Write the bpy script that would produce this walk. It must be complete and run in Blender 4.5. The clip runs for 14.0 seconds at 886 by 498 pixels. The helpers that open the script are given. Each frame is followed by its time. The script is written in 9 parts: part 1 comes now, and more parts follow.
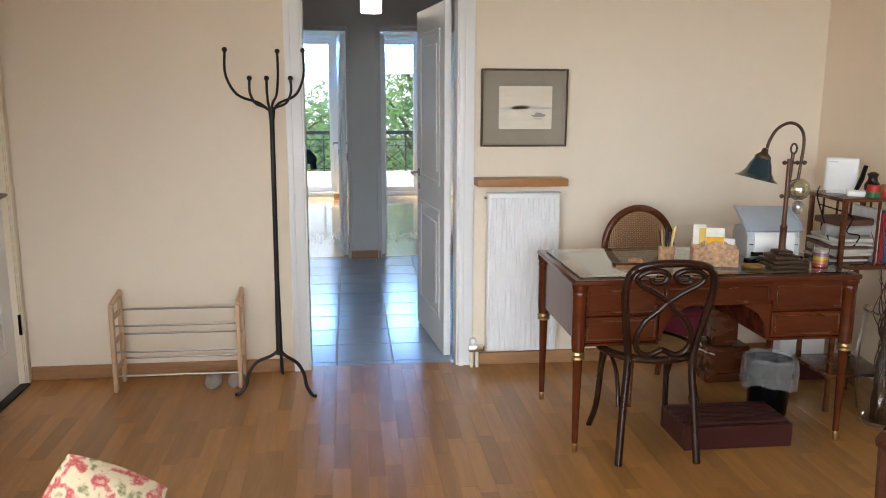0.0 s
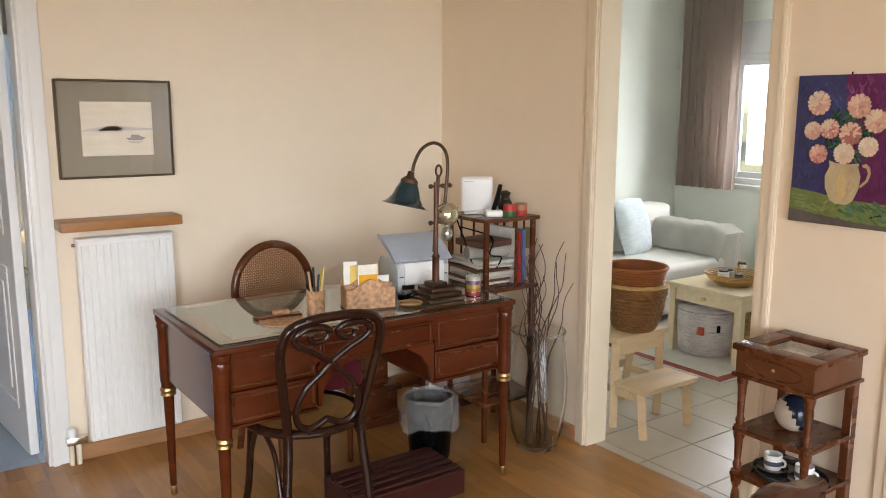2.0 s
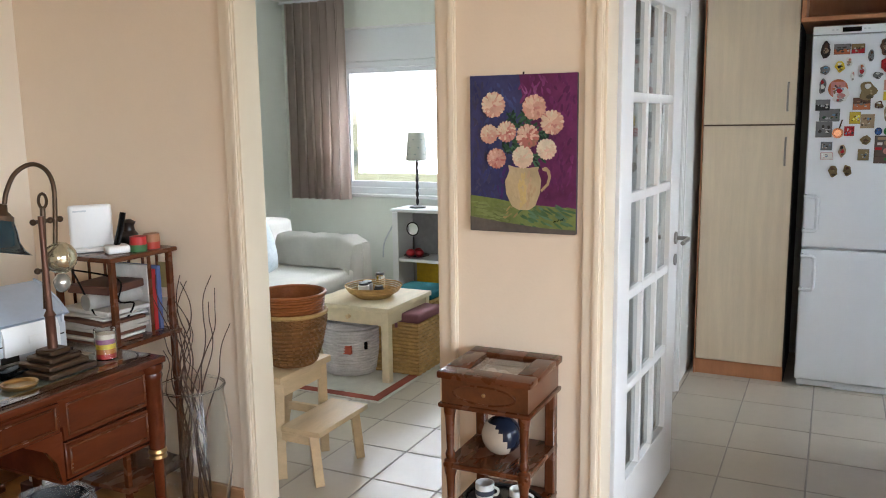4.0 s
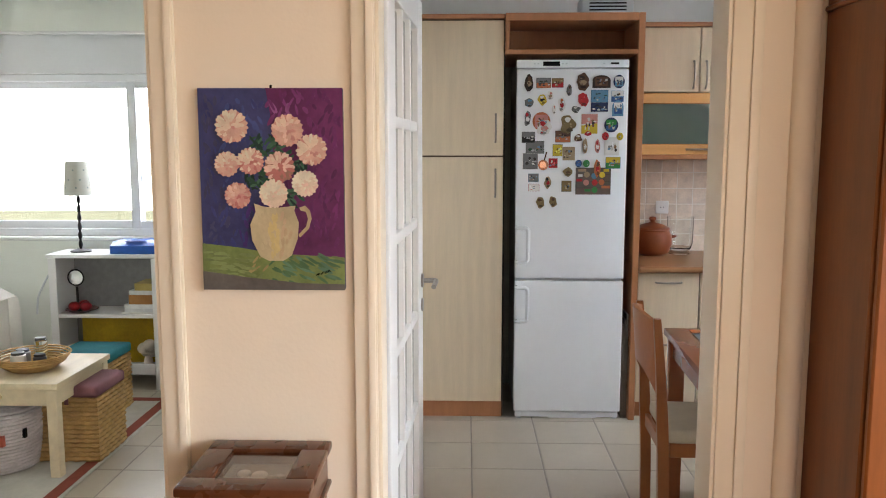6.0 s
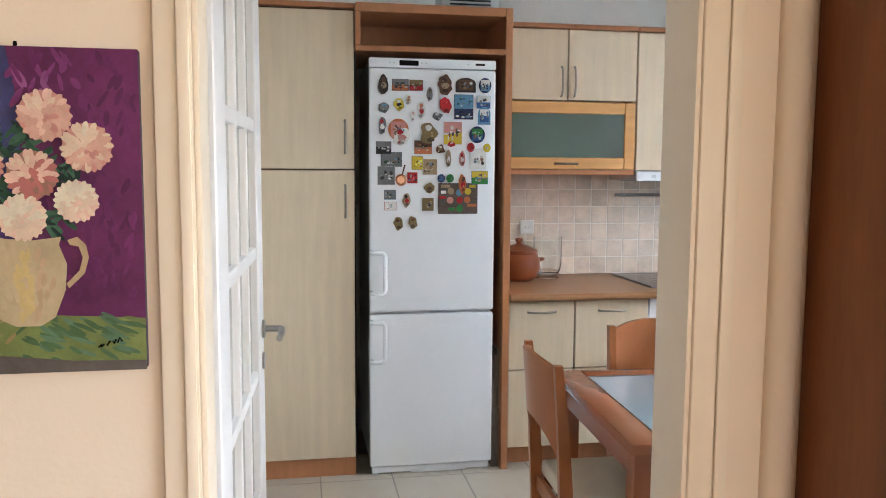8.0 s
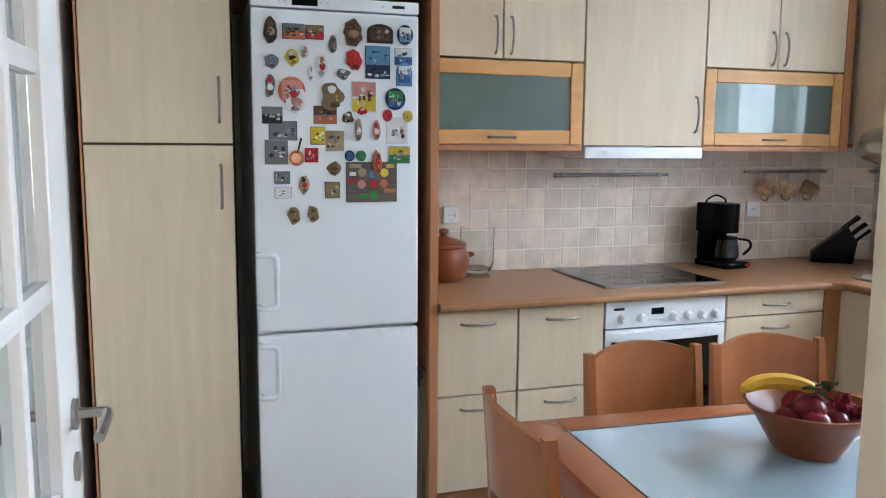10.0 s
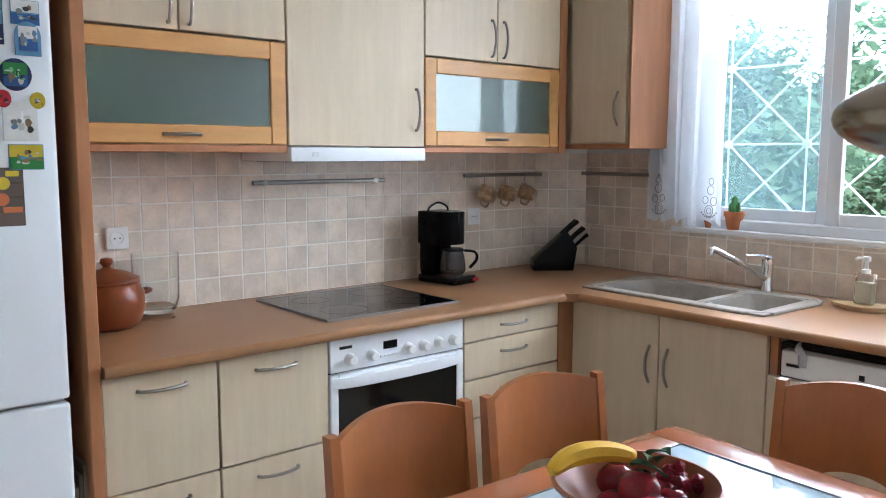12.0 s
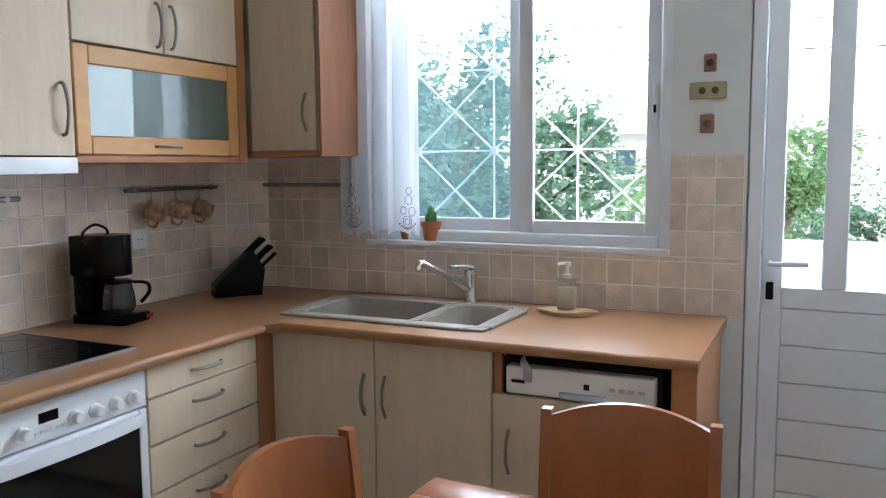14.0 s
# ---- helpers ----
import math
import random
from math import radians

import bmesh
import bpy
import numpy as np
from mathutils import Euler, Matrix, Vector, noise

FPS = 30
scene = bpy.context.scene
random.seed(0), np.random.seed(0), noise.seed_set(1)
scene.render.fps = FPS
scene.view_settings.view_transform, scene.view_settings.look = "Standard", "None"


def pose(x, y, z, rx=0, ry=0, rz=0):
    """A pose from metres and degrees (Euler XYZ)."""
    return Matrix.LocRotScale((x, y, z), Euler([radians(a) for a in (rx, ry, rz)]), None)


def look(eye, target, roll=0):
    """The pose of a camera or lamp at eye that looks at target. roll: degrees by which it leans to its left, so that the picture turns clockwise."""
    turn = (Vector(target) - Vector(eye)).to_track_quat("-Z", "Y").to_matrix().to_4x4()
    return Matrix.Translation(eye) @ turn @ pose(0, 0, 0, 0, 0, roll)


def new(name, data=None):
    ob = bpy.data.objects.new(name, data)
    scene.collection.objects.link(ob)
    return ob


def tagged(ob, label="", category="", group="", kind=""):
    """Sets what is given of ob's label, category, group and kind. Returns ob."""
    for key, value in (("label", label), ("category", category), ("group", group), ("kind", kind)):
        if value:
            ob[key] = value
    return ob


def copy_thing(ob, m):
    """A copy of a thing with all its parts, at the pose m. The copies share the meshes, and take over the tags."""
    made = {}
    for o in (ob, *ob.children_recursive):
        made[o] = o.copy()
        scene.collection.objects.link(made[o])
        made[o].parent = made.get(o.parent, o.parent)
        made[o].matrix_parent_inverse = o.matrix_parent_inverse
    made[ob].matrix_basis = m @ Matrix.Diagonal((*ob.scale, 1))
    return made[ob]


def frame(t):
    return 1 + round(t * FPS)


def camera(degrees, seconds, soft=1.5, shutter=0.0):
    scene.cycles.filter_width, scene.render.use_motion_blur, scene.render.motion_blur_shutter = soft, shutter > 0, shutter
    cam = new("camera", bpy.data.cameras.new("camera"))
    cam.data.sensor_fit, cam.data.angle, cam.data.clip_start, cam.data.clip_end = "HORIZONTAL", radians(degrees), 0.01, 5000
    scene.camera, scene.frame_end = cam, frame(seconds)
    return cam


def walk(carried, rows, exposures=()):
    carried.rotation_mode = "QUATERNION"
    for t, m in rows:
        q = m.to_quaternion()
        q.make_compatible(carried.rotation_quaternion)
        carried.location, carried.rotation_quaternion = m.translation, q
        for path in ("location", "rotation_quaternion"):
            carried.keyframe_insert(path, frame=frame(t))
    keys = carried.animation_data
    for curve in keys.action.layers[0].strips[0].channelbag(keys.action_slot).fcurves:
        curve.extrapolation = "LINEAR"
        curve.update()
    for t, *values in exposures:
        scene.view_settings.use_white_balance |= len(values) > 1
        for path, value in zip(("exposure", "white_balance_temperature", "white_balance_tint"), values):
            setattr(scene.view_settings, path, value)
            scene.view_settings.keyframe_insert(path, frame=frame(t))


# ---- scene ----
import collections

cam = camera(57.4, 14.0, soft=1.0)
PATH = [
    (0, (0.264, 0.425, 1.547), (0.49, 2.375, 1.165), 0.2),
    (0.5, (0.317, 0.633, 1.543), (0.741, 2.55, 1.162), 0.2),
    (1, (0.322, 0.8, 1.546), (0.978, 2.652, 1.169), 0.3),
    (1.5, (0.308, 0.995, 1.564), (1.205, 2.744, 1.197), 0.3),
    (2, (0.337, 1.123, 1.553), (1.473, 2.733, 1.211), 0.2),
    (2.5, (0.418, 1.257, 1.552), (1.768, 2.702, 1.257), 0.5),
    (3, (0.499, 1.366, 1.542), (2.025, 2.635, 1.294), 1.3),
    (3.5, (0.54, 1.525, 1.537), (2.213, 2.586, 1.263), 0.2),
    (4, (0.536, 1.659, 1.532), (2.314, 2.518, 1.216), -0.8),
    (4.2, (0.566, 1.699, 1.524), (2.379, 2.477, 1.192), -0.8),
    (6.3, (1.039, 2.117, 1.523), (3.027, 2.082, 1.299), 0.0),
    (6.5, (1.088, 2.144, 1.517), (3.075, 2.055, 1.306), -0.0),
    (7, (1.253, 2.157, 1.515), (3.234, 1.954, 1.324), 0.0),
    (7.5, (1.44, 2.136, 1.503), (3.41, 1.847, 1.31), 0.1),
    (7.7, (1.511, 2.133, 1.496), (3.476, 1.817, 1.301), 0.2),
    (9.8, (2.417, 2.06, 1.486), (4.313, 1.478, 1.227), 0.5),
    (10, (2.495, 2.052, 1.485), (4.379, 1.435, 1.227), 0.4),
    (10.5, (2.664, 2.015, 1.477), (4.504, 1.278, 1.218), 0.6),
    (11, (2.855, 1.931, 1.48), (4.617, 1.019, 1.227), 0.6),
    (11.5, (3.0, 1.853, 1.468), (4.656, 0.759, 1.224), 0.5),
    (12, (3.163, 1.787, 1.452), (4.683, 0.509, 1.219), 0.1),
    (12.5, (3.279, 1.757, 1.447), (4.665, 0.336, 1.208), -0.5),
    (13, (3.393, 1.673, 1.447), (4.681, 0.162, 1.21), -0.9),
    (13.5, (3.479, 1.61, 1.448), (4.601, -0.031, 1.223), -0.5),
    (14, (3.575, 1.582, 1.447), (4.419, -0.219, 1.236), -0.5),
]
EXPOSURES = [(0, 1.17, 6450, 12), (1, 1.20, 6600, 13), (2, 1.30, 6800, 14), (4, 1.30, 6250, 13), (6.5, 1.45, 6650, 16), (7.5, 1.58, 6500, 15), (10, 1.57, 5950, 12), (11, 1.64, 5950, 12), (12, 1.54, 6000, 13), (13, 1.42, 6000, 13), (14, 1.14, 6000, 13)]
walk(cam, [(t, look(eye, target, roll)) for t, eye, target, roll in PATH], EXPOSURES)

# ---- world, sun, window light ----
world = bpy.data.worlds.new("sky")
scene.world = world
world.use_nodes = True
sky = world.node_tree.nodes.new("ShaderNodeTexSky")
sky.sky_type = "NISHITA"
sky.sun_disc = False
sky.sun_elevation = radians(52)
sky.sun_rotation = radians(323)
background = world.node_tree.nodes["Background"]
background.inputs["Strength"].default_value = 0.15
world.node_tree.links.new(sky.outputs["Color"], background.inputs["Color"])

sun = new("sun", bpy.data.lights.new("sun", "SUN"))
sun.data.energy, sun.data.angle, sun.data.color = 4.6, radians(0.5), (1.0, 0.95, 0.86)
sun.matrix_world = look((0, 0, 20), (0.45, -0.6, 19))


def window_light(place, target, width, height, watts, colour=(0.93, 0.97, 1.0)):
    lamp = new("window_light", bpy.data.lights.new("window_light", "AREA"))
    lamp.data.shape, lamp.data.size, lamp.data.size_y = "RECTANGLE", width, height
    lamp.data.energy, lamp.data.color = watts, colour
    lamp.matrix_world = look(place, target)
    return lamp


# lamp for daylight through an assumed opening, unseen behind the walker
window_light((0.4, -1.95, 1.35), (0.4, 3, 1.2), 2.9, 2.1, 3, (1.0, 0.95, 0.88))
# added lamp at a made-up west opening, brightens the wall by the kitchen doorway
window_light((-1.72, 0.5, 1.55), (2.9, 1.2, 1.3), 2.0, 1.2, 20, (1.0, 0.92, 0.82))
# bedroom window
window_light((6.40, 4.6, 1.55), (3, 4.4, 1.5), 1.3, 0.9, 17)
# balcony doors of the two far rooms
window_light((-0.30, 12.9, 2.05), (-0.3, 8, 0.5), 1.0, 0.5, 22, (0.22, 0.49, 1.0))
window_light((1.25, 12.9, 2.05), (1.2, 8, 0.5), 1.0, 0.5, 22, (0.22, 0.49, 1.0))
# glowing sheets before the far sky, added to light rooms through their openings
def sky_backdrop(y, strength):
    m = bpy.data.materials.new("backdrop_glow")
    m.use_nodes = True
    m.node_tree.nodes.remove(m.node_tree.nodes["Principled BSDF"])
    e = m.node_tree.nodes.new("ShaderNodeEmission")
    e.inputs["Color"].default_value, e.inputs["Strength"].default_value = (0.80, 0.91, 1.0, 1), strength
    m.node_tree.links.new(e.outputs["Emission"], m.node_tree.nodes["Material Output"].inputs["Surface"])
    me = bpy.data.meshes.new("sky_backdrop")
    me.from_pydata([(-90, y, -3), (100, y, -3), (100, y, 60), (-90, y, 60)], [], [(0, 1, 2, 3)])
    me.materials.append(m)
    return tagged(new("backdrop", me), "glowing backdrop sheet added to light the rooms", "sky", kind="structure")


sky_backdrop(-75, 6.0)
sky_backdrop(85, 1.0)
# lamps set above the view in kitchen window and balcony door, for sky light
window_light((4.75, -1.72, 2.3), (4.75, 2, 0.6), 1.2, 0.22, 16, (0.86, 0.94, 1.0))
window_light((3.35, -1.62, 2.3), (4.3, 1.0, 0.4), 0.7, 0.22, 16, (0.88, 0.95, 1.0))


# ---- materials ----
def shader(name):
    m = bpy.data.materials.new(name)
    m.use_nodes = True
    return m, m.node_tree.nodes, m.node_tree.links, m.node_tree.nodes["Principled BSDF"]


def put(node, **values):
    for key, value in values.items():
        node.inputs[key.replace("_", " ")].default_value = value
    return node


def paint(name, colour, rough=0.5, metal=0.0, var=0.08, scale=6.0, bump=0.0, bscale=150.0, rnd=0.0, stretch=(1, 1, 1), coat=0.0, dark=None, spec=0.30):
    """A surface whose colour varies at two scales, with fine relief and a shade of its own per piece."""
    m, nodes, links, bsdf = shader(name)
    coord = nodes.new("ShaderNodeTexCoord")
    mapping = put(nodes.new("ShaderNodeMapping"), Scale=stretch)
    links.new(coord.outputs["Object"], mapping.inputs["Vector"])
    info = nodes.new("ShaderNodeObjectInfo")
    shift = nodes.new("ShaderNodeVectorMath")
    shift.operation = "MULTIPLY_ADD"
    shift.inputs[1].default_value = (7.3, 3.1, 5.7)
    links.new(info.outputs["Random"], shift.inputs[0])
    links.new(mapping.outputs["Vector"], shift.inputs[2])
    large = put(nodes.new("ShaderNodeTexNoise"), Scale=scale, Detail=3.0, Roughness=0.55)
    fine = put(nodes.new("ShaderNodeTexNoise"), Scale=scale * 9, Detail=4.0, Roughness=0.6)
    for node in (large, fine):
        links.new(shift.outputs["Vector"], node.inputs["Vector"])
    mix = nodes.new("ShaderNodeMath")
    mix.operation = "MULTIPLY_ADD"
    mix.inputs[1].default_value = 0.45
    links.new(fine.outputs["Fac"], mix.inputs[0])
    links.new(large.outputs["Fac"], mix.inputs[2])
    ramp = nodes.new("ShaderNodeValToRGB")
    ramp.color_ramp.elements[0].position, ramp.color_ramp.elements[1].position = 0.45, 1.0
    low = dark or tuple(c * (1 - var) for c in colour)
    ramp.color_ramp.elements[0].color = (*low, 1)
    ramp.color_ramp.elements[1].color = (*(min(1, c * (1 + var)) for c in colour), 1)
    links.new(mix.outputs["Value"], ramp.inputs["Fac"])
    tone = nodes.new("ShaderNodeHueSaturation")
    level = nodes.new("ShaderNodeMapRange")
    level.inputs["To Min"].default_value, level.inputs["To Max"].default_value = 1 - rnd, 1 + rnd
    links.new(info.outputs["Random"], level.inputs["Value"])
    links.new(level.outputs["Result"], tone.inputs["Value"])
    links.new(ramp.outputs["Color"], tone.inputs["Color"])
    links.new(tone.outputs["Color"], bsdf.inputs["Base Color"])
    put(bsdf, Roughness=rough, Metallic=metal, Coat_Weight=coat, Coat_Roughness=0.12, Specular_IOR_Level=spec)
    gloss = nodes.new("ShaderNodeMapRange")
    gloss.inputs["To Min"].default_value, gloss.inputs["To Max"].default_value = max(0.02, rough - 0.025), min(1, rough + 0.03)
    links.new(large.outputs["Fac"], gloss.inputs["Value"])
    links.new(gloss.outputs["Result"], bsdf.inputs["Roughness"])
    if bump:
        grain = put(nodes.new("ShaderNodeTexNoise"), Scale=bscale, Detail=3.0)
        links.new(shift.outputs["Vector"], grain.inputs["Vector"])
        relief = put(nodes.new("ShaderNodeBump"), Strength=bump, Distance=0.002)
        links.new(grain.outputs["Fac"], relief.inputs["Height"])
        links.new(relief.outputs["Normal"], bsdf.inputs["Normal"])
    return m


def clear(name, tint=(1, 1, 1), rough=0.0, ior=1.45):
    m, nodes, links, bsdf = shader(name)
    put(bsdf, Base_Color=(*tint, 1), Roughness=rough, IOR=ior, Transmission_Weight=1.0)
    return m


def glow(name, colour, strength):
    m, nodes, links, bsdf = shader(name)
    put(bsdf, Base_Color=(*colour, 1), Emission_Color=(*colour, 1), Emission_Strength=strength, Roughness=0.6)
    return m


def gauze(name, colour, through_it, open_share=0.0):
    """Thin cloth: part of the light goes through."""
    m, nodes, links, bsdf = shader(name)
    put(bsdf, Base_Color=(*colour, 1), Roughness=0.9)
    thin = put(nodes.new("ShaderNodeBsdfTranslucent"), Color=(*colour, 1))
    mixer = put(nodes.new("ShaderNodeMixShader"), Fac=through_it)
    weave = put(nodes.new("ShaderNodeTexNoise"), Scale=220.0)
    relief = put(nodes.new("ShaderNodeBump"), Strength=0.3, Distance=0.001)
    links.new(weave.outputs["Fac"], relief.inputs["Height"])
    links.new(relief.outputs["Normal"], bsdf.inputs["Normal"])
    links.new(bsdf.outputs["BSDF"], mixer.inputs[1])
    links.new(thin.outputs["BSDF"], mixer.inputs[2])
    gaps = put(nodes.new("ShaderNodeMixShader"), Fac=open_share)
    links.new(mixer.outputs["Shader"], gaps.inputs[1])
    links.new(nodes.new("ShaderNodeBsdfTransparent").outputs["BSDF"], gaps.inputs[2])
    links.new((gaps if open_share else mixer).outputs["Shader"], nodes["Material Output"].inputs["Surface"])
    return m


# warmer tone of cream, used on the east wall only
PEACH_WALL = paint("peach_wall", (0.80, 0.665, 0.515), 0.75, var=0.03, scale=1.2, bump=0.25, bscale=90)
CREAM = paint("cream_wall", (0.80, 0.69, 0.55), 0.75, var=0.03, scale=1.2, bump=0.25, bscale=90)
GREEN_WALL = paint("pale_wall", (0.78, 0.81, 0.74), 0.75, var=0.03, scale=1.2, bump=0.25, bscale=90)
KITCHEN_WALL = paint("kitchen_wall", (0.72, 0.73, 0.70), 0.75, var=0.03, scale=1.2, bump=0.25, bscale=90)
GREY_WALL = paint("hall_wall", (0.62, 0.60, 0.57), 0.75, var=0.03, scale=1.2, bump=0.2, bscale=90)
CEILING = paint("ceiling_white", (0.82, 0.81, 0.78), 0.8, var=0.02, scale=1.0, bump=0.2, bscale=90)
PEACH_TRIM = paint("trim_cream", (0.80, 0.69, 0.54), 0.38, var=0.015, scale=3)
WHITE = paint("white_lacquer", (0.80, 0.80, 0.79), 0.32, var=0.015, scale=4, spec=0.5)
ALU = paint("white_aluminium", (0.78, 0.80, 0.82), 0.3, var=0.02, scale=4)
PVC = paint("white_plastic", (0.80, 0.80, 0.78), 0.35, var=0.03, scale=9, spec=0.5)
ENAMEL = paint("white_enamel", (0.79, 0.81, 0.83), 0.22, var=0.02, scale=3, bump=0.04, bscale=300, spec=0.5)
SKIRT = paint("oak_baseboard", (0.36, 0.19, 0.09), 0.42, var=0.18, scale=5, stretch=(1, 1, 8), bump=0.1)
PARQUET = paint("oak_parquet", (0.39, 0.190, 0.056), 0.30, var=0.16, scale=3.0, stretch=(9, 1, 1), bump=0.03, bscale=60, rnd=0.20, coat=0.3)
# blue sky mirrored in the hall tiles is put into their colour
TILE_HALL = paint("hall_tile", (0.37, 0.46, 0.58), 0.17, var=0.06, scale=5, rnd=0.05, spec=0.5)
TILE_FLOOR = paint("beige_floor_tile", (0.50, 0.44, 0.355), 0.3, var=0.06, scale=3, rnd=0.04, spec=0.5)
GROUT = paint("grout", (0.36, 0.33, 0.29), 0.85, var=0.12, scale=20, bump=0.3)
WALL_TILE = paint("stone_wall_tile", (0.71, 0.595, 0.485), 0.33, var=0.20, scale=11, rnd=0.10, bump=0.15, bscale=60, spec=0.5)
GROUT_PALE = paint("pale_grout", (0.86, 0.81, 0.74), 0.85, var=0.08, scale=20)
BIRCH = paint("birch_laminate", (0.64, 0.525, 0.375), 0.42, var=0.07, scale=5, stretch=(6, 6, 0.5), bump=0.04, rnd=0.02)
ALDER = paint("alder_edge", (0.42, 0.185, 0.085), 0.4, var=0.12, scale=5, stretch=(5, 5, 0.6))
HONEY = paint("honey_wood", (0.62, 0.33, 0.12), 0.36, var=0.10, scale=5, stretch=(4, 1, 6))
# birch board coloured dark: shade of the gaps between fronts is painted in
SHADED_CARCASS = paint("shaded_carcass_board", (0.10, 0.06, 0.035), 0.6, var=0.1, scale=6)
WORKTOP = paint("worktop", (0.33, 0.165, 0.075), 0.35, var=0.10, scale=9, bump=0.05)
CHERRY = paint("cherry_wood", (0.36, 0.125, 0.042), 0.31, var=0.13, scale=4, stretch=(3, 3, 1), coat=0.2)
TABLE_WOOD = paint("table_cherry", (0.33, 0.11, 0.045), 0.24, var=0.07, scale=4, stretch=(5, 1, 1), coat=0.3)
MAHOGANY = paint("mahogany", (0.082, 0.018, 0.006), 0.2, var=0.25, scale=4, stretch=(1, 4, 4), coat=0.15)
BENTWOOD = paint("dark_bentwood", (0.022, 0.008, 0.005), 0.22, var=0.25, scale=5, coat=0.2)
WALNUT = paint("walnut", (0.095, 0.028, 0.010), 0.27, var=0.3, scale=5, stretch=(1, 3, 3), coat=0.15)
DARKWOOD = paint("dark_cabinet_wood", (0.19, 0.058, 0.017), 0.33, var=0.25, scale=3, stretch=(4, 4, 0.5), coat=0.1)
PINE = paint("pine", (0.66, 0.47, 0.26), 0.5, var=0.12, scale=5, stretch=(2, 5, 5), bump=0.08)
PALEWOOD = paint("birch_furniture", (0.74, 0.62, 0.42), 0.45, var=0.09, scale=4, stretch=(1, 5, 5))
CANE = paint("woven_cane", (0.26, 0.125, 0.05), 0.55, var=0.2, scale=12, bump=0.3)
WICKER = paint("brown_wicker", (0.22, 0.10, 0.035), 0.5, var=0.3, scale=14, bump=0.4, bscale=120)
SEAGRASS = paint("seagrass", (0.50, 0.31, 0.12), 0.6, var=0.25, scale=16, bump=0.5, bscale=120)
IRON = paint("black_iron", (0.018, 0.016, 0.016), 0.42, 0.3, var=0.3, scale=20, bump=0.2)
STEEL = paint("brushed_steel", (0.34, 0.32, 0.30), 0.3, 1.0, var=0.06, scale=20)
CHROME = paint("chrome", (0.75, 0.75, 0.75), 0.12, 1.0, var=0.03, scale=10)
BRASS = paint("brass", (0.42, 0.28, 0.12), 0.34, 1.0, var=0.15, scale=15)
BRONZE = paint("aged_bronze", (0.10, 0.065, 0.042), 0.42, 0.85, var=0.25, scale=14)
BLACK = paint("black_plastic", (0.0035, 0.0035, 0.004), 0.24, var=0.2, scale=10)
RUBBER = paint("black_rubber", (0.02, 0.02, 0.02), 0.7, var=0.2, scale=10)
TERRACOTTA = paint("terracotta_glaze", (0.22, 0.058, 0.02), 0.32, var=0.18, scale=8)
CLAYPOT = paint("clay_pot", (0.45, 0.15, 0.06), 0.7, var=0.15, scale=12, bump=0.2)
NAVY_GLASS = paint("dark_teal_enamel", (0.012, 0.035, 0.048), 0.15, var=0.2, scale=6, coat=0.6)
CUSHION_CREAM = paint("cream_upholstery", (0.66, 0.59, 0.45), 0.8, var=0.06, scale=10, bump=0.3, bscale=250)
CUSHION_RED = paint("burgundy_fabric", (0.10, 0.010, 0.018), 0.85, var=0.2, scale=12, bump=0.4, bscale=250)
CUSHION_PLUM = paint("plum_fabric", (0.20, 0.085, 0.10), 0.85, var=0.12, scale=12, bump=0.4, bscale=250)
CUSHION_TEAL = paint("teal_fabric", (0.02, 0.16, 0.19), 0.85, var=0.12, scale=12, bump=0.4, bscale=250)
THROW = paint("white_throw", (0.80, 0.78, 0.72), 0.95, var=0.06, scale=5, bump=0.12, bscale=180)
CURTAIN = gauze("grey_curtain", (0.62, 0.53, 0.48), 0.45)
NET = gauze("white_net_curtain", (0.84, 0.85, 0.87), 0.16)
PANE = clear("window_glass")
DOOR_GLASS = clear("tinted_door_glass", (0.72, 0.76, 0.76))
GLASSWARE = clear("clear_glass", (0.97, 0.99, 0.98))
FROST = clear("frosted_glass", (0.50, 0.76, 0.67), 0.45)
put(FROST.node_tree.nodes["Principled BSDF"], Coat_Weight=0.6, Coat_Roughness=0.02, Coat_IOR=1.6)
put(BLACK.node_tree.nodes["Principled BSDF"], Specular_IOR_Level=0.10)
HANDLE = paint("dark_nickel", (0.30, 0.27, 0.235), 0.32, 0.9, var=0.08, scale=20)
HOB = paint("black_hob_glass", (0.004, 0.004, 0.005), 0.07, var=0.1, scale=5, spec=0.35)
OVEN_GLASS = paint("oven_glass", (0.01, 0.01, 0.01), 0.06, var=0.1, scale=5, spec=0.5)
TABLE_GLASS = paint("pale_glass_top", (0.40, 0.51, 0.57), 0.09, var=0.03, scale=2, coat=0.6, spec=0.5)
SINK = paint("grey_composite", (0.36, 0.325, 0.28), 0.42, var=0.10, scale=60, bump=0.15, bscale=300)
PAPER = paint("white_paper", (0.80, 0.79, 0.76), 0.8, var=0.03, scale=9)
LEATHER = paint("green_grey_leather", (0.18, 0.19, 0.15), 0.35, var=0.1, scale=8, spec=0.5)
MARBLED = paint("marbled_card", (0.46, 0.27, 0.15), 0.5, var=0.6, scale=55, bump=0.1)
GREY_PLASTIC = paint("grey_plastic", (0.55, 0.58, 0.60), 0.4, var=0.04, scale=6)
# near-black: paints the shade of slots, seams and gaps, also small print
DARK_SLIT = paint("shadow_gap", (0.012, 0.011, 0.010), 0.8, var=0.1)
_plain = {}


def plain(r, g, b, rough=0.5):
    """A plain dyed or printed colour for a small thing."""
    key = (r, g, b, rough)
    if key not in _plain:
        _plain[key] = paint("dye", (r, g, b), rough, var=0.12, scale=25)
    return _plain[key]


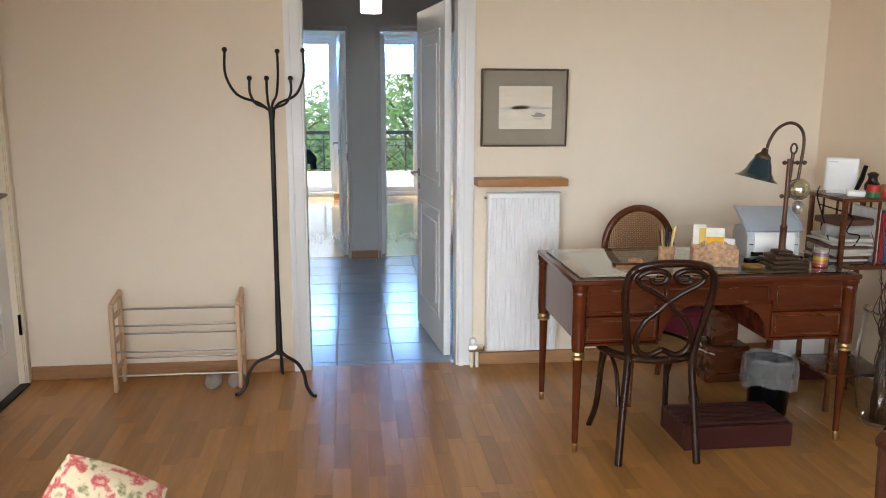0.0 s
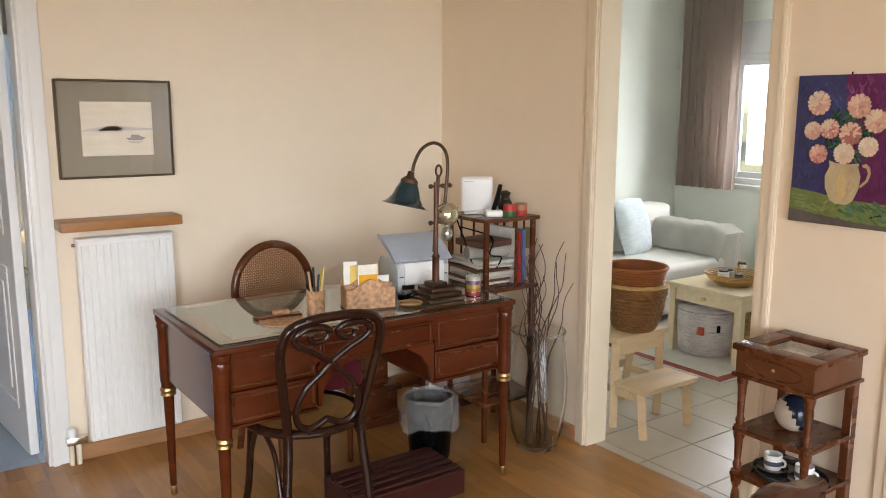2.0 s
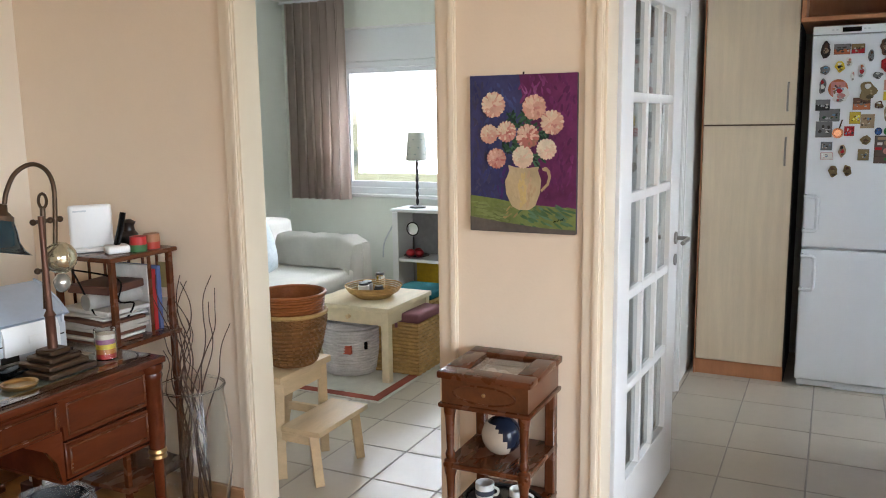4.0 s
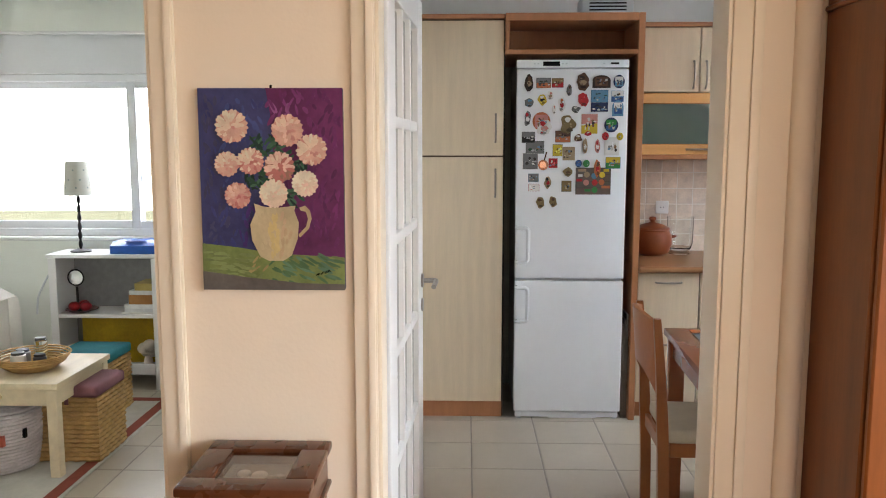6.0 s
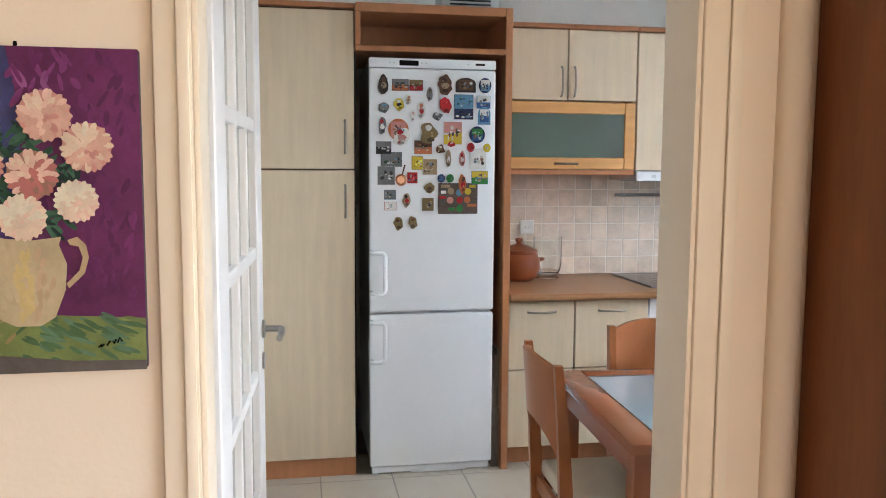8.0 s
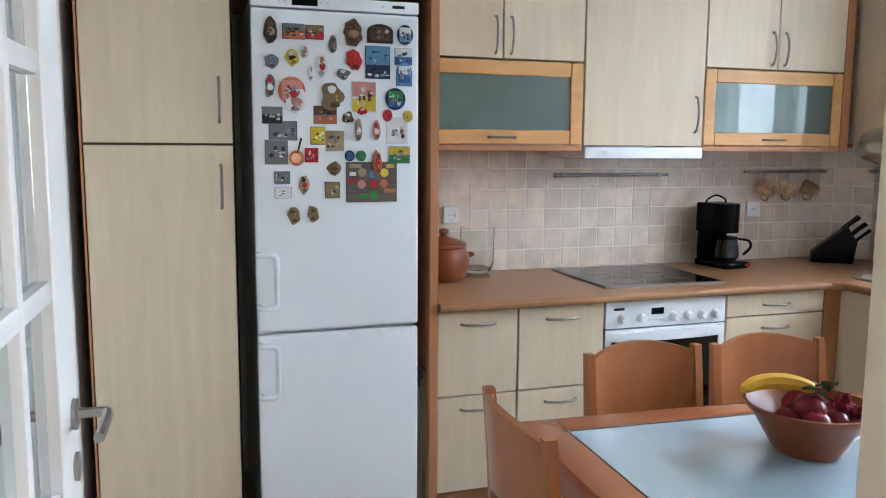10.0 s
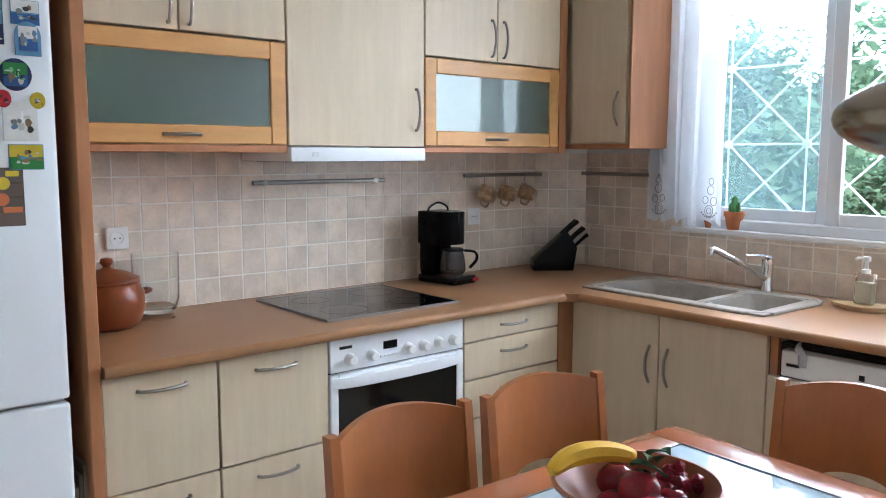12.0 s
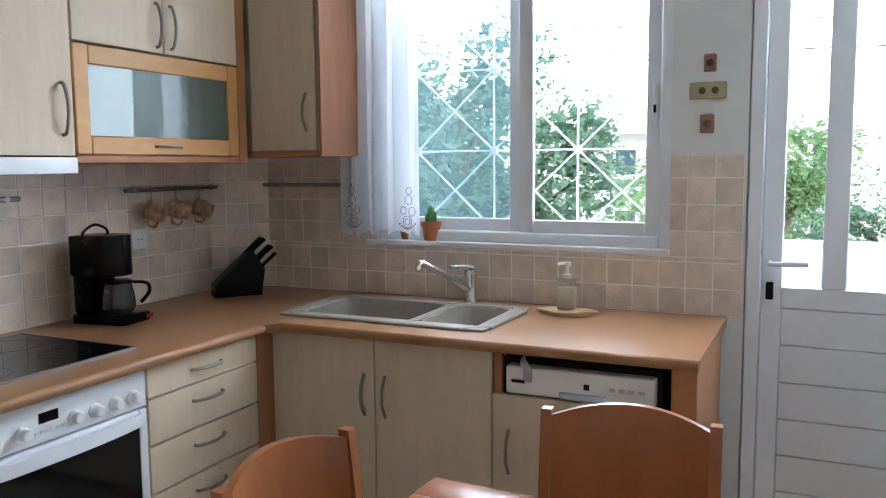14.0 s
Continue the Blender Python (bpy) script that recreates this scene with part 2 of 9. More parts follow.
# ---- building helpers ----
def box(bm, lo, hi, bev=0.0, m=None, seg=1):
    """A block from corner lo to corner hi."""
    made = bmesh.ops.create_cube(bm, size=1.0)["verts"]
    c = [(a + b) / 2 for a, b in zip(lo, hi)]
    s = [max(1e-4, abs(b - a)) for a, b in zip(lo, hi)]
    bmesh.ops.scale(bm, vec=s, verts=made)
    bmesh.ops.translate(bm, vec=c, verts=made)
    if bev:
        bev = min(bev, min(s) * 0.45)
        edges = list({e for v in made for e in v.link_edges})
        out = bmesh.ops.bevel(bm, geom=edges, offset=bev, segments=seg, profile=0.6, affect="EDGES")
        made = list({v for f in out["faces"] for v in f.verts} | {v for v in made if v.is_valid})
    if m is not None:
        bmesh.ops.transform(bm, matrix=m, verts=made)
    return bm


def lathe(bm, profile, at=(0, 0, 0), seg=20, m=None):
    """A turned shape from (radius, height) pairs round a vertical axis."""
    rings = []
    turn = Matrix.Translation(at) if m is None else m
    for r, z in profile:
        if r < 1e-5:
            rings.append([bm.verts.new(turn @ Vector((0, 0, z)))])
        else:
            rings.append([bm.verts.new(turn @ Vector((r * math.cos(2 * math.pi * k / seg), r * math.sin(2 * math.pi * k / seg), z))) for k in range(seg)])
    for a, b in zip(rings, rings[1:]):
        for k in range(seg):
            q = [a[k % len(a)], a[(k + 1) % len(a)], b[(k + 1) % len(b)], b[k % len(b)]]
            q = [v for n, v in enumerate(q) if v not in q[:n]]
            if len(q) > 2:
                bm.faces.new(q)
    return bm


def tube(bm, points, r, seg=8, loop=False, flat=1.0):
    """A rod along points; r is one radius or one per point."""
    pts = [Vector(p) for p in points]
    n = len(pts)
    radii = [r] * n if isinstance(r, (int, float)) else list(r)
    rings, side = [], None
    for i, p in enumerate(pts):
        a = pts[i - 1] if i or loop else p
        b = pts[(i + 1) % n] if i < n - 1 or loop else p
        d = (b - a).normalized()
        if side is None:
            side = d.cross(Vector((0, 0, 1)))
            if side.length < 0.1:
                side = d.cross(Vector((0, 1, 0)))
        side = (side - d * side.dot(d)).normalized()
        up = d.cross(side)
        rings.append([bm.verts.new(p + radii[i] * (math.cos(2 * math.pi * k / seg) * side + flat * math.sin(2 * math.pi * k / seg) * up)) for k in range(seg)])
    for i in range(n if loop else n - 1):
        a, b = rings[i], rings[(i + 1) % n]
        for k in range(seg):
            bm.faces.new((a[k], a[(k + 1) % seg], b[(k + 1) % seg], b[k]))
    if not loop:
        bm.faces.new(rings[0][::-1])
        bm.faces.new(rings[-1])
    return bm


def prism(bm, outline, z0, z1, m=None, bev=0.0):
    """A flat outline in x and y made solid from z0 to z1."""
    low = [bm.verts.new((x, y, z0)) for x, y in outline]
    top = [bm.verts.new((x, y, z1)) for x, y in outline]
    faces = [bm.faces.new(low[::-1]), bm.faces.new(top)]
    n = len(outline)
    for k in range(n):
        faces.append(bm.faces.new((low[k], low[(k + 1) % n], top[(k + 1) % n], top[k])))
    verts = low + top
    if bev:
        edges = list(faces[0].edges) + list(faces[1].edges)
        out = bmesh.ops.bevel(bm, geom=edges, offset=bev, segments=2, profile=0.6, affect="EDGES")
        verts = list({v for f in out["faces"] for v in f.verts} | {v for v in verts if v.is_valid})
    if m is not None:
        bmesh.ops.transform(bm, matrix=m, verts=verts)
    return bm


def curve_points(points, steps=6, loop=False):
    """A smooth line through points."""
    p = [Vector(q) for q in points]
    n = len(p)
    out = []
    for i in range(n if loop else n - 1):
        a, b, c, d = (p[(i + k) % n] if loop else p[min(max(i + k, 0), n - 1)] for k in (-1, 0, 1, 2))
        for s in range(steps):
            t = s / steps
            out.append(0.5 * (2 * b + (c - a) * t + (2 * a - 5 * b + 4 * c - d) * t * t + (3 * b - a - 3 * c + d) * t ** 3))
    if not loop:
        out.append(p[-1])
    return out


def mesh_of(bm, name, material):
    bmesh.ops.recalc_face_normals(bm, faces=bm.faces)
    for e in bm.edges:
        e.smooth = len(e.link_faces) == 2 and e.calc_face_angle(3) < 0.7
    for f in bm.faces:
        f.smooth = True
    me = bpy.data.meshes.new(name)
    bm.to_mesh(me)
    bm.free()
    me.materials.append(material)
    return me


def part(name, bm, material, parent=None, label="", at=None):
    """Links a bmesh as one mesh object under a thing or a part."""
    ob = new(name, mesh_of(bm, name, material))
    if parent is not None:
        ob.parent = parent
    if at is not None:
        ob.matrix_basis = at
    if label:
        tagged(ob, label)
    return ob


def thing(name, at, label, category, group="", kind=""):
    ob = new(name)
    ob.empty_display_size = 0.1
    ob.matrix_basis = at if isinstance(at, Matrix) else pose(*at)
    return tagged(ob, label, category, group, kind)


def solid(name, bm, material, label="", category="", kind="", group="", at=None):
    return tagged(part(name, bm, material, None, "", at), label, category, group, kind)


def B():
    return bmesh.new()


def slab(name, lo, hi, material, label, category, bev=0.0):
    return solid(name, box(B(), lo, hi, bev), material, label, category, "structure")


# ---- structure ----
H = 2.75


def wall(name, axis, a, b, lo, hi, material, label, openings=(), top=H, bottom=0.0):
    """A wall between the planes a and b of axis, from lo to hi along the other one, with openings (from, to, sill, head)."""
    bm = B()

    def piece(u0, u1, z0, z1):
        if u1 - u0 > 1e-4 and z1 - z0 > 1e-4:
            box(bm, (a, u0, z0) if axis == "x" else (u0, a, z0), (b, u1, z1) if axis == "x" else (u1, b, z1))
    at = lo
    for u0, u1, sill, head in sorted(openings):
        piece(at, u0, bottom, top)
        piece(u0, u1, bottom, sill)
        piece(u0, u1, head, top)
        at = u1
    piece(at, hi, bottom, top)
    return solid(name, bm, material, label, "wall", "structure")


# living room
wall("wall_north", "y", 4.84, 4.91, -1.62, 2.95, CREAM, "cream painted plaster wall with a doorway", [(0.02, 0.86, 0, 2.06)])
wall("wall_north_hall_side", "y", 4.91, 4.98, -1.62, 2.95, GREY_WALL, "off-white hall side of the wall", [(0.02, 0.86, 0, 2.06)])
# the opening at y -0.5 to 1.5 is made up, unseen, for the added lamp
wall("wall_west", "x", -1.62, -1.48, -1.9, 4.84, CREAM, "cream painted wall with the entrance door", [(-0.5, 1.5, 0.95, 2.15), (3.84, 4.76, 0, 2.08)])
wall("wall_east", "x", 2.95, 3.01, -1.9, 4.98, PEACH_WALL, "peach-toned cream wall with two doorways", [(1.440, 2.285, 0, 2.06), (2.83, 3.66, 0, 2.045)])
wall("wall_east_kitchen_side", "x", 3.01, 3.07, -1.9, 2.46, KITCHEN_WALL, "off-white kitchen side of the wall", [(1.440, 2.285, 0, 2.06)])
wall("wall_east_bedroom_side", "x", 3.01, 3.07, 2.46, 6.0, GREEN_WALL, "pale green bedroom side of the wall", [(2.83, 3.66, 0, 2.045)])
wall("wall_south", "y", -2.04, -1.9, -1.62, 3.07, CREAM, "unseen cream wall with a wide opening for daylight", [(-1.1, 1.9, 0.1, 2.4)])
slab("ceiling", (-1.62, -2.04, H), (3.07, 4.98, H + 0.1), CEILING, "white plaster ceiling of the living room", "ceiling")
# kitchen
wall("wall_kitchen_east", "x", 6.12, 6.26, -1.66, 2.46, KITCHEN_WALL, "off-white kitchen wall behind the cabinets")
wall("wall_kitchen_south", "y", -1.66, -1.52, 3.07, 6.12, KITCHEN_WALL, "off-white kitchen wall with a window and a door", [(3.09, 3.82, 0, 2.42), (4.09, 5.34, 1.10, 2.42)])
wall("wall_kitchen_north", "y", 2.40, 2.46, 3.07, 6.12, KITCHEN_WALL, "off-white wall between kitchen and bedroom", [(4.22, 5.04, 0, 2.06)])
bm = B()
prism(bm, [(6.12, -1.33), (6.12, -1.52), (5.93, -1.52)], 0.0, H)
solid("wall_kitchen_corner", bm, KITCHEN_WALL, "boxed-in corner of the kitchen wall", "wall", "structure")
slab("ceiling_kitchen", (3.07, -1.66, H), (6.26, 2.46, H + 0.1), CEILING, "white plaster ceiling of the kitchen", "ceiling")
# bedroom
wall("wall_bedroom_south", "y", 2.46, 2.52, 3.07, 6.22, GREEN_WALL, "pale green wall between bedroom and kitchen", [(4.22, 5.04, 0, 2.06)])
wall("wall_bedroom_east", "x", 6.22, 6.40, 2.46, 6.0, GREEN_WALL, "pale green bedroom wall with a sliding window", [(3.45, 5.38, 0.93, 2.26)])
wall("wall_bedroom_north", "y", 5.86, 6.0, 3.07, 6.22, GREEN_WALL, "plain pale green bedroom wall")
slab("ceiling_bedroom", (3.07, 2.46, H), (6.40, 6.0, H + 0.1), CEILING, "white plaster ceiling of the bedroom", "ceiling")
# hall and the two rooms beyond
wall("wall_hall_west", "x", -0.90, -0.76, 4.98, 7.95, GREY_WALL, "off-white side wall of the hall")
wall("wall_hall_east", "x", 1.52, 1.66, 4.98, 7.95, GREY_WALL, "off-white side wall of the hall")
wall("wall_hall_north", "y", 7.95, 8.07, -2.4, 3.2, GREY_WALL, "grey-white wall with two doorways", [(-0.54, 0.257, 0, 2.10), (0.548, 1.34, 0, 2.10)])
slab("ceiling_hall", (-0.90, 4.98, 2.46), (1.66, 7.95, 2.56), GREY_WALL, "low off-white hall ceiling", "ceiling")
wall("wall_rooms_middle", "x", 0.34, 0.46, 8.07, 12.6, GREEN_WALL, "pale wall between the two far rooms")
wall("wall_rooms_west", "x", -2.4, -2.26, 8.07, 12.6, GREEN_WALL, "pale wall of the far room")
wall("wall_rooms_east", "x", 3.06, 3.2, 8.07, 12.6, GREEN_WALL, "pale wall of the far room")
wall("wall_rooms_north", "y", 12.6, 12.74, -2.4, 3.2, GREEN_WALL, "pale wall with two balcony doors", [(-1.05, 0.12, 0.0, 2.35), (0.68, 1.85, 0.0, 2.35)])
slab("ceiling_rooms", (-2.4, 8.07, 2.6), (3.2, 12.74, 2.7), CEILING, "white plaster ceiling of the far rooms", "ceiling")

# floor beds; planks and tiles are laid on them at the end of the file
FLOOR_LIVING = slab("floor", (-1.62, -2.04, -0.12), (3.0, 4.90, -0.010), GROUT, "bed of the oak parquet floor", "floor")
FLOOR_HALL = slab("floor_hall", (-0.9, 4.90, -0.12), (1.66, 8.01, -0.0025), GROUT, "grout bed of the hall floor", "floor")
FLOOR_KITCHEN = slab("floor_kitchen", (3.0, -1.66, -0.12), (6.26, 2.46, -0.0025), GROUT, "grout bed of the kitchen floor", "floor")
FLOOR_BEDROOM = slab("floor_bedroom", (3.0, 2.46, -0.12), (6.4, 6.0, -0.0025), GROUT, "grout bed of the bedroom floor", "floor")
ROOM_PARQUET = paint("pale_glossy_parquet", (0.50, 0.33, 0.17), 0.12, var=0.12, scale=4, stretch=(10, 1, 1), coat=0.6)
slab("floor_rooms", (-2.4, 8.01, -0.12), (3.2, 12.74, 0.0), ROOM_PARQUET, "glossy light parquet of the far rooms", "floor")


def baseboard(name, lo, hi):
    return solid(name, box(B(), lo, hi, 0.004), SKIRT, "oak baseboard along the wall", "baseboard", "structure")


baseboard("baseboard", (-1.466, 4.822, 0), (-0.062, 4.84, 0.075))
baseboard("baseboard_2", (0.942, 4.822, 0), (2.932, 4.84, 0.075))
baseboard("baseboard_3", (2.932, 3.72, 0), (2.95, 4.84, 0.075))
baseboard("baseboard_4", (2.932, 2.34, 0), (2.95, 2.77, 0.075))
baseboard("baseboard_5", (0.262, 7.932, 0), (0.543, 7.95, 0.075))


def door_trim(name, axis, face, into, lo, hi, head, width, material, label, depth):
    """Casing round a doorway on one face of a wall, and the lining of the opening."""
    frame_ob = thing(name, (0, 0, 0), label, "door frame", kind="structure")
    s = 1 if into > 0 else -1
    w_lo, w_hi = width if isinstance(width, tuple) else (width, width)
    width = min(w_lo, w_hi)

    def bx(bm, u0, u1, v0, v1, z0, z1, bev=0.006):
        v0, v1 = min(v0, v1), max(v0, v1)
        return box(bm, (v0, u0, z0) if axis == "x" else (u0, v0, z0), (v1, u1, z1) if axis == "x" else (u1, v1, z1), bev, seg=2)
    for n, (u0, u1) in (("casing", (lo - w_lo, lo)), ("casing", (hi, hi + w_hi))):
        bm = B()
        bx(bm, u0, u1, face - s * 0.014, face, 0, head + width)
        bx(bm, u0 + (u1 - u0) * 0.06, u0 + (u1 - u0) * 0.38, face - s * 0.022, face - s * 0.014, 0, head + width * 0.9, 0.004)
        part(n, bm, material, frame_ob)
    bm = B()
    bx(bm, lo, hi, face - s * 0.014, face, head, head + width)
    part("head_casing", bm, material, frame_ob)
    for u0, u1 in ((lo, lo + 0.010), (hi - 0.010, hi)):
        bm = B()
        bx(bm, u0, u1, face - s * 0.008, face + s * depth, 0, head, 0.003)
        part("jamb", bm, material, frame_ob)
    bm = B()
    bx(bm, lo, hi, face - s * 0.008, face + s * depth, head - 0.016, head, 0.003)
    part("head_jamb", bm, material, frame_ob)
    return frame_ob


door_trim("door_frame_hall", "y", 4.84, 1, 0.02, 0.86, 2.06, 0.085, WHITE, "white lacquered door frame to the hall", 0.14)
door_trim("door_frame_bedroom", "x", 2.95, 1, 2.83, 3.66, 2.045, 0.062, PEACH_TRIM, "cream lacquered door frame to the bedroom", 0.12)
door_trim("door_frame_kitchen", "x", 2.95, 1, 1.440, 2.285, 2.06, (0.075, 0.058), PEACH_TRIM, "cream lacquered door frame to the kitchen", 0.12)
door_trim("door_frame_store", "y", 2.40, 1, 4.22, 5.04, 2.06, 0.08, WHITE, "white lacquered door frame by the tall cabinet", 0.06)
door_trim("door_frame_entrance", "x", -1.48, -1, 3.84, 4.76, 2.08, 0.07, PEACH_TRIM, "cream frame of the entrance door", 0.10)
door_trim("door_frame_room", "y", 7.95, 1, -0.54, 0.257, 2.10, 0.03, GREY_WALL, "white frame of the far room's door", 0.12)
door_trim("door_frame_room_2", "y", 7.95, 1, 0.548, 1.34, 2.10, 0.03, GREY_WALL, "white frame of the far room's door", 0.12)


def lever(parent, at, side=1):
    """A door handle with its rose and lock plate: the lever runs along local x."""
    h = part("handle", tube(B(), curve_points([(0, 0, 0), (0, -0.045, 0), (0.02 * side, -0.055, 0), (0.115 * side, -0.055, -0.004)], 4), 0.009), STEEL, parent, "brushed steel lever handle", at)
    part("rose", lathe(B(), [(0, 0), (0.026, 0), (0.026, 0.007), (0, 0.009)], m=pose(0, 0, 0, 90, 0, 0)), STEEL, h)
    part("lock_plate", lathe(B(), [(0, 0), (0.024, 0), (0.024, 0.006), (0, 0.007)], m=pose(0, 0, -0.09, 90, 0, 0)), STEEL, h)
    return h


def panel_door(name, at, width, height, label, thick=0.04, levers=True):
    """A lacquered door with two raised panels; local x runs from the hinge."""
    d = thing(name, at, label, "door", kind="structure")
    part("leaf", box(B(), (0, 0, 0.008), (width, thick, height), 0.003), WHITE, d)
    for z0, z1 in ((0.20, 0.86), (1.0, height - 0.14)):
        bm = B()
        for y0, y1 in ((-0.007, 0.0), (thick, thick + 0.007)):
            for a, b in (((0.11, z0), (width - 0.11, z0 + 0.03)), ((0.11, z1 - 0.03), (width - 0.11, z1)), ((0.11, z0 + 0.03), (0.14, z1 - 0.03)), ((width - 0.14, z0 + 0.03), (width - 0.11, z1 - 0.03))):
                box(bm, (a[0], y0, a[1]), (b[0], y1, b[1]), 0.004)
            box(bm, (0.19, y0, z0 + 0.08), (width - 0.19, y1, z1 - 0.08), 0.005)
        part("panel", bm, WHITE, d)
    if levers:
        lever(d, pose(width - 0.06, 0, 1.03), -1)
        lever(d, pose(width - 0.06, thick, 1.03, 0, 0, 180), 1)
    return d


panel_door("door_hall", pose(0.838, 4.995, 0, 0, 0, 96.5), 0.775, 2.04, "open white panelled door with a steel lever")
panel_door("door_store", pose(4.24, 2.404, 0), 0.78, 2.04, "closed white panelled door beside the tall cabinet", levers=False)
panel_door("door_entrance", pose(-1.50, 3.86, 0, 0, 0, 90), 0.88, 2.06, "closed white entrance door with raised panels")
panel_door("door_room_2", pose(0.60, 8.09, 0, 0, 0, 87), 0.74, 2.06, "open white door of the second far room")
panel_door("door_room", pose(0.235, 8.09, 0, 0, 0, 93), 0.74, 2.06, "open white door of the far room")
bm = box(B(), (-1.50, 3.84, 0), (-1.45, 4.76, 0.012), 0.003)
solid("door_threshold", bm, RUBBER, "dark threshold strip under the entrance door", "threshold", "structure")
bm = B()
for z in (0.28, 1.75):
    lathe(bm, [(0, 0), (0.008, 0), (0.008, 0.11), (0, 0.11)], (-1.472, 4.752, z), 10)
solid("door_hinge", bm, BLACK, "dark hinges of the entrance door", "hinge", "structure")


def glazed_door(at):
    """The kitchen's white door of fifteen small panes, standing open."""
    w, h, t, s0, s1 = 0.85, 2.04, 0.04, 0.137, 0.14
    d = thing("door_kitchen", at, "open white glazed door with fifteen small panes", "door", kind="structure")
    part("stile", box(B(), (0, 0, 0.008), (s0, t, h), 0.003), WHITE, d)
    part("stile", box(B(), (w - s1, 0, 0.008), (w, t, h), 0.003), WHITE, d)
    part("bottom_rail", box(B(), (s0, 0, 0.008), (w - s1, t, 0.26), 0.003), WHITE, d)
    part("top_rail", box(B(), (s0, 0, h - 0.11), (w - s1, t, h), 0.003), WHITE, d)
    cw, ch = (w - s0 - s1) / 3, (h - 0.37) / 5
    for i in (1, 2):
        part("glazing_bar", box(B(), (s0 + cw * i - 0.015, 0.003, 0.26), (s0 + cw * i + 0.015, t - 0.003, h - 0.11), 0.006, seg=2), WHITE, d)
    for j in range(1, 5):
        part("glazing_bar", box(B(), (s0, 0.004, 0.26 + ch * j - 0.017), (w - s1, t - 0.004, 0.26 + ch * j + 0.017), 0.006, seg=2), WHITE, d)
    for i in range(3):
        for j in range(5):
            lo, hi = (s0 + cw * i + 0.012, 0.26 + ch * j + 0.014), (s0 + cw * (i + 1) - 0.012, 0.26 + ch * (j + 1) - 0.014)
            pane = part("pane", box(B(), (lo[0], t / 2 - 0.002, lo[1]), (hi[0], t / 2 + 0.002, hi[1])), DOOR_GLASS, d)
            pane.visible_shadow = False
    lever(d, pose(w - 0.045, 0, 1.04), -1)
    lever(d, pose(w - 0.045, t, 1.04, 0, 0, 180), 1)
    return d


glazed_door(pose(3.10, 2.268, 0, 0, 0, -2.8))


def sash(bm, lo, hi, y0, y1, w):
    """A rectangular frame in the x-z plane."""
    (x0, z0), (x1, z1) = lo, hi
    box(bm, (x0, y0, z0), (x0 + w, y1, z1), 0.004)
    box(bm, (x1 - w, y0, z0), (x1, y1, z1), 0.004)
    box(bm, (x0 + w, y0, z0), (x1 - w, y1, z0 + w), 0.004)
    box(bm, (x0 + w, y0, z1 - w), (x1 - w, y1, z1), 0.004)
    return bm


def glass(parent, lo, hi):
    p = part("pane", box(B(), lo, hi), PANE, parent)
    p.visible_shadow = False
    return p


# kitchen window: two aluminium sashes behind a white lattice
win = thing("window_1", (0, 0, 0), "white aluminium sliding kitchen window", "window", kind="structure")
part("window_frame", sash(B(), (4.09, 1.115), (5.34, 2.42), -1.655, -1.545, 0.045), ALU, win)
part("sash_left", sash(B(), (4.70, 1.15), (5.30, 2.38), -1.645, -1.612, 0.062), ALU, win)
part("sash_right", sash(B(), (4.13, 1.15), (4.708, 2.38), -1.605, -1.572, 0.062), ALU, win)
glass(win, (4.76, -1.630, 1.21), (5.24, -1.626, 2.32))
glass(win, (4.19, -1.590, 1.21), (4.65, -1.586, 2.32))
part("window_sill", box(B(), (4.085, -1.63, 1.092), (5.40, -1.508, 1.116), 0.004), WHITE, win, "thin white sill")
bm = box(B(), (4.150, -1.571, 1.58), (4.168, -1.562, 1.74), 0.004)
part("latch", bm, ALU, win)
part("latch_knob", box(B(), (4.154, -1.562, 1.63), (4.164, -1.558, 1.66)), BLACK, win)
bm = B()
cell_w, cell_h = 0.381, 0.355
stars_x = [4.519 + cell_w * k for k in (-1, 0, 1, 2)]
stars_z = [1.145 + cell_h * k for k in range(4)]
for x in stars_x:
    tube(bm, [(x, -1.79, 1.10), (x, -1.79, 2.42)], 0.0055, 6)
for z in stars_z:
    tube(bm, [(4.05, -1.79, z), (5.36, -1.79, z)], 0.0055, 6)
for x in stars_x:
    for z in stars_z:
        lathe(bm, [(0, -0.012), (0.020, -0.008), (0.020, 0.008), (0, 0.012)], m=pose(x, -1.79, z, 90, 0, 0), seg=10)
        for s in (-1, 1):
            x1, z1 = x + s * cell_w, z + cell_h
            if 4.0 < x1 < 5.5 and z1 < 2.5:
                tube(bm, [(x, -1.79, z), (x1, -1.79, z1)], 0.0048, 6)
solid("window_lattice", bm, ALU, "white metal lattice grille outside the window", "grille", "structure")

# kitchen balcony door
kd = thing("door_balcony", (0, 0, 0), "white aluminium balcony door with two tall panes", "door", kind="structure")
part("door_frame", sash(B(), (3.09, -0.05), (3.815, 2.42), -1.64, -1.515, 0.05), ALU, kd)
for name, lo, hi in (("stile", (3.14, 0.02), (3.215, 2.37)), ("stile", (3.695, 0.02), (3.765, 2.37)), ("lock_rail", (3.215, 0.915), (3.695, 0.992)), ("top_rail", (3.215, 2.29), (3.695, 2.37)), ("mullion", (3.486, 0.992), (3.566, 2.29)), ("bottom_rail", (3.215, 0.02), (3.695, 0.09))):
    part(name, box(B(), (lo[0], -1.60, lo[1]), (hi[0], -1.545, hi[1]), 0.004), ALU, kd)
part("back_panel", box(B(), (3.214, -1.592, 0.085), (3.696, -1.586, 0.918)), ALU, kd)
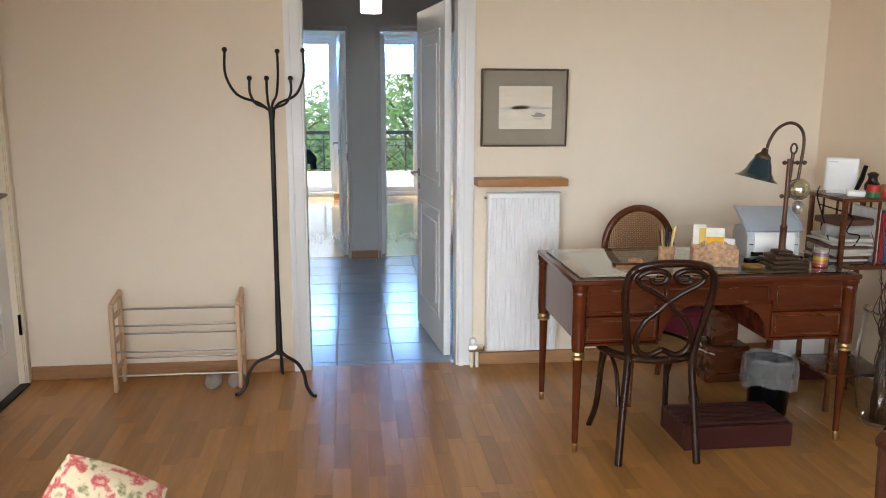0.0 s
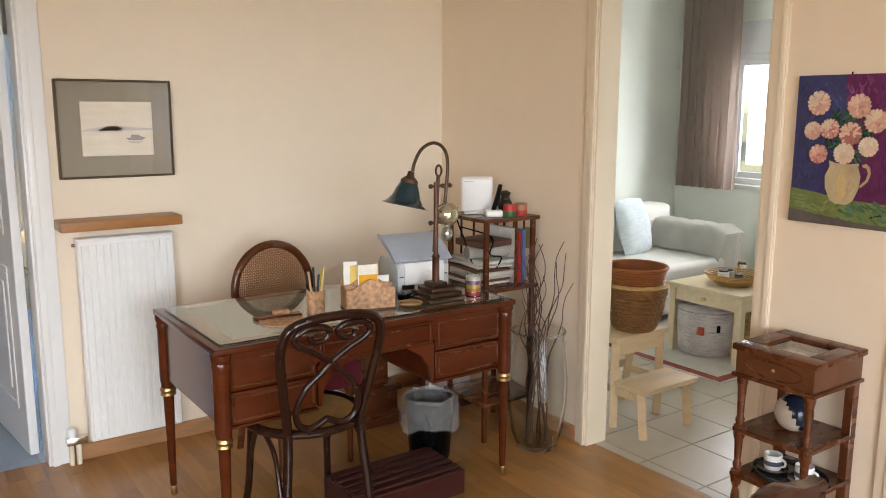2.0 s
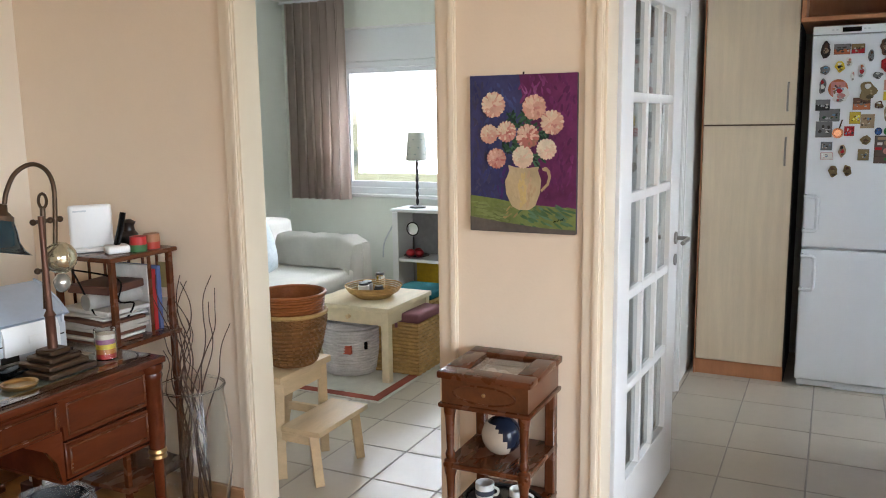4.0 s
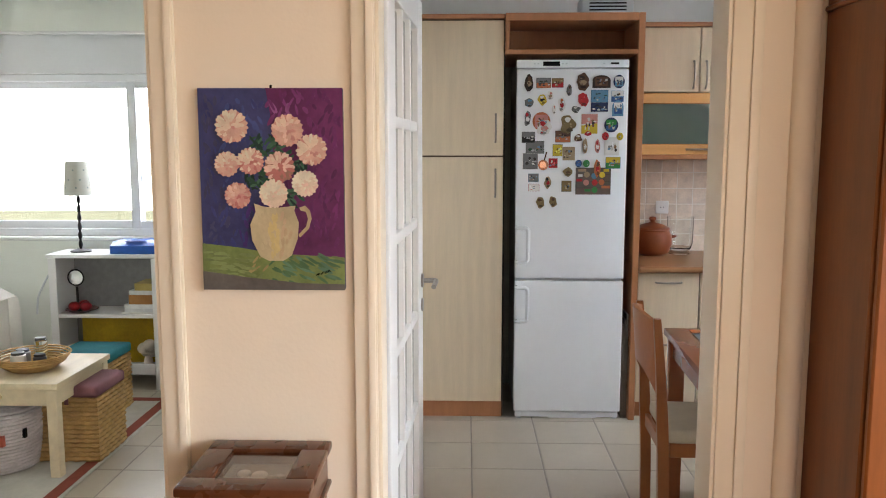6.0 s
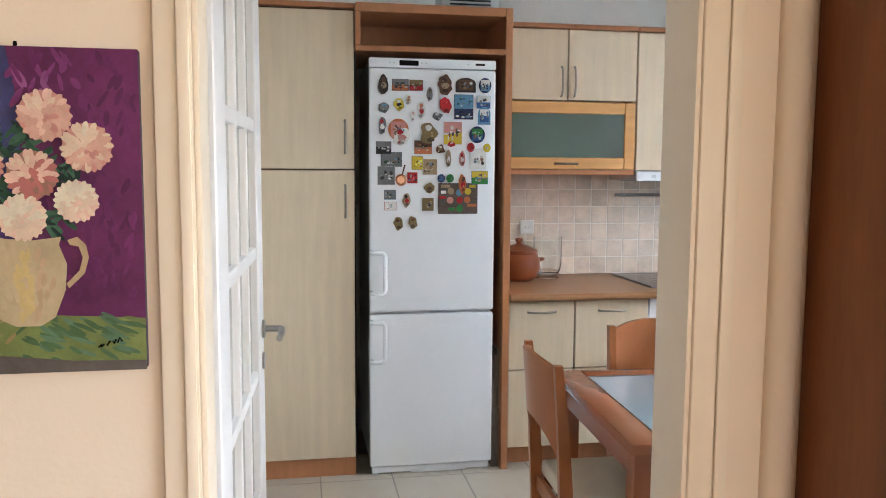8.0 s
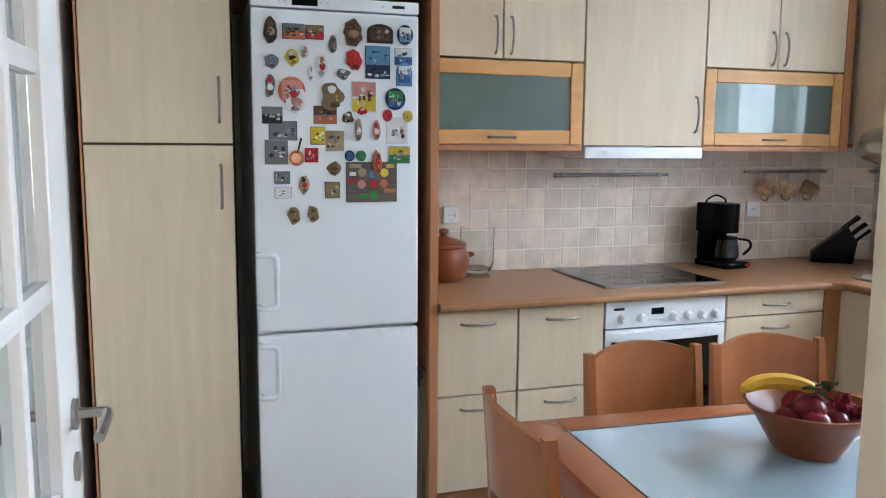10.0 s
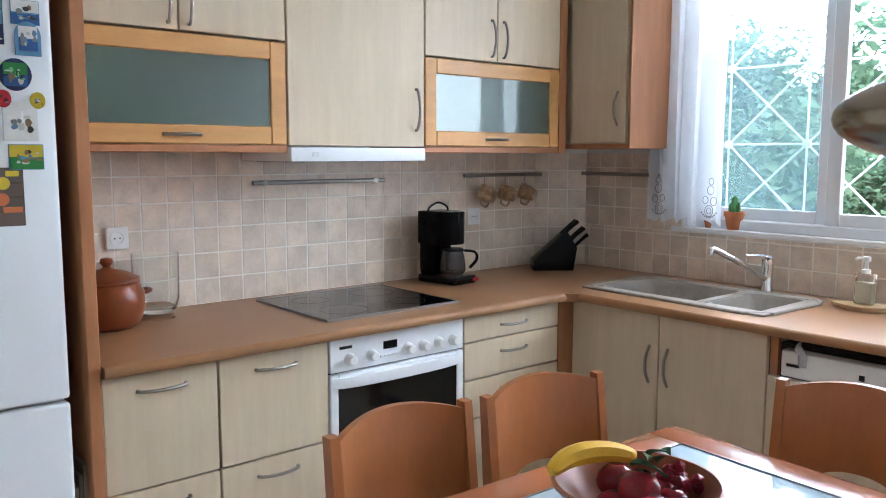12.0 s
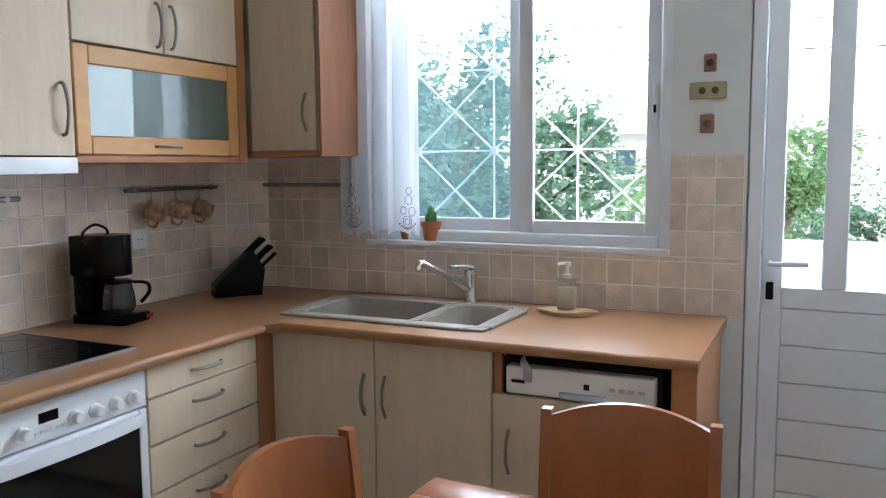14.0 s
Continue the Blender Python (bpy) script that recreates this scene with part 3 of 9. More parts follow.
for k in range(6):
    part("board", box(B(), (3.215, -1.585, 0.09 + 0.1375 * k), (3.695, -1.558, 0.09 + 0.1375 * k + 0.1355), 0.003), ALU, kd)
glass(kd, (3.21, -1.574, 0.985), (3.49, -1.570, 2.30))
glass(kd, (3.56, -1.574, 0.985), (3.70, -1.570, 2.30))
h = part("handle", tube(B(), curve_points([(3.735, -1.545, 1.08), (3.735, -1.50, 1.08), (3.72, -1.49, 1.08), (3.61, -1.49, 1.085)], 4), 0.010), ALU, kd, "white lever handle")
part("lock", box(B(), (3.722, -1.545, 0.945), (3.748, -1.538, 1.01), 0.003), BLACK, kd)

# bedroom window with its shutter let down a little
bw = thing("window_2", (0, 0, 0), "white aluminium sliding bedroom window", "window", kind="structure")
turn = Matrix(((0, 1, 0, 0), (1, 0, 0, 0), (0, 0, 1, 0), (0, 0, 0, 1)))


def turned(bm):
    bmesh.ops.transform(bm, matrix=turn, verts=bm.verts)
    return bm


part("window_frame", turned(sash(B(), (3.45, 0.94), (5.38, 2.0), 6.27, 6.37, 0.05)), ALU, bw)
part("shutter_box", turned(box(B(), (3.45, 6.265, 2.0), (5.38, 6.375, 2.26), 0.006)), ALU, bw)
part("sash_left", turned(sash(B(), (4.22, 0.98), (5.34, 1.97), 6.31, 6.34, 0.06)), ALU, bw)
part("sash_right", turned(sash(B(), (3.49, 0.98), (4.29, 1.97), 6.275, 6.305, 0.06)), ALU, bw)
for lo, hi in (((4.27, 6.324, 1.03), (5.29, 6.327, 1.92)), ((3.54, 6.289, 1.03), (4.24, 6.292, 1.92))):
    p = part("pane", turned(box(B(), lo, hi)), PANE, bw)
    p.visible_shadow = False
part("window_sill", turned(box(B(), (3.42, 6.195, 0.915), (5.41, 6.30, 0.94), 0.005)), WHITE, bw, "thin white sill")
part("shutter_rail", turned(box(B(), (3.45, 6.205, 2.245), (5.38, 6.222, 2.265), 0.004)), WHITE, bw)
bm = B()
box(bm, (6.02, 3.2, 2.50), (6.20, 5.84, 2.66), 0.006)
solid("curtain_box", bm, WHITE, "white curtain box over the bedroom window", "curtain box", "structure")

# balcony doors of the far rooms
for k, x0 in ((3, -1.05), (4, 0.68)):
    w = thing("window_%d" % k, (0, 0, 0), "tall white balcony door onto the terrace", "window", kind="structure")
    part("window_frame", sash(B(), (x0, 0.0), (x0 + 1.17, 2.35), 12.62, 12.72, 0.06), ALU, w)
    for a, b, y in ((x0 + 0.06, x0 + 0.62, 12.64), (x0 + 0.55, x0 + 1.11, 12.675)):
        part("sash", sash(B(), (a, 0.06), (b, 2.29), y, y + 0.03, 0.075), ALU, w)
        glass(w, (a + 0.07, y + 0.013, 0.13), (b - 0.07, y + 0.017, 2.22))


# ---- kitchen ----
def bow_handle(parent, at, length=0.13, upright=False):
    """A flat arched steel pull; local y points out of the front."""
    pts = curve_points([(-length / 2, 0, 0), (-length / 2 + 0.004, -0.012, 0), (-length / 4, -0.024, 0.0), (0, -0.028, 0), (length / 4, -0.024, 0), (length / 2 - 0.004, -0.012, 0), (length / 2, 0, 0)], 3)
    bm = tube(B(), pts, [0.0065 if i in (0, len(pts) - 1) else 0.0055 for i in range(len(pts))], 8)
    return part("handle", bm, HANDLE, parent, "arched steel handle", at @ pose(0, 0, 0, 0, 90 if upright else 0, 0))


def front(parent, name, y0, y1, z0, z1, material=BIRCH, depth=0.020, gap=0.0028):
    """A cabinet front on the plane of local x = 0, facing -x."""
    return part(name, box(B(), (-depth, y0 + gap, z0 + gap), (0, y1 - gap, z1 - gap), 0.0025), material, parent)


FACE_X = pose(0, 0, 0, 0, 0, -90)  # handles on fronts that face -x
FX, UX, TX = 5.435, 5.74, 5.455


def carcass(name, y0, y1, z0, z1, x0, x1, label, material=SHADED_CARCASS, group="kitchen units"):
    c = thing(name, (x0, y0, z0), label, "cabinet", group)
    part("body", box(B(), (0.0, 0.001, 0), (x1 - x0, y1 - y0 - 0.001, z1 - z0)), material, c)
    return c


def hx(y, z):
    return Matrix.Translation((-0.020, y, z)) @ FACE_X


# tall cabinet left of the refrigerator
c = carcass("tall_cabinet", 1.862, 2.35, 0.0, 2.21, TX + 0.001, 6.115, "tall birch laminate larder cabinet with two doors")
front(c, "door", 0.0, 0.488, 1.478, 2.205)
front(c, "door", 0.0, 0.488, 0.09, 1.476)
part("plinth", box(B(), (-0.006, 0.0, 0.0), (-0.001, 0.488, 0.088)), ALDER, c)
part("side_panel", box(B(), (-0.02, 0.489, 0), (0.62, 0.496, 2.21)), ALDER, c)
part("cornice", box(B(), (-0.03, -0.001, 2.211), (0.65, 0.497, 2.236), 0.004), ALDER, c)
bow_handle(c, hx(0.045, 1.63), 0.15, True)
bow_handle(c, hx(0.045, 1.33), 0.15, True)

# surround of the refrigerator
c = thing("fridge_surround", (5.40, 1.118, 0), "alder wood surround with an open shelf over the refrigerator", "cabinet", "kitchen units")
part("side_panel", box(B(), (0, 0, 0), (0.715, 0.035, 2.236), 0.003), ALDER, c)
# thin black sheet stands for the shade between refrigerator and tall cabinet
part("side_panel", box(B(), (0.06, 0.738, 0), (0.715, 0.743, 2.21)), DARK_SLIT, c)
part("top", box(B(), (0, 0.035, 2.195), (0.715, 0.742, 2.236), 0.003), ALDER, c)
part("shelf", box(B(), (0, 0.035, 2.02), (0.715, 0.742, 2.045), 0.003), ALDER, c)
part("upright", box(B(), (0, 0.718, 2.045), (0.715, 0.742, 2.195), 0.003), ALDER, c)
part("back_panel", box(B(), (0.40, 0.035, 2.045), (0.41, 0.718, 2.195)), ALDER, c)

bm = box(B(), (-0.1, -0.14, 0), (0.1, 0.14, 0.105), 0.012, seg=2)
box(bm, (-0.1002, -0.09, 0.03), (-0.1, 0.09, 0.08))
boxy = thing("ventilator_box", (5.62, 1.30, 2.236), "grey metal box with slots on top of the cabinets", "heater")
part("body", bm, GREY_PLASTIC, boxy)
for k in range(4):
    part("slot", box(B(), (-0.104, -0.10, 0.028 + 0.018 * k), (-0.1005, 0.10, 0.036 + 0.018 * k)), DARK_SLIT, boxy)

# refrigerator
f = thing("refrigerator", (5.405, 1.197, 0), "tall white two-door refrigerator covered with magnets", "refrigerator")
part("body", box(B(), (0.045, 0.004, 0.05), (0.66, 0.596, 1.985), 0.006), ENAMEL, f)
up = part("door", box(B(), (0, 0, 0.804), (0.043, 0.60, 1.945), 0.012, seg=3), ENAMEL, f, "white upper door")
lowd = part("door", box(B(), (0, 0, 0.045), (0.043, 0.60, 0.793), 0.012, seg=3), ENAMEL, f, "white freezer door")
bm = prism(B(), [(0.006, 0.02)] + [(0.006 - 0.010 * math.sin(math.pi * k / 10), 0.02 + 0.056 * k) for k in range(1, 10)] + [(0.006, 0.58)], 0.745, 0.790)
part("door_lip", bm, ENAMEL, lowd)
panel = part("control_panel", box(B(), (0.0, 0, 1.949), (0.06, 0.60, 1.992), 0.006, seg=2), ENAMEL, f)
part("display", box(B(), (-0.002, 0.37, 1.958), (0.002, 0.46, 1.982)), BLACK, panel)
part("brand_bar", box(B(), (-0.0015, 0.055, 1.966), (0.002, 0.10, 1.976)), DARK_SLIT, panel)
for y in (0.13, 0.33, 0.35, 0.48, 0.50):
    part("button", box(B(), (-0.0015, y, 1.967), (0.002, y + 0.010, 1.974)), GREY_PLASTIC, panel)
for z, d in ((0.90, up), (0.57, lowd)):
    pts = curve_points([(0.0, 0.592, z), (-0.030, 0.592, z), (-0.034, 0.575, z), (-0.034, 0.545, z + 0.002), (-0.034, 0.532, z + 0.014), (-0.034, 0.530, z + 0.05), (-0.034, 0.530, z + 0.14), (-0.034, 0.532, z + 0.176), (-0.034, 0.545, z + 0.188), (-0.034, 0.575, z + 0.190), (-0.030, 0.592, z + 0.190), (0.0, 0.592, z + 0.190)], 3)
    part("handle", tube(B(), pts, 0.0105, 8), ENAMEL, d)
part("grille", box(B(), (0.02, 0.01, 0.008), (0.05, 0.59, 0.040), 0.003), ENAMEL, f)
for y in (0.03, 0.57):
    part("foot", lathe(B(), [(0, 0), (0.018, 0), (0.018, 0.015), (0.009, 0.022), (0.009, 0.05), (0, 0.05)], (0.04, y, 0), 12), GREY_PLASTIC, f)
part("foot_bar", box(B(), (0.018, 0.13, 0.004), (0.03, 0.40, 0.024)), ENAMEL, f)

bm = B()
for k in range(3):
    prism(bm, [(0.0, 0.012 * k), (0.55, 0.012 * k), (0.55, 0.012 * k + 0.009), (0.0, 0.012 * k + 0.009)], 0.0, 0.60 - 0.03 * k, bev=0.004)
solid("folded_ironing_board", bm, plain(0.25, 0.21, 0.17, 0.8), "folded grey cloth-covered board beside the refrigerator", "ironing board", at=pose(5.44, 1.156, 0.0))

# wall cabinets along the east wall
UT = 2.205


def glass_flap(c, y0, y1, z0, z1):
    """A honey wood flap with a frosted pane."""
    w = 0.062
    d = part("flap", box(B(), (-0.020, y0 + w, z0), (0.0, y1 - w, z0 + w), 0.004), HONEY, c, "honey wood flap door")
    part("top_rail", box(B(), (-0.020, y0 + w, z1 - 0.002 - w), (0.0, y1 - w, z1 - 0.002), 0.004), HONEY, d)
    for a, b in ((y0 + 0.002, y0 + w), (y1 - w, y1 - 0.002)):
        part("stile", box(B(), (-0.020, a, z0), (0.0, b, z1 - 0.002), 0.004), HONEY, d)
    part("pane", box(B(), (-0.011, y0 + w, z0 + w), (-0.006, y1 - w, z1 - w)), FROST, d, "frosted green glass")
    bow_handle(d, hx((y0 + y1) / 2, z0 + 0.030), 0.12)
    return d


def turned_x(bm):
    """From the x-z plane to the y-z plane."""
    bmesh.ops.transform(bm, matrix=Matrix(((0, 1, 0, 0), (1, 0, 0, 0), (0, 0, 1, 0), (0, 0, 0, 1))), verts=bm.verts)
    return bm


def wall_unit(y0, y1, label):
    c = thing("wall_cabinet", (UX, y0, 1.478), label, "cabinet", "kitchen units")
    w = y1 - y0
    bm = B()
    box(bm, (0.001, 0, 0.005), (0.37, 0.018, UT - 1.478))
    box(bm, (0.001, w - 0.018, 0.005), (0.37, w, UT - 1.478))
    box(bm, (0.001, 0.018, 0.37), (0.37, w - 0.018, 0.39))
    box(bm, (0.001, 0.018, UT - 1.498), (0.37, w - 0.018, UT - 1.478))
    box(bm, (0.33, 0.018, 0.005), (0.37, w - 0.018, UT - 1.498))
    part("body", bm, BIRCH, c)
    part("bottom_board", box(B(), (-0.018, 0, -0.022), (0.37, w, 0.004), 0.003), ALDER, c)
    front(c, "door", 0, w / 2, 0.362, UT - 1.478)
    front(c, "door", w / 2, w, 0.362, UT - 1.478)
    bow_handle(c, hx(w / 2 - 0.035, 0.46), 0.15, True)
    bow_handle(c, hx(w / 2 + 0.035, 0.46), 0.15, True)
    glass_flap(c, 0, w, 0.006, 0.360)
    part("cornice", box(B(), (-0.03, 0, UT - 1.477), (0.37, w, UT - 1.452), 0.004), ALDER, c)
    return c


wall_unit(0.353, 1.117, "birch wall cabinet with a frosted glass flap")
wall_unit(-1.064, -0.268, "birch wall cabinet with a frosted glass flap near the corner")
c = thing("hood_cabinet", (UX, -0.266, 1.46), "birch wall cabinet over the extractor hood", "cabinet", "kitchen units")
part("body", box(B(), (0.001, 0, 0.03), (0.37, 0.617, UT - 1.46)), SHADED_CARCASS, c)
front(c, "door", 0, 0.617, 0.018, UT - 1.46)
bow_handle(c, hx(0.045, 0.165), 0.16, True)
part("cornice", box(B(), (-0.03, 0, UT - 1.459), (0.37, 0.617, UT - 1.434), 0.004), ALDER, c)
hood = thing("extractor_hood", (UX, -0.266, 1.424), "white pull-out extractor hood under the cabinet", "extractor hood")
part("body", box(B(), (-0.03, 0.004, 0), (0.36, 0.612, 0.052), 0.006, seg=2), ENAMEL, hood)
part("mark", box(B(), (-0.0315, 0.50, 0.018), (-0.029, 0.525, 0.034)), GREY_PLASTIC, hood)
for k in range(2):
    part("filter", box(B(), (0.03, 0.04 + 0.28 * k, -0.003), (0.32, 0.29 + 0.28 * k, 0.0)), STEEL, hood)
bm = box(B(), (0, 0, 0), (0.37, 0.05, UT - 1.456), 0.002)
solid("corner_filler", bm, ALDER, "alder filler strip between the wall cabinets", "cabinet trim", at=pose(UX - 0.018, -1.115, 1.456))
# corner wall cabinet on the south wall
c = thing("wall_cabinet", (5.40, -1.515, 1.500), "narrow birch wall cabinet beside the window", "cabinet", "kitchen units")
part("body", box(B(), (0.0, 0, 0.0), (0.66, 0.335, UT - 1.478)), BIRCH, c)
part("door", box(B(), (0.016, 0.337, 0.003), (0.335, 0.357, UT - 1.481), 0.0025), BIRCH, c)
part("side_panel", box(B(), (-0.012, 0, -0.02), (-0.001, 0.357, UT - 1.478)), ALDER, c)
part("bottom_board", box(B(), (-0.001, 0, -0.022), (0.66, 0.357, -0.001), 0.003), ALDER, c)
part("cornice", box(B(), (-0.03, 0, UT - 1.477), (0.66, 0.38, UT - 1.452), 0.004), ALDER, c)
part("handle", tube(B(), curve_points([(0.06, 0.357, 0.08), (0.06, 0.38, 0.12), (0.06, 0.385, 0.155), (0.06, 0.38, 0.19), (0.06, 0.357, 0.23)], 4), 0.0055), HANDLE, c, "arched steel handle")

# base units along the east wall
BT = 0.840


def base_unit(name, y0, y1, splits, label, kind="drawers"):
    c = thing(name, (FX, y0, 0), label, "cabinet", "kitchen units")
    w = y1 - y0
    part("body", box(B(), (0.001, 0.001, 0.1), (0.67, w - 0.001, BT)), SHADED_CARCASS, c)
    part("plinth", box(B(), (0.05, 0, 0), (0.068, w, 0.098)), ALDER, c)
    for z0, z1 in zip(splits, splits[1:]):
        d = front(c, "drawer", 0, w, z0, z1)
        bow_handle(d, hx(w / 2, z1 - 0.055), 0.14)
    return c


base_unit("base_cabinet", 0.777, 1.117, (0.10, 0.495, BT), "birch base cabinet with two deep fronts")
base_unit("base_cabinet", 0.388, 0.775, (0.10, 0.495, BT), "birch base cabinet with two deep fronts beside the oven")
base_unit("drawer_unit", -0.743, -0.212, (0.10, 0.275, 0.430, 0.585, 0.735, BT), "birch drawer unit with five drawers")

oven = thing("oven", (FX, -0.208, 0), "white built-in oven with round knobs", "oven")
part("body", box(B(), (0.001, 0.004, 0.10), (0.6, 0.590, BT)), DARK_SLIT, oven)
cp = part("control_panel", box(B(), (-0.022, 0.002, 0.722), (0, 0.592, BT - 0.002), 0.003), ENAMEL, oven)
for y in (0.055, 0.125, 0.195, 0.265, 0.425, 0.515):
    part("knob", lathe(B(), [(0, 0), (0.022, 0), (0.021, 0.006), (0.017, 0.010), (0.016, 0.026), (0.013, 0.029), (0, 0.029)], m=pose(-0.022, y, 0.762, 0, -90, 0), seg=18), PVC, cp)
part("display", box(B(), (-0.024, 0.315, 0.775), (-0.022, 0.375, 0.803)), BLACK, cp, "dark clock display")
for k in range(6):
    part("button", lathe(B(), [(0, 0), (0.004, 0), (0.004, 0.004), (0, 0.004)], m=pose(-0.022, 0.30 + 0.017 * k, 0.752, 0, -90, 0), seg=8), PVC, cp)
part("brand_bar", box(B(), (-0.0235, 0.505, 0.800), (-0.022, 0.555, 0.810)), DARK_SLIT, cp)
part("plinth", box(B(), (0.05, 0, 0), (0.068, 0.594, 0.098)), ALDER, oven)
door = part("door", turned_x(sash(B(), (0.002, 0.135), (0.592, 0.716), -0.024, 0.0, 0.032)), ENAMEL, oven)
part("glass", box(B(), (-0.020, 0.034, 0.167), (-0.012, 0.560, 0.684)), OVEN_GLASS, door, "dark oven glass")
part("handle", prism(B(), [(-0.024, 0.006)] + [(-0.030 - 0.022 * math.sin(math.pi * k / 12) ** 0.6, 0.006 + 0.0485 * k) for k in range(1, 12)] + [(-0.024, 0.588)], 0.668, 0.706, bev=0.004), ENAMEL, door, "bowed white handle bar")
for k in range(9):
    part("rack_bar", tube(B(), [(-0.0205, 0.13 + 0.0, 0.40 + 0.008 * k), (-0.0205, 0.46, 0.40 + 0.008 * k)], 0.0008, 5), GREY_PLASTIC, door)
bm = box(B(), (0, 0, 0.0), (0.66, 0.115, BT), 0.002)
solid("corner_post", bm, ALDER, "alder filler post in the corner of the base cabinets", "cabinet trim", at=pose(FX - 0.018, -0.862, 0.0))

# base units along the south wall, fronts on y = -0.83
SY = -0.830


def sfront(c, name, x0, x1, z0, z1, material=BIRCH):
    return part(name, box(B(), (x0 + 0.002, 0, z0 + 0.002), (x1 - 0.002, 0.020, z1 - 0.002), 0.0025), material, c)


c = thing("sink_cabinet", (4.535, SY - 0.022, 0), "birch sink cabinet with two doors", "cabinet", "kitchen units")
part("body", box(B(), (0.001, -0.60, 0.10), (0.88, -0.001, 0.66)), SHADED_CARCASS, c)
part("apron", box(B(), (0.001, -0.03, 0.66), (0.88, -0.001, BT)), SHADED_CARCASS, c)
part("plinth", box(B(), (0, -0.07, 0), (0.885, -0.05, 0.098)), ALDER, c)
for x0, x1, hxx in ((0, 0.442, 0.400), (0.442, 0.88, 0.485)):
    d = sfront(c, "door", x0, x1, 0.10, BT)
    part("handle", tube(B(), curve_points([(hxx, 0.02, 0.56), (hxx, 0.042, 0.60), (hxx, 0.047, 0.635), (hxx, 0.042, 0.67), (hxx, 0.02, 0.71)], 4), 0.0058), HANDLE, d, "arched steel handle")
dw = thing("dishwasher", (3.962, SY - 0.022, 0), "built-in dishwasher with a white control strip", "dishwasher")
part("body", box(B(), (0.03, -0.58, 0.05), (0.545, -0.02, 0.81)), DARK_SLIT, dw)
part("stile", box(B(), (0.545, -0.02, 0.10), (0.572, 0.0, BT)), ALDER, dw)
cp = part("control_panel", box(B(), (0.045, -0.02, 0.705), (0.52, 0.028, 0.796), 0.005), PVC, dw, "white control strip")
part("grip", box(B(), (0.19, 0.026, 0.706), (0.34, 0.036, 0.728), 0.004), GREY_PLASTIC, cp)
for k in range(4):
    part("button", box(B(), (0.075 + 0.03 * k, 0.028, 0.745), (0.093 + 0.03 * k, 0.031, 0.757), 0.001), GREY_PLASTIC, cp)
part("dial", box(B(), (0.245, 0.028, 0.742), (0.262, 0.0305, 0.760)), DARK_SLIT, cp)
part("brand_bar", box(B(), (0.455, 0.028, 0.742), (0.50, 0.0295, 0.752)), DARK_SLIT, cp)
d = sfront(dw, "door", 0.04, 0.572, 0.10, 0.698)
part("handle", tube(B(), curve_points([(0.515, 0.02, 0.43), (0.515, 0.042, 0.47), (0.515, 0.047, 0.505), (0.515, 0.042, 0.54), (0.515, 0.02, 0.58)], 4), 0.0058), HANDLE, d, "arched steel handle")
part("plinth", box(B(), (0, -0.07, 0), (0.57, -0.05, 0.098)), ALDER, dw)
bm = B()
tube(bm, curve_points([(0, 0, 0), (0.004, 0.010, 0.016), (0.012, 0.012, 0.030), (0.02, -0.012, 0.034)], 4), [0.016] * 4 + [0.018] * 4 + [0.014] * 5, 8, flat=0.5)
tube(bm, [(0, 0.002, -0.035), (0.0, 0.004, 0.005)], [0.013, 0.016], 8, flat=0.5)
solid("grey_clip", bm, plain(0.42, 0.42, 0.44), "grey plastic hook hung over the dishwasher's edge", "hook", at=pose(4.405, SY + 0.010, 0.785))
bm = box(B(), (0, -0.61, 0), (0.075, 0.0, BT), 0.002)
solid("end_panel", bm, ALDER, "alder end panel of the base cabinets", "cabinet trim", at=pose(3.886, SY - 0.002, 0.0))

# L-shaped worktop with the sink cut in
CT = 0.876
xf, yf = 5.385, -0.790
sx0, sx1, sy0, sy1 = 4.66, 5.40, -1.365, -0.935


top = thing("worktop", (0, 0, 0), "brown laminate worktop with a rounded front edge", "worktop")
for lo, hi in (((xf, yf), (6.118, 1.116)), ((sx1, -1.519), (6.118, yf)), ((sx0, sy1), (sx1, yf)), ((sx0, -1.519), (sx1, sy0)), ((3.876, -1.519), (sx0, yf))):
    part("board", box(B(), (*lo, BT + 0.002), (*hi, CT)), WORKTOP, top)
for pts in ([(xf + 0.003, 1.116, CT - 0.017), (xf + 0.003, yf + 0.02, CT - 0.017)], [(xf, yf - 0.003, CT - 0.017), (3.878, yf - 0.003, CT - 0.017)]):
    part("front_edge", tube(B(), pts, 0.0172, 12), WORKTOP, top)
part("corner_fillet", prism(B(), [(xf, yf + 0.06), (xf, yf), (xf - 0.06, yf)], BT + 0.002, CT - 0.0008), WORKTOP, top)


def basin(name, x0, x1, y0, y1, depth, parent):
    """A rounded bowl let into the sink."""
    bm = B()

    def ring(inset, z, n=6):
        r = 0.05
        pts = []
        for cx, cy, a0 in ((x1 - inset - r, y1 - inset - r, 0), (x0 + inset + r, y1 - inset - r, 90), (x0 + inset + r, y0 + inset + r, 180), (x1 - inset - r, y0 + inset + r, 270)):
            for k in range(n):
                a = radians(a0 + 90 * k / (n - 1))
                pts.append(bm.verts.new((cx + r * math.cos(a), cy + r * math.sin(a), z)))
        return pts
    rings = [ring(-0.006, 0.009), ring(0.004, 0.004), ring(0.012, -0.02), ring(0.02, -depth + 0.03), ring(0.04, -depth)]
    for a, b in zip(rings, rings[1:]):
        for k in range(len(a)):
            bm.faces.new((a[k], a[(k + 1) % len(a)], b[(k + 1) % len(b)], b[k]))
    bm.faces.new(rings[-1])
    return part(name, bm, SINK, parent)


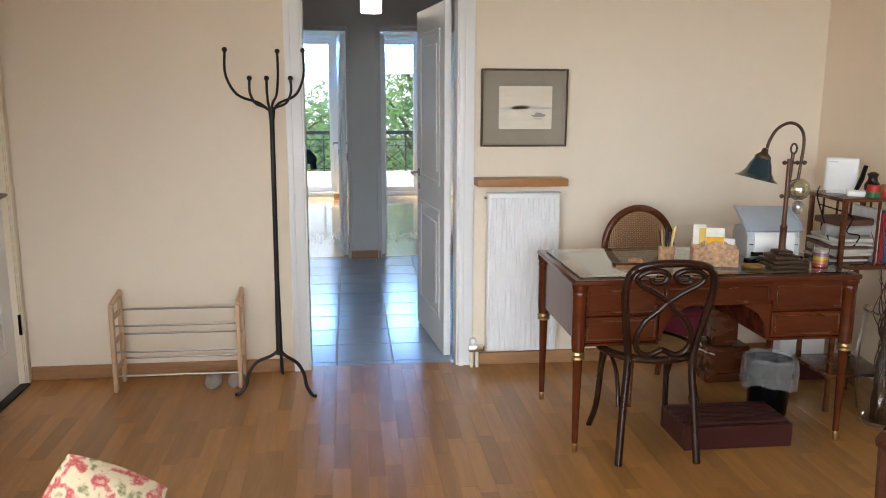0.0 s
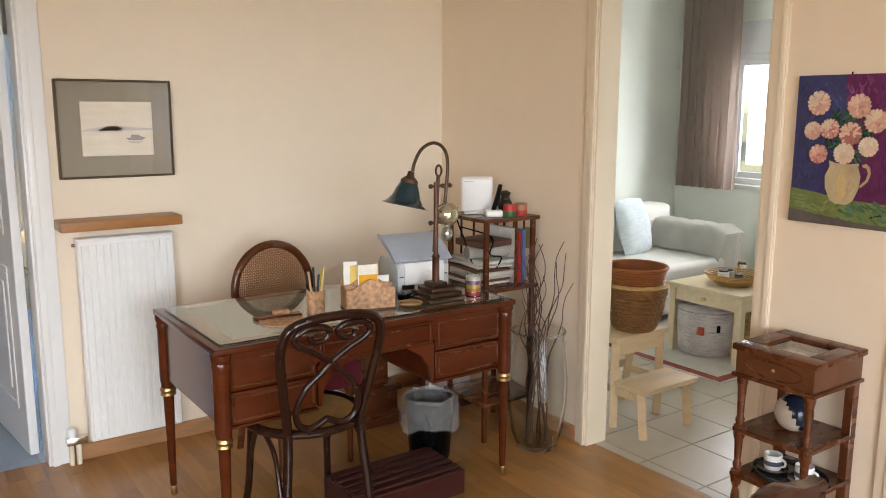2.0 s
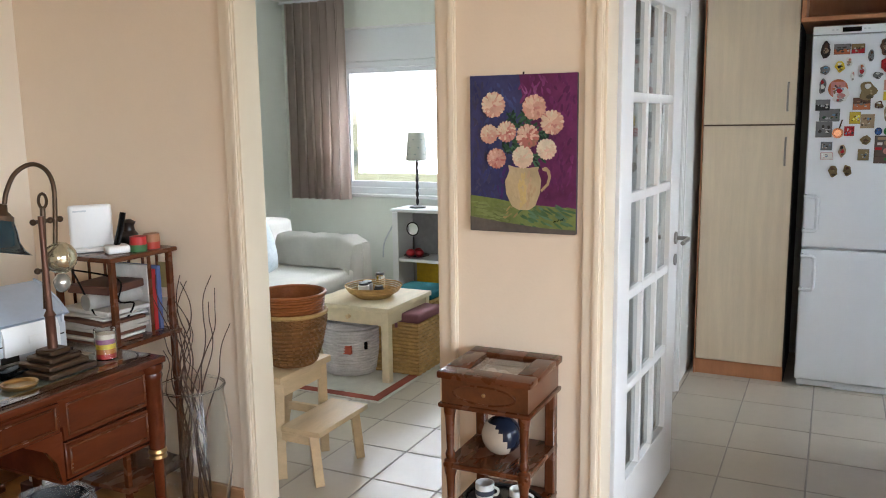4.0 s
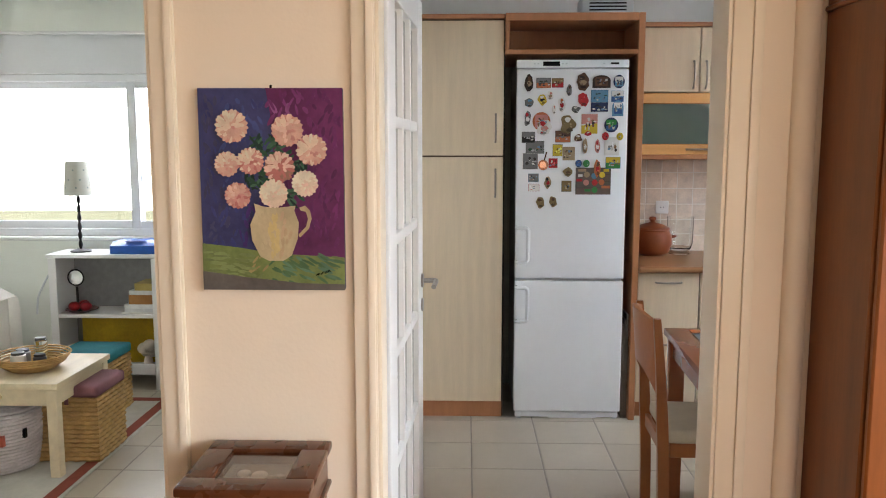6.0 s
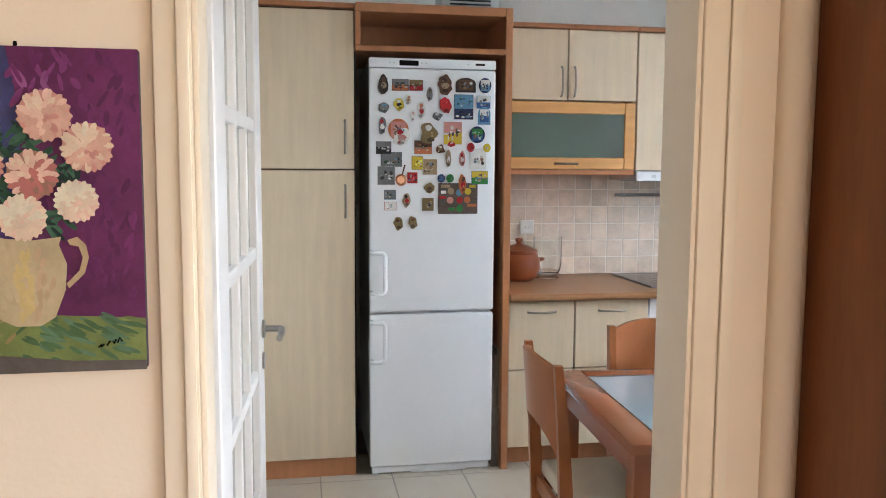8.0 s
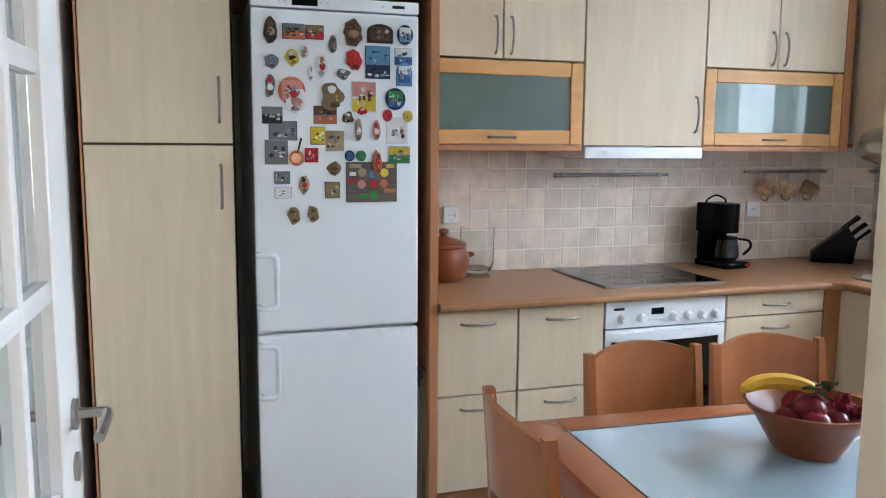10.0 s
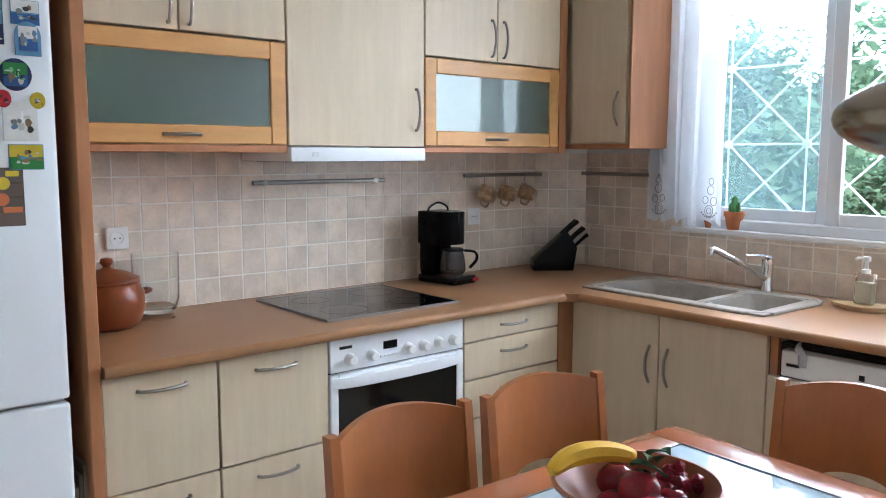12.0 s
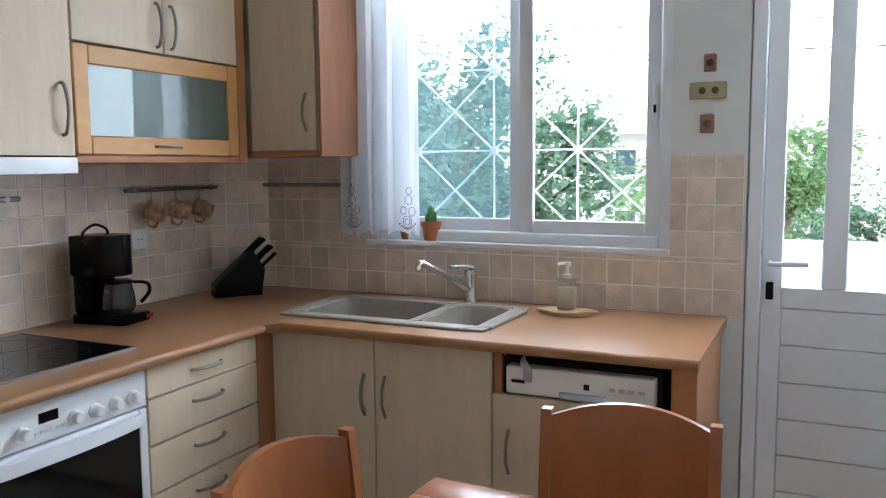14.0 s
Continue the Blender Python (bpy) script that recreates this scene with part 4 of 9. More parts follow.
sink = thing("sink", (-0.02, 0.095, CT), "grey composite sink with one and a half bowls", "sink")
bm = B()
outline = [(5.46, -1.08), (5.40, -1.015), (4.70, -1.00), (4.615, -1.06), (4.60, -1.40), (4.66, -1.475), (5.40, -1.475), (5.47, -1.42)]
for a, b in zip(outline, outline[1:] + outline[:1]):
    tube(bm, [(*a, 0.004), (*b, 0.004)], 0.008, 8)
# rim laid as strips round the bowls
for lo, hi in (((4.615, -1.07), (5.455, -1.005)), ((4.615, -1.475), (5.455, -1.445)), ((5.405, -1.445), (5.46, -1.07)), ((4.61, -1.445), (4.665, -1.07)), ((4.895, -1.445), (4.935, -1.07))):
    box(bm, (*lo, 0.001), (*hi, 0.009), 0.003)
part("rim", bm, SINK, sink)
basin("bowl", 4.935, 5.405, -1.445, -1.07, 0.17, sink)
basin("small_bowl", 4.665, 4.895, -1.445, -1.07, 0.12, sink)
for x, z in ((5.17, -0.168), (4.78, -0.118)):
    part("drain", lathe(B(), [(0, 0.004), (0.02, 0.003), (0.035, 0.004), (0.037, 0.0), (0, -0.001)], (x, -1.26, z), 16), STEEL, sink)
tap = thing("tap", (4.850, -1.400, CT + 0.009), "chrome mixer tap with a long slanting spout", "tap")
part("body", lathe(B(), [(0, 0), (0.028, 0), (0.028, 0.006), (0.024, 0.012), (0.023, 0.10), (0.026, 0.108), (0.026, 0.135), (0, 0.140)], seg=18), CHROME, tap)
part("spout", tube(B(), curve_points([(0, 0.01, 0.05), (0.03, 0.10, 0.105), (0.07, 0.22, 0.165), (0.085, 0.27, 0.187), (0.09, 0.285, 0.182), (0.09, 0.288, 0.165)], 4), 0.0125, 10), CHROME, tap)
part("lever", tube(B(), curve_points([(-0.01, 0.0, 0.142), (0.01, 0.03, 0.150), (0.05, 0.09, 0.153)], 4), [0.016] * 3 + [0.012] * 6, 10, flat=0.5), CHROME, tap)

hob = thing("hob", (5.505, -0.265, CT), "black glass hob set into the worktop", "hob")
part("glass", box(B(), (0.004, 0.004, 0.001), (0.521, 0.596, 0.007), 0.002), HOB, hob)
bm = B()
for lo, hi in (((0, 0), (0.525, 0.004)), ((0, 0.596), (0.525, 0.60)), ((0, 0.004), (0.004, 0.596)), ((0.521, 0.004), (0.525, 0.596))):
    box(bm, (*lo, 0.0), (*hi, 0.009))
part("frame", bm, STEEL, hob)
ring_mat = plain(0.05, 0.05, 0.055, 0.25)
for x, y, r in ((0.14, 0.15, 0.072), (0.14, 0.44, 0.09), (0.38, 0.15, 0.09), (0.38, 0.44, 0.072)):
    part("cooking_zone", lathe(B(), [(r - 0.002, 0.0072), (r, 0.0076), (r + 0.002, 0.0072)], (x, y, 0), 32), ring_mat, hob)


# things on the worktop
pot = thing("casserole", (5.90, 0.935, CT), "brown glazed clay casserole with a lid", "pot")
part("body", lathe(B(), [(0, 0), (0.075, 0), (0.10, 0.02), (0.118, 0.07), (0.115, 0.12), (0.10, 0.150), (0.104, 0.158), (0.098, 0.160), (0.092, 0.15), (0, 0.145)], seg=28), TERRACOTTA, pot)
part("lid", lathe(B(), [(0, 0.15), (0.104, 0.160), (0.102, 0.168), (0.06, 0.188), (0.02, 0.198), (0.012, 0.205), (0.022, 0.22), (0.018, 0.232), (0, 0.236)], seg=28), TERRACOTTA, pot)
for s in (-1, 1):
    part("handle", tube(B(), curve_points([(-0.02, 0.108 * s, 0.11), (-0.016, 0.135 * s, 0.115), (0.016, 0.135 * s, 0.115), (0.02, 0.108 * s, 0.11)], 4), 0.008), TERRACOTTA, pot)
bm = lathe(B(), [(0, 0), (0.062, 0.0), (0.066, 0.006), (0.055, 0.022), (0.068, 0.035), (0.078, 0.07), (0.080, 0.23), (0.077, 0.23), (0.075, 0.07), (0.062, 0.042), (0, 0.036)], seg=28)
solid("glass_vase", bm, GLASSWARE, "tall clear glass vase beside the casserole", "vase", at=pose(5.965, 0.75, CT))

# clear glass tinted dark in place of the black tower showing through it
DARKENED_GLASS = clear("shaded_glass", (0.35, 0.36, 0.37))
cm = thing("coffee_maker", (5.955, -0.56, CT, 0, 0, 8), "black filter coffee maker with a glass jug", "coffee maker")
part("base", box(B(), (-0.14, -0.075, 0), (0.09, 0.075, 0.036), 0.014, seg=3), BLACK, cm)
part("tower", box(B(), (0.0, -0.072, 0.03), (0.09, 0.072, 0.30), 0.03, seg=3), BLACK, cm)
part("filter_head", prism(B(), [(0.085, -0.074), (0.085, 0.074)] + [(-0.03 - 0.075 * math.sin(math.pi * k / 10), 0.074 * math.cos(math.pi * k / 10)) for k in range(11)], 0.175, 0.322, bev=0.006), BLACK, cm)
jug = part("jug", lathe(B(), [(0, 0.040), (0.05, 0.040), (0.062, 0.055), (0.060, 0.10), (0.050, 0.145), (0.047, 0.145), (0.057, 0.10), (0.059, 0.056), (0, 0.043)], (-0.055, 0, 0), 24), DARKENED_GLASS, cm, "clear glass jug")
part("jug_handle", tube(B(), curve_points([(-0.09, -0.045, 0.145), (-0.115, -0.09, 0.135), (-0.115, -0.10, 0.10), (-0.10, -0.07, 0.065)], 4), 0.009, flat=0.7), BLACK, jug)
part("jug_lid", lathe(B(), [(0, 0.16), (0.05, 0.157), (0.056, 0.146), (0, 0.144)], (-0.055, 0, 0), 20), BLACK, jug)
part("carrying_handle", tube(B(), curve_points([(0.03, 0.066, 0.315), (0.03, 0.058, 0.338), (0.03, 0.0, 0.358), (0.03, -0.058, 0.338), (0.03, -0.066, 0.315)], 5), 0.005), BLACK, cm)
part("switch", box(B(), (-0.142, -0.085, 0.010), (-0.138, -0.045, 0.026), 0.002), plain(0.25, 0.01, 0.01), cm, "red rocker switch")

kb = thing("knife_block", (5.895, -1.245, CT, 0, 0, 232), "black slanted knife block with knives", "knife block")
kb.matrix_basis = kb.matrix_basis @ Matrix.Scale(1.14, 4)
part("block", prism(B(), [(-0.10, 0.0), (0.075, 0.0), (0.09, 0.10), (0.045, 0.175), (-0.10, 0.045)], -0.05, 0.05, pose(0, 0, 0, 90, 0, 0), 0.005), BLACK, kb)
for k, (x, z, y) in enumerate(((0.03, 0.165, -0.03), (0.03, 0.165, 0.0), (0.03, 0.165, 0.03), (0.06, 0.135, -0.025), (0.06, 0.135, 0.015), (0.08, 0.105, 0.0))):
    part("knife_handle", tube(B(), [(x, y, z - 0.01), (x + 0.03, y, z + 0.02), (x + 0.065, y, z + 0.05)], [0.011, 0.010, 0.012], 8, flat=0.7), BLACK, kb)

soap = thing("soap_dispenser", (4.43, -1.335, CT + 0.022), "clear soap dispenser with a white pump", "soap dispenser")
part("bottle", box(B(), (-0.035, -0.022, 0), (0.035, 0.022, 0.115), 0.010, seg=3), GLASSWARE, soap)
part("liquid", box(B(), (-0.030, -0.017, 0.004), (0.030, 0.017, 0.085), 0.008, seg=2), plain(0.78, 0.70, 0.55), soap, "cream liquid soap")
part("pump", lathe(B(), [(0, 0.115), (0.016, 0.115), (0.016, 0.13), (0.007, 0.134), (0.006, 0.160), (0.014, 0.162), (0.014, 0.178), (0, 0.18)], seg=14), PVC, soap)
part("nozzle", tube(B(), [(0, 0, 0.172), (0.02, 0.03, 0.174), (0.024, 0.036, 0.168)], 0.006), PVC, soap)
bm = prism(B(), [(0.105 * math.cos(a) * (1 + 0.12 * math.cos(4 * a)), 0.062 * math.sin(a)) for a in [2 * math.pi * k / 24 for k in range(24)]], 0.012, 0.020, bev=0.003)
prism(bm, [(0.085 * math.cos(a), 0.045 * math.sin(a)) for a in [2 * math.pi * k / 20 for k in range(20)]], 0.0, 0.013)
solid("soap_dish", bm, PINE, "wooden dish under the soap dispenser", "dish", at=pose(4.43, -1.335, CT, 0, 0, 6))

for k, (x, s) in enumerate(((5.10, 1.0), (5.225, 0.8))):
    pot = thing("flower_pot", (x, -1.553 if k == 0 else -1.565, 1.116), "small terracotta pot with a green cactus" if k == 0 else "small terracotta pot half behind the curtain", "flower pot")
    part("pot", lathe(B(), [(0, 0), (0.030 * s, 0), (0.041 * s, 0.062 * s), (0.046 * s, 0.062 * s), (0.046 * s, 0.082 * s), (0.040 * s, 0.082 * s), (0.038 * s, 0.07 * s), (0, 0.07 * s)], seg=20), CLAYPOT, pot)
    if k == 0:
        green = plain(0.06, 0.20, 0.06, 0.6)
        for n, (cx, cy, r, hh) in enumerate(((0, 0, 0.017, 0.085), (0.018, 0.005, 0.009, 0.05), (-0.016, -0.004, 0.010, 0.058), (-0.006, 0.016, 0.008, 0.04))):
            bm = B()
            seg = 14
            lathe(bm, [(0, 0.068), (r * 0.8, 0.07), (r, 0.07 + hh * 0.5), (r * 0.8, 0.07 + hh * 0.85), (0, 0.07 + hh)], (cx, cy, 0), seg)
            part("cactus", bm, green, pot, "ribbed green cactus")


def towel_rail(name, a, b, out, label):
    """A steel rail on two knobs; out points away from the wall."""
    r = thing(name, (0, 0, 0), label, "rail")
    a, b, o = Vector(a), Vector(b), Vector(out)
    part("bar", tube(B(), [a + o * 0.045, b + o * 0.045], 0.0095, 10), STEEL, r)
    for p in (a.lerp(b, 0.08), a.lerp(b, 0.92)):
        part("bracket", tube(B(), [p, p + o * 0.054], [0.008, 0.012], 10), STEEL, r)
    return r


towel_rail("steel_rail", (6.112, 0.317, 1.338), (6.112, -0.316, 1.338), (-1, 0, 0), "brushed steel rail on the tiles over the hob")
towel_rail("steel_rail", (6.112, -0.785, 1.350), (6.112, -1.318, 1.350), (-1, 0, 0), "steel rail with three mugs on hooks")
towel_rail("steel_rail", (5.915, -1.512, 1.355), (5.44, -1.512, 1.355), (0, 1, 0), "steel rail on the tiles beside the window")
MUG = paint("painted_mug", (0.45, 0.29, 0.17), 0.3, var=0.7, scale=30)
for y in (-0.905, -1.045, -1.185):
    mug = thing("mug", (6.06, y, 1.312, 0, 0, 0), "patterned brown mug hanging from a hook", "mug", "hanging mugs")
    part("hook", tube(B(), curve_points([(0.006, 0, 0.046), (-0.010, 0, 0.038), (-0.006, 0, 0.012), (-0.012, 0.0, -0.012), (0.004, 0, -0.022), (0.01, 0, -0.01)], 4), 0.002, 6), STEEL, mug)
    tilt = pose(-0.02, -0.01, -0.055, -25, 68, 0)
    part("cup", lathe(B(), [(0, -0.04), (0.028, -0.04), (0.038, -0.01), (0.040, 0.04), (0.037, 0.04), (0.034, -0.01), (0, -0.035)], m=tilt, seg=20), MUG, mug)
    part("ear", tube(B(), [tilt @ Vector(p) for p in curve_points([(0.037, 0, 0.025), (0.062, 0, 0.02), (0.062, 0, -0.01), (0.037, 0, -0.018)], 4)], 0.005, 6), MUG, mug)


def socket(at, label="white wall socket on the tiles"):
    s = thing("wall_socket", at, label, "socket", "wall sockets")
    part("plate", box(B(), (-0.012, -0.040, -0.040), (0, 0.040, 0.040), 0.003), PVC, s)
    part("insert", lathe(B(), [(0.026, 0.0), (0.026, 0.003), (0.021, 0.003), (0.020, -0.001), (0, -0.001)], m=pose(-0.012, 0, 0, 0, -90, 0), seg=20), PVC, s)
    for y in (-0.009, 0.009):
        part("hole", lathe(B(), [(0, 0.0), (0.003, 0.0), (0.003, 0.002), (0, 0.002)], m=pose(-0.0115, y, 0, 0, -90, 0), seg=8), BLACK, s)


socket((6.110, 0.832, 1.152))
socket((6.110, -0.880, 1.148))
for n, (x, z, w, h) in enumerate(((3.957, 1.798, 0.022, 0.032), (3.962, 1.700, 0.065, 0.030), (3.963, 1.581, 0.025, 0.033))):
    pl = thing("wall_plaque", (x, -1.518, z), "small pottery plaque on the wall", "plaque", "small plaques")
    part("tile", box(B(), (-w, 0, -h), (w, 0.010, h), 0.004), (plain(0.30, 0.16, 0.13), plain(0.42, 0.37, 0.22), plain(0.28, 0.16, 0.12))[n], pl)
    part("motif", lathe(B(), [(0, 0), (0.013, 0.0), (0.008, 0.005), (0, 0.006)], m=pose(0.02 if n == 1 else 0, 0.010, 0, -90, 0, 0), seg=10), plain(0.12, 0.08, 0.05), pl)
    if n == 1:
        part("motif", lathe(B(), [(0, 0), (0.013, 0.0), (0.008, 0.005), (0, 0.006)], m=pose(-0.025, 0.010, 0, -90, 0, 0), seg=10), plain(0.12, 0.08, 0.05), pl)


# ---- dining table and chairs ----
t = thing("dining_table", (3.527, 0.072, 0, 0, 0, -3), "reddish wooden dining table with a pale glass inlay", "table")
tw, tl, th = 0.80, 1.19, 0.76
for lo, hi in (((0, 0), (tw, 0.098)), ((0, tl - 0.098), (tw, tl)), ((0, 0.0985), (0.098, tl - 0.0985)), ((tw - 0.098, 0.0985), (tw, tl - 0.0985))):
    part("top_rail", box(B(), (*lo, th - 0.03), (*hi, th), 0.005, seg=2), TABLE_WOOD, t)
part("glass_inlay", box(B(), (0.0985, 0.0985, th - 0.012), (tw - 0.0985, tl - 0.0985, th - 0.002)), TABLE_GLASS, t, "pale bluish glass inlay")
for a, b in (((0.098, 0.0975), (tw - 0.098, 0.0995)), ((0.098, tl - 0.0995), (tw - 0.098, tl - 0.0975))):
    part("inlay_edge", box(B(), (*a, th - 0.01), (*b, th + 0.0015)), STEEL, t)
for a, b in (((0.0975, 0.098), (0.0995, tl - 0.098)), ((tw - 0.0995, 0.098), (tw - 0.0975, tl - 0.098))):
    part("inlay_edge", box(B(), (*a, th - 0.01), (*b, th + 0.0015)), STEEL, t)
for x, y in ((0.012, 0.012), (tw - 0.077, 0.012), (0.012, tl - 0.077), (tw - 0.077, tl - 0.077)):
    part("leg", box(B(), (x, y, 0), (x + 0.065, y + 0.065, th - 0.031), 0.006, seg=2), TABLE_WOOD, t)
for lo, hi in (((0.08, 0.025), (tw - 0.08, 0.045)), ((0.08, tl - 0.045), (tw - 0.08, tl - 0.025)), ((0.025, 0.08), (0.045, tl - 0.08)), ((tw - 0.045, 0.08), (tw - 0.025, tl - 0.08))):
    part("apron", box(B(), (*lo, th - 0.11), (*hi, th - 0.031)), TABLE_WOOD, t)


def kitchen_chair(at):
    """A wooden chair: local y points from the back to the seat's front; the back curves between two posts."""
    c = thing("kitchen_chair", at, "cherry wood chair with a curved panel back and cream seat", "chair", "chairs round the table")
    w = 0.385
    for s in (-1, 1):
        x = s * (w / 2 - 0.012)
        bm = B()
        pts = curve_points([(x, 0.035, 0.0), (x, 0.03, 0.25), (x, 0.022, 0.45), (x, 0.008, 0.68), (x, -0.012, 0.90)], 5)
        rows = []
        for p in pts:
            d = 0.021 if p.z < 0.5 else 0.021 - 0.008 * (p.z - 0.5) / 0.4
            rows.append([bm.verts.new((p.x + a * 0.012, p.y + b * d, p.z)) for a, b in ((-1, -1), (1, -1), (1, 1), (-1, 1))])
        for a, b in zip(rows, rows[1:]):
            for k in range(4):
                bm.faces.new((a[k], a[(k + 1) % 4], b[(k + 1) % 4], b[k]))
        bm.faces.new(rows[0][::-1])
        bm.faces.new(rows[-1])
        part("rear_leg", bm, CHERRY, c)
        part("front_leg", box(B(), (s * (w / 2 - 0.018) - 0.017, 0.375, 0), (s * (w / 2 - 0.018) + 0.017, 0.41, 0.42), 0.004), CHERRY, c)
        part("side_rail", box(B(), (s * (w / 2 - 0.02) - 0.009, 0.05, 0.37), (s * (w / 2 - 0.02) + 0.009, 0.378, 0.425), 0.003), CHERRY, c)
    bm = B()
    n = 20
    front_rows, rear_rows = [], []
    for k in range(n + 1):
        u = -1 + 2 * k / n
        x = u * (w / 2 - 0.022)
        sag = -0.045 * (1 - u * u)
        top = 0.885 + 0.028 * (1 - u * u)
        bottom = 0.595 + 0.105 * (1 - abs(u) ** 2.5)
        col_f, col_r = [], []
        for z in (bottom, bottom + (top - bottom) * 0.5, top):
            y = 0.012 - 0.024 * (z - 0.6) / 0.3 + sag
            col_f.append(bm.verts.new((x, y + 0.009, z)))
            col_r.append(bm.verts.new((x, y - 0.009, z)))
        front_rows.append(col_f)
        rear_rows.append(col_r)
    for a, b, c1, d in zip(front_rows, front_rows[1:], rear_rows, rear_rows[1:]):
        for j in (0, 1):
            bm.faces.new((a[j], b[j], b[j + 1], a[j + 1]))
            bm.faces.new((c1[j], c1[j + 1], d[j + 1], d[j]))
        bm.faces.new((a[2], b[2], d[2], c1[2]))
        bm.faces.new((a[0], c1[0], d[0], b[0]))
    for f_, r_ in ((front_rows[0], rear_rows[0]), (front_rows[-1], rear_rows[-1])):
        for j in (0, 1):
            bm.faces.new((f_[j], f_[j + 1], r_[j + 1], r_[j]))
    part("backrest", bm, CHERRY, c)
    part("seat", box(B(), (-w / 2 + 0.005, 0.04, 0.425), (w / 2 - 0.005, 0.425, 0.475), 0.016, seg=3), CUSHION_CREAM, c, "cream upholstered seat")
    part("front_rail", box(B(), (-w / 2 + 0.035, 0.385, 0.37), (w / 2 - 0.035, 0.403, 0.425), 0.003), CHERRY, c)
    part("rear_rail", box(B(), (-w / 2 + 0.024, 0.022, 0.37), (w / 2 - 0.024, 0.040, 0.425), 0.003), CHERRY, c)
    return c


first = kitchen_chair(pose(4.475, 0.785, 0, 0, 0, 92))
copy_thing(first, pose(4.455, 0.368, 0, 0, 0, 86))
copy_thing(first, pose(3.935, -0.115, 0, 0, 0, 3))
copy_thing(first, pose(4.09, 1.345, 0, 0, 0, 178))

# fruit bowl
bowl = thing("fruit_bowl", (4.00, 0.632, 0.7605), "wide terracotta bowl of fruit on the table", "bowl")
part("dish", lathe(B(), [(0, 0), (0.078, 0), (0.086, 0.012), (0.132, 0.092), (0.150, 0.108), (0.152, 0.116), (0.145, 0.117), (0.124, 0.094), (0.076, 0.022), (0, 0.016)], seg=36), TERRACOTTA, bowl)
banana_mat = paint("banana", (0.74, 0.42, 0.03), 0.5, var=0.12, scale=18)
apple_mat = paint("red_apple", (0.17, 0.007, 0.012), 0.20, var=0.5, scale=20, coat=0.12)
grape_mat = paint("red_grape", (0.22, 0.02, 0.035), 0.25, var=0.3, scale=30)


def fruit(name, bm, m, label):
    return solid(name, bm, m, label, "fruit")


def ball(bm, at, r, squash=0.9):
    n = 8
    prof = [(r * math.sin(math.pi * k / n), -r * squash * math.cos(math.pi * k / n)) for k in range(n + 1)]
    prof[0], prof[-1] = (0, prof[0][1]), (0, prof[-1][1] - r * 0.12)
    return lathe(bm, prof, at, 16)


bx_, by_, bz_ = 4.00, 0.632, 0.7605
pts = curve_points([(bx_ + 0.10, by_ + 0.115, bz_ + 0.130), (bx_ + 0.102, by_ + 0.07, bz_ + 0.142), (bx_ + 0.09, by_ + 0.022, bz_ + 0.146), (bx_ + 0.07, by_ - 0.02, bz_ + 0.142), (bx_ + 0.045, by_ - 0.055, bz_ + 0.132)], 5)
n = len(pts)
fruit("banana", tube(B(), pts, [0.005 + 0.0165 * math.sin(math.pi * min(1, (k + 0.5) / n)) ** 0.45 for k in range(n)], 8), banana_mat, "ripe yellow banana lying on the fruit")
for dx, dy, dz, r in ((-0.025, 0.025, 0.112, 0.040), (-0.072, 0.045, 0.092, 0.034), (0.045, 0.0, 0.100, 0.036), (0.0, -0.04, 0.085, 0.036), (0.0, 0.062, 0.080, 0.036), (-0.06, -0.02, 0.085, 0.034)):
    fruit("apple", ball(B(), (bx_ + dx, by_ + dy, bz_ + dz), r), apple_mat, "shiny dark red apple in the bowl")
bm = B()
rng = random.Random(5)
for k in range(34):
    a, rr = rng.uniform(0, 6.28), rng.uniform(0, 0.045)
    c_ = (bx_ - 0.04 + rr * math.cos(a), by_ - 0.07 + rr * math.sin(a), bz_ + 0.088 + rng.uniform(0, 0.05) * (1 - rr / 0.08))
    bmesh.ops.create_icosphere(bm, subdivisions=1, radius=0.0125, matrix=Matrix.Translation(c_))
tagged(fruit("grapes", bm, grape_mat, "bunch of small red grapes in the bowl"), kind="stuff")
leaf_mat = plain(0.035, 0.10, 0.025, 0.5)
for k, (x, y, z, rz) in enumerate(((-0.02, -0.035, 0.142, 20), (0.015, -0.05, 0.140, 70), (-0.05, -0.02, 0.128, -30))):
    bm = B()
    rows = []
    for i in range(7):
        u = i / 6
        wd = 0.018 * math.sin(math.pi * u) + 0.001
        rows.append([bm.verts.new((s * wd, 0.075 * u, 0.02 * math.sin(2.2 * u) + (0.006 if s else 0))) for s in (-1, 0, 1)])
    for a, b in zip(rows, rows[1:]):
        for j in (0, 1):
            bm.faces.new((a[j], a[j + 1], b[j + 1], b[j]))
    bmesh.ops.solidify(bm, geom=bm.faces[:], thickness=0.001)
    solid("leaf", bm, leaf_mat, "dark green leaf among the fruit", "leaf", at=pose(bx_ + x, by_ + y, bz_ + z, 10, 0, rz))

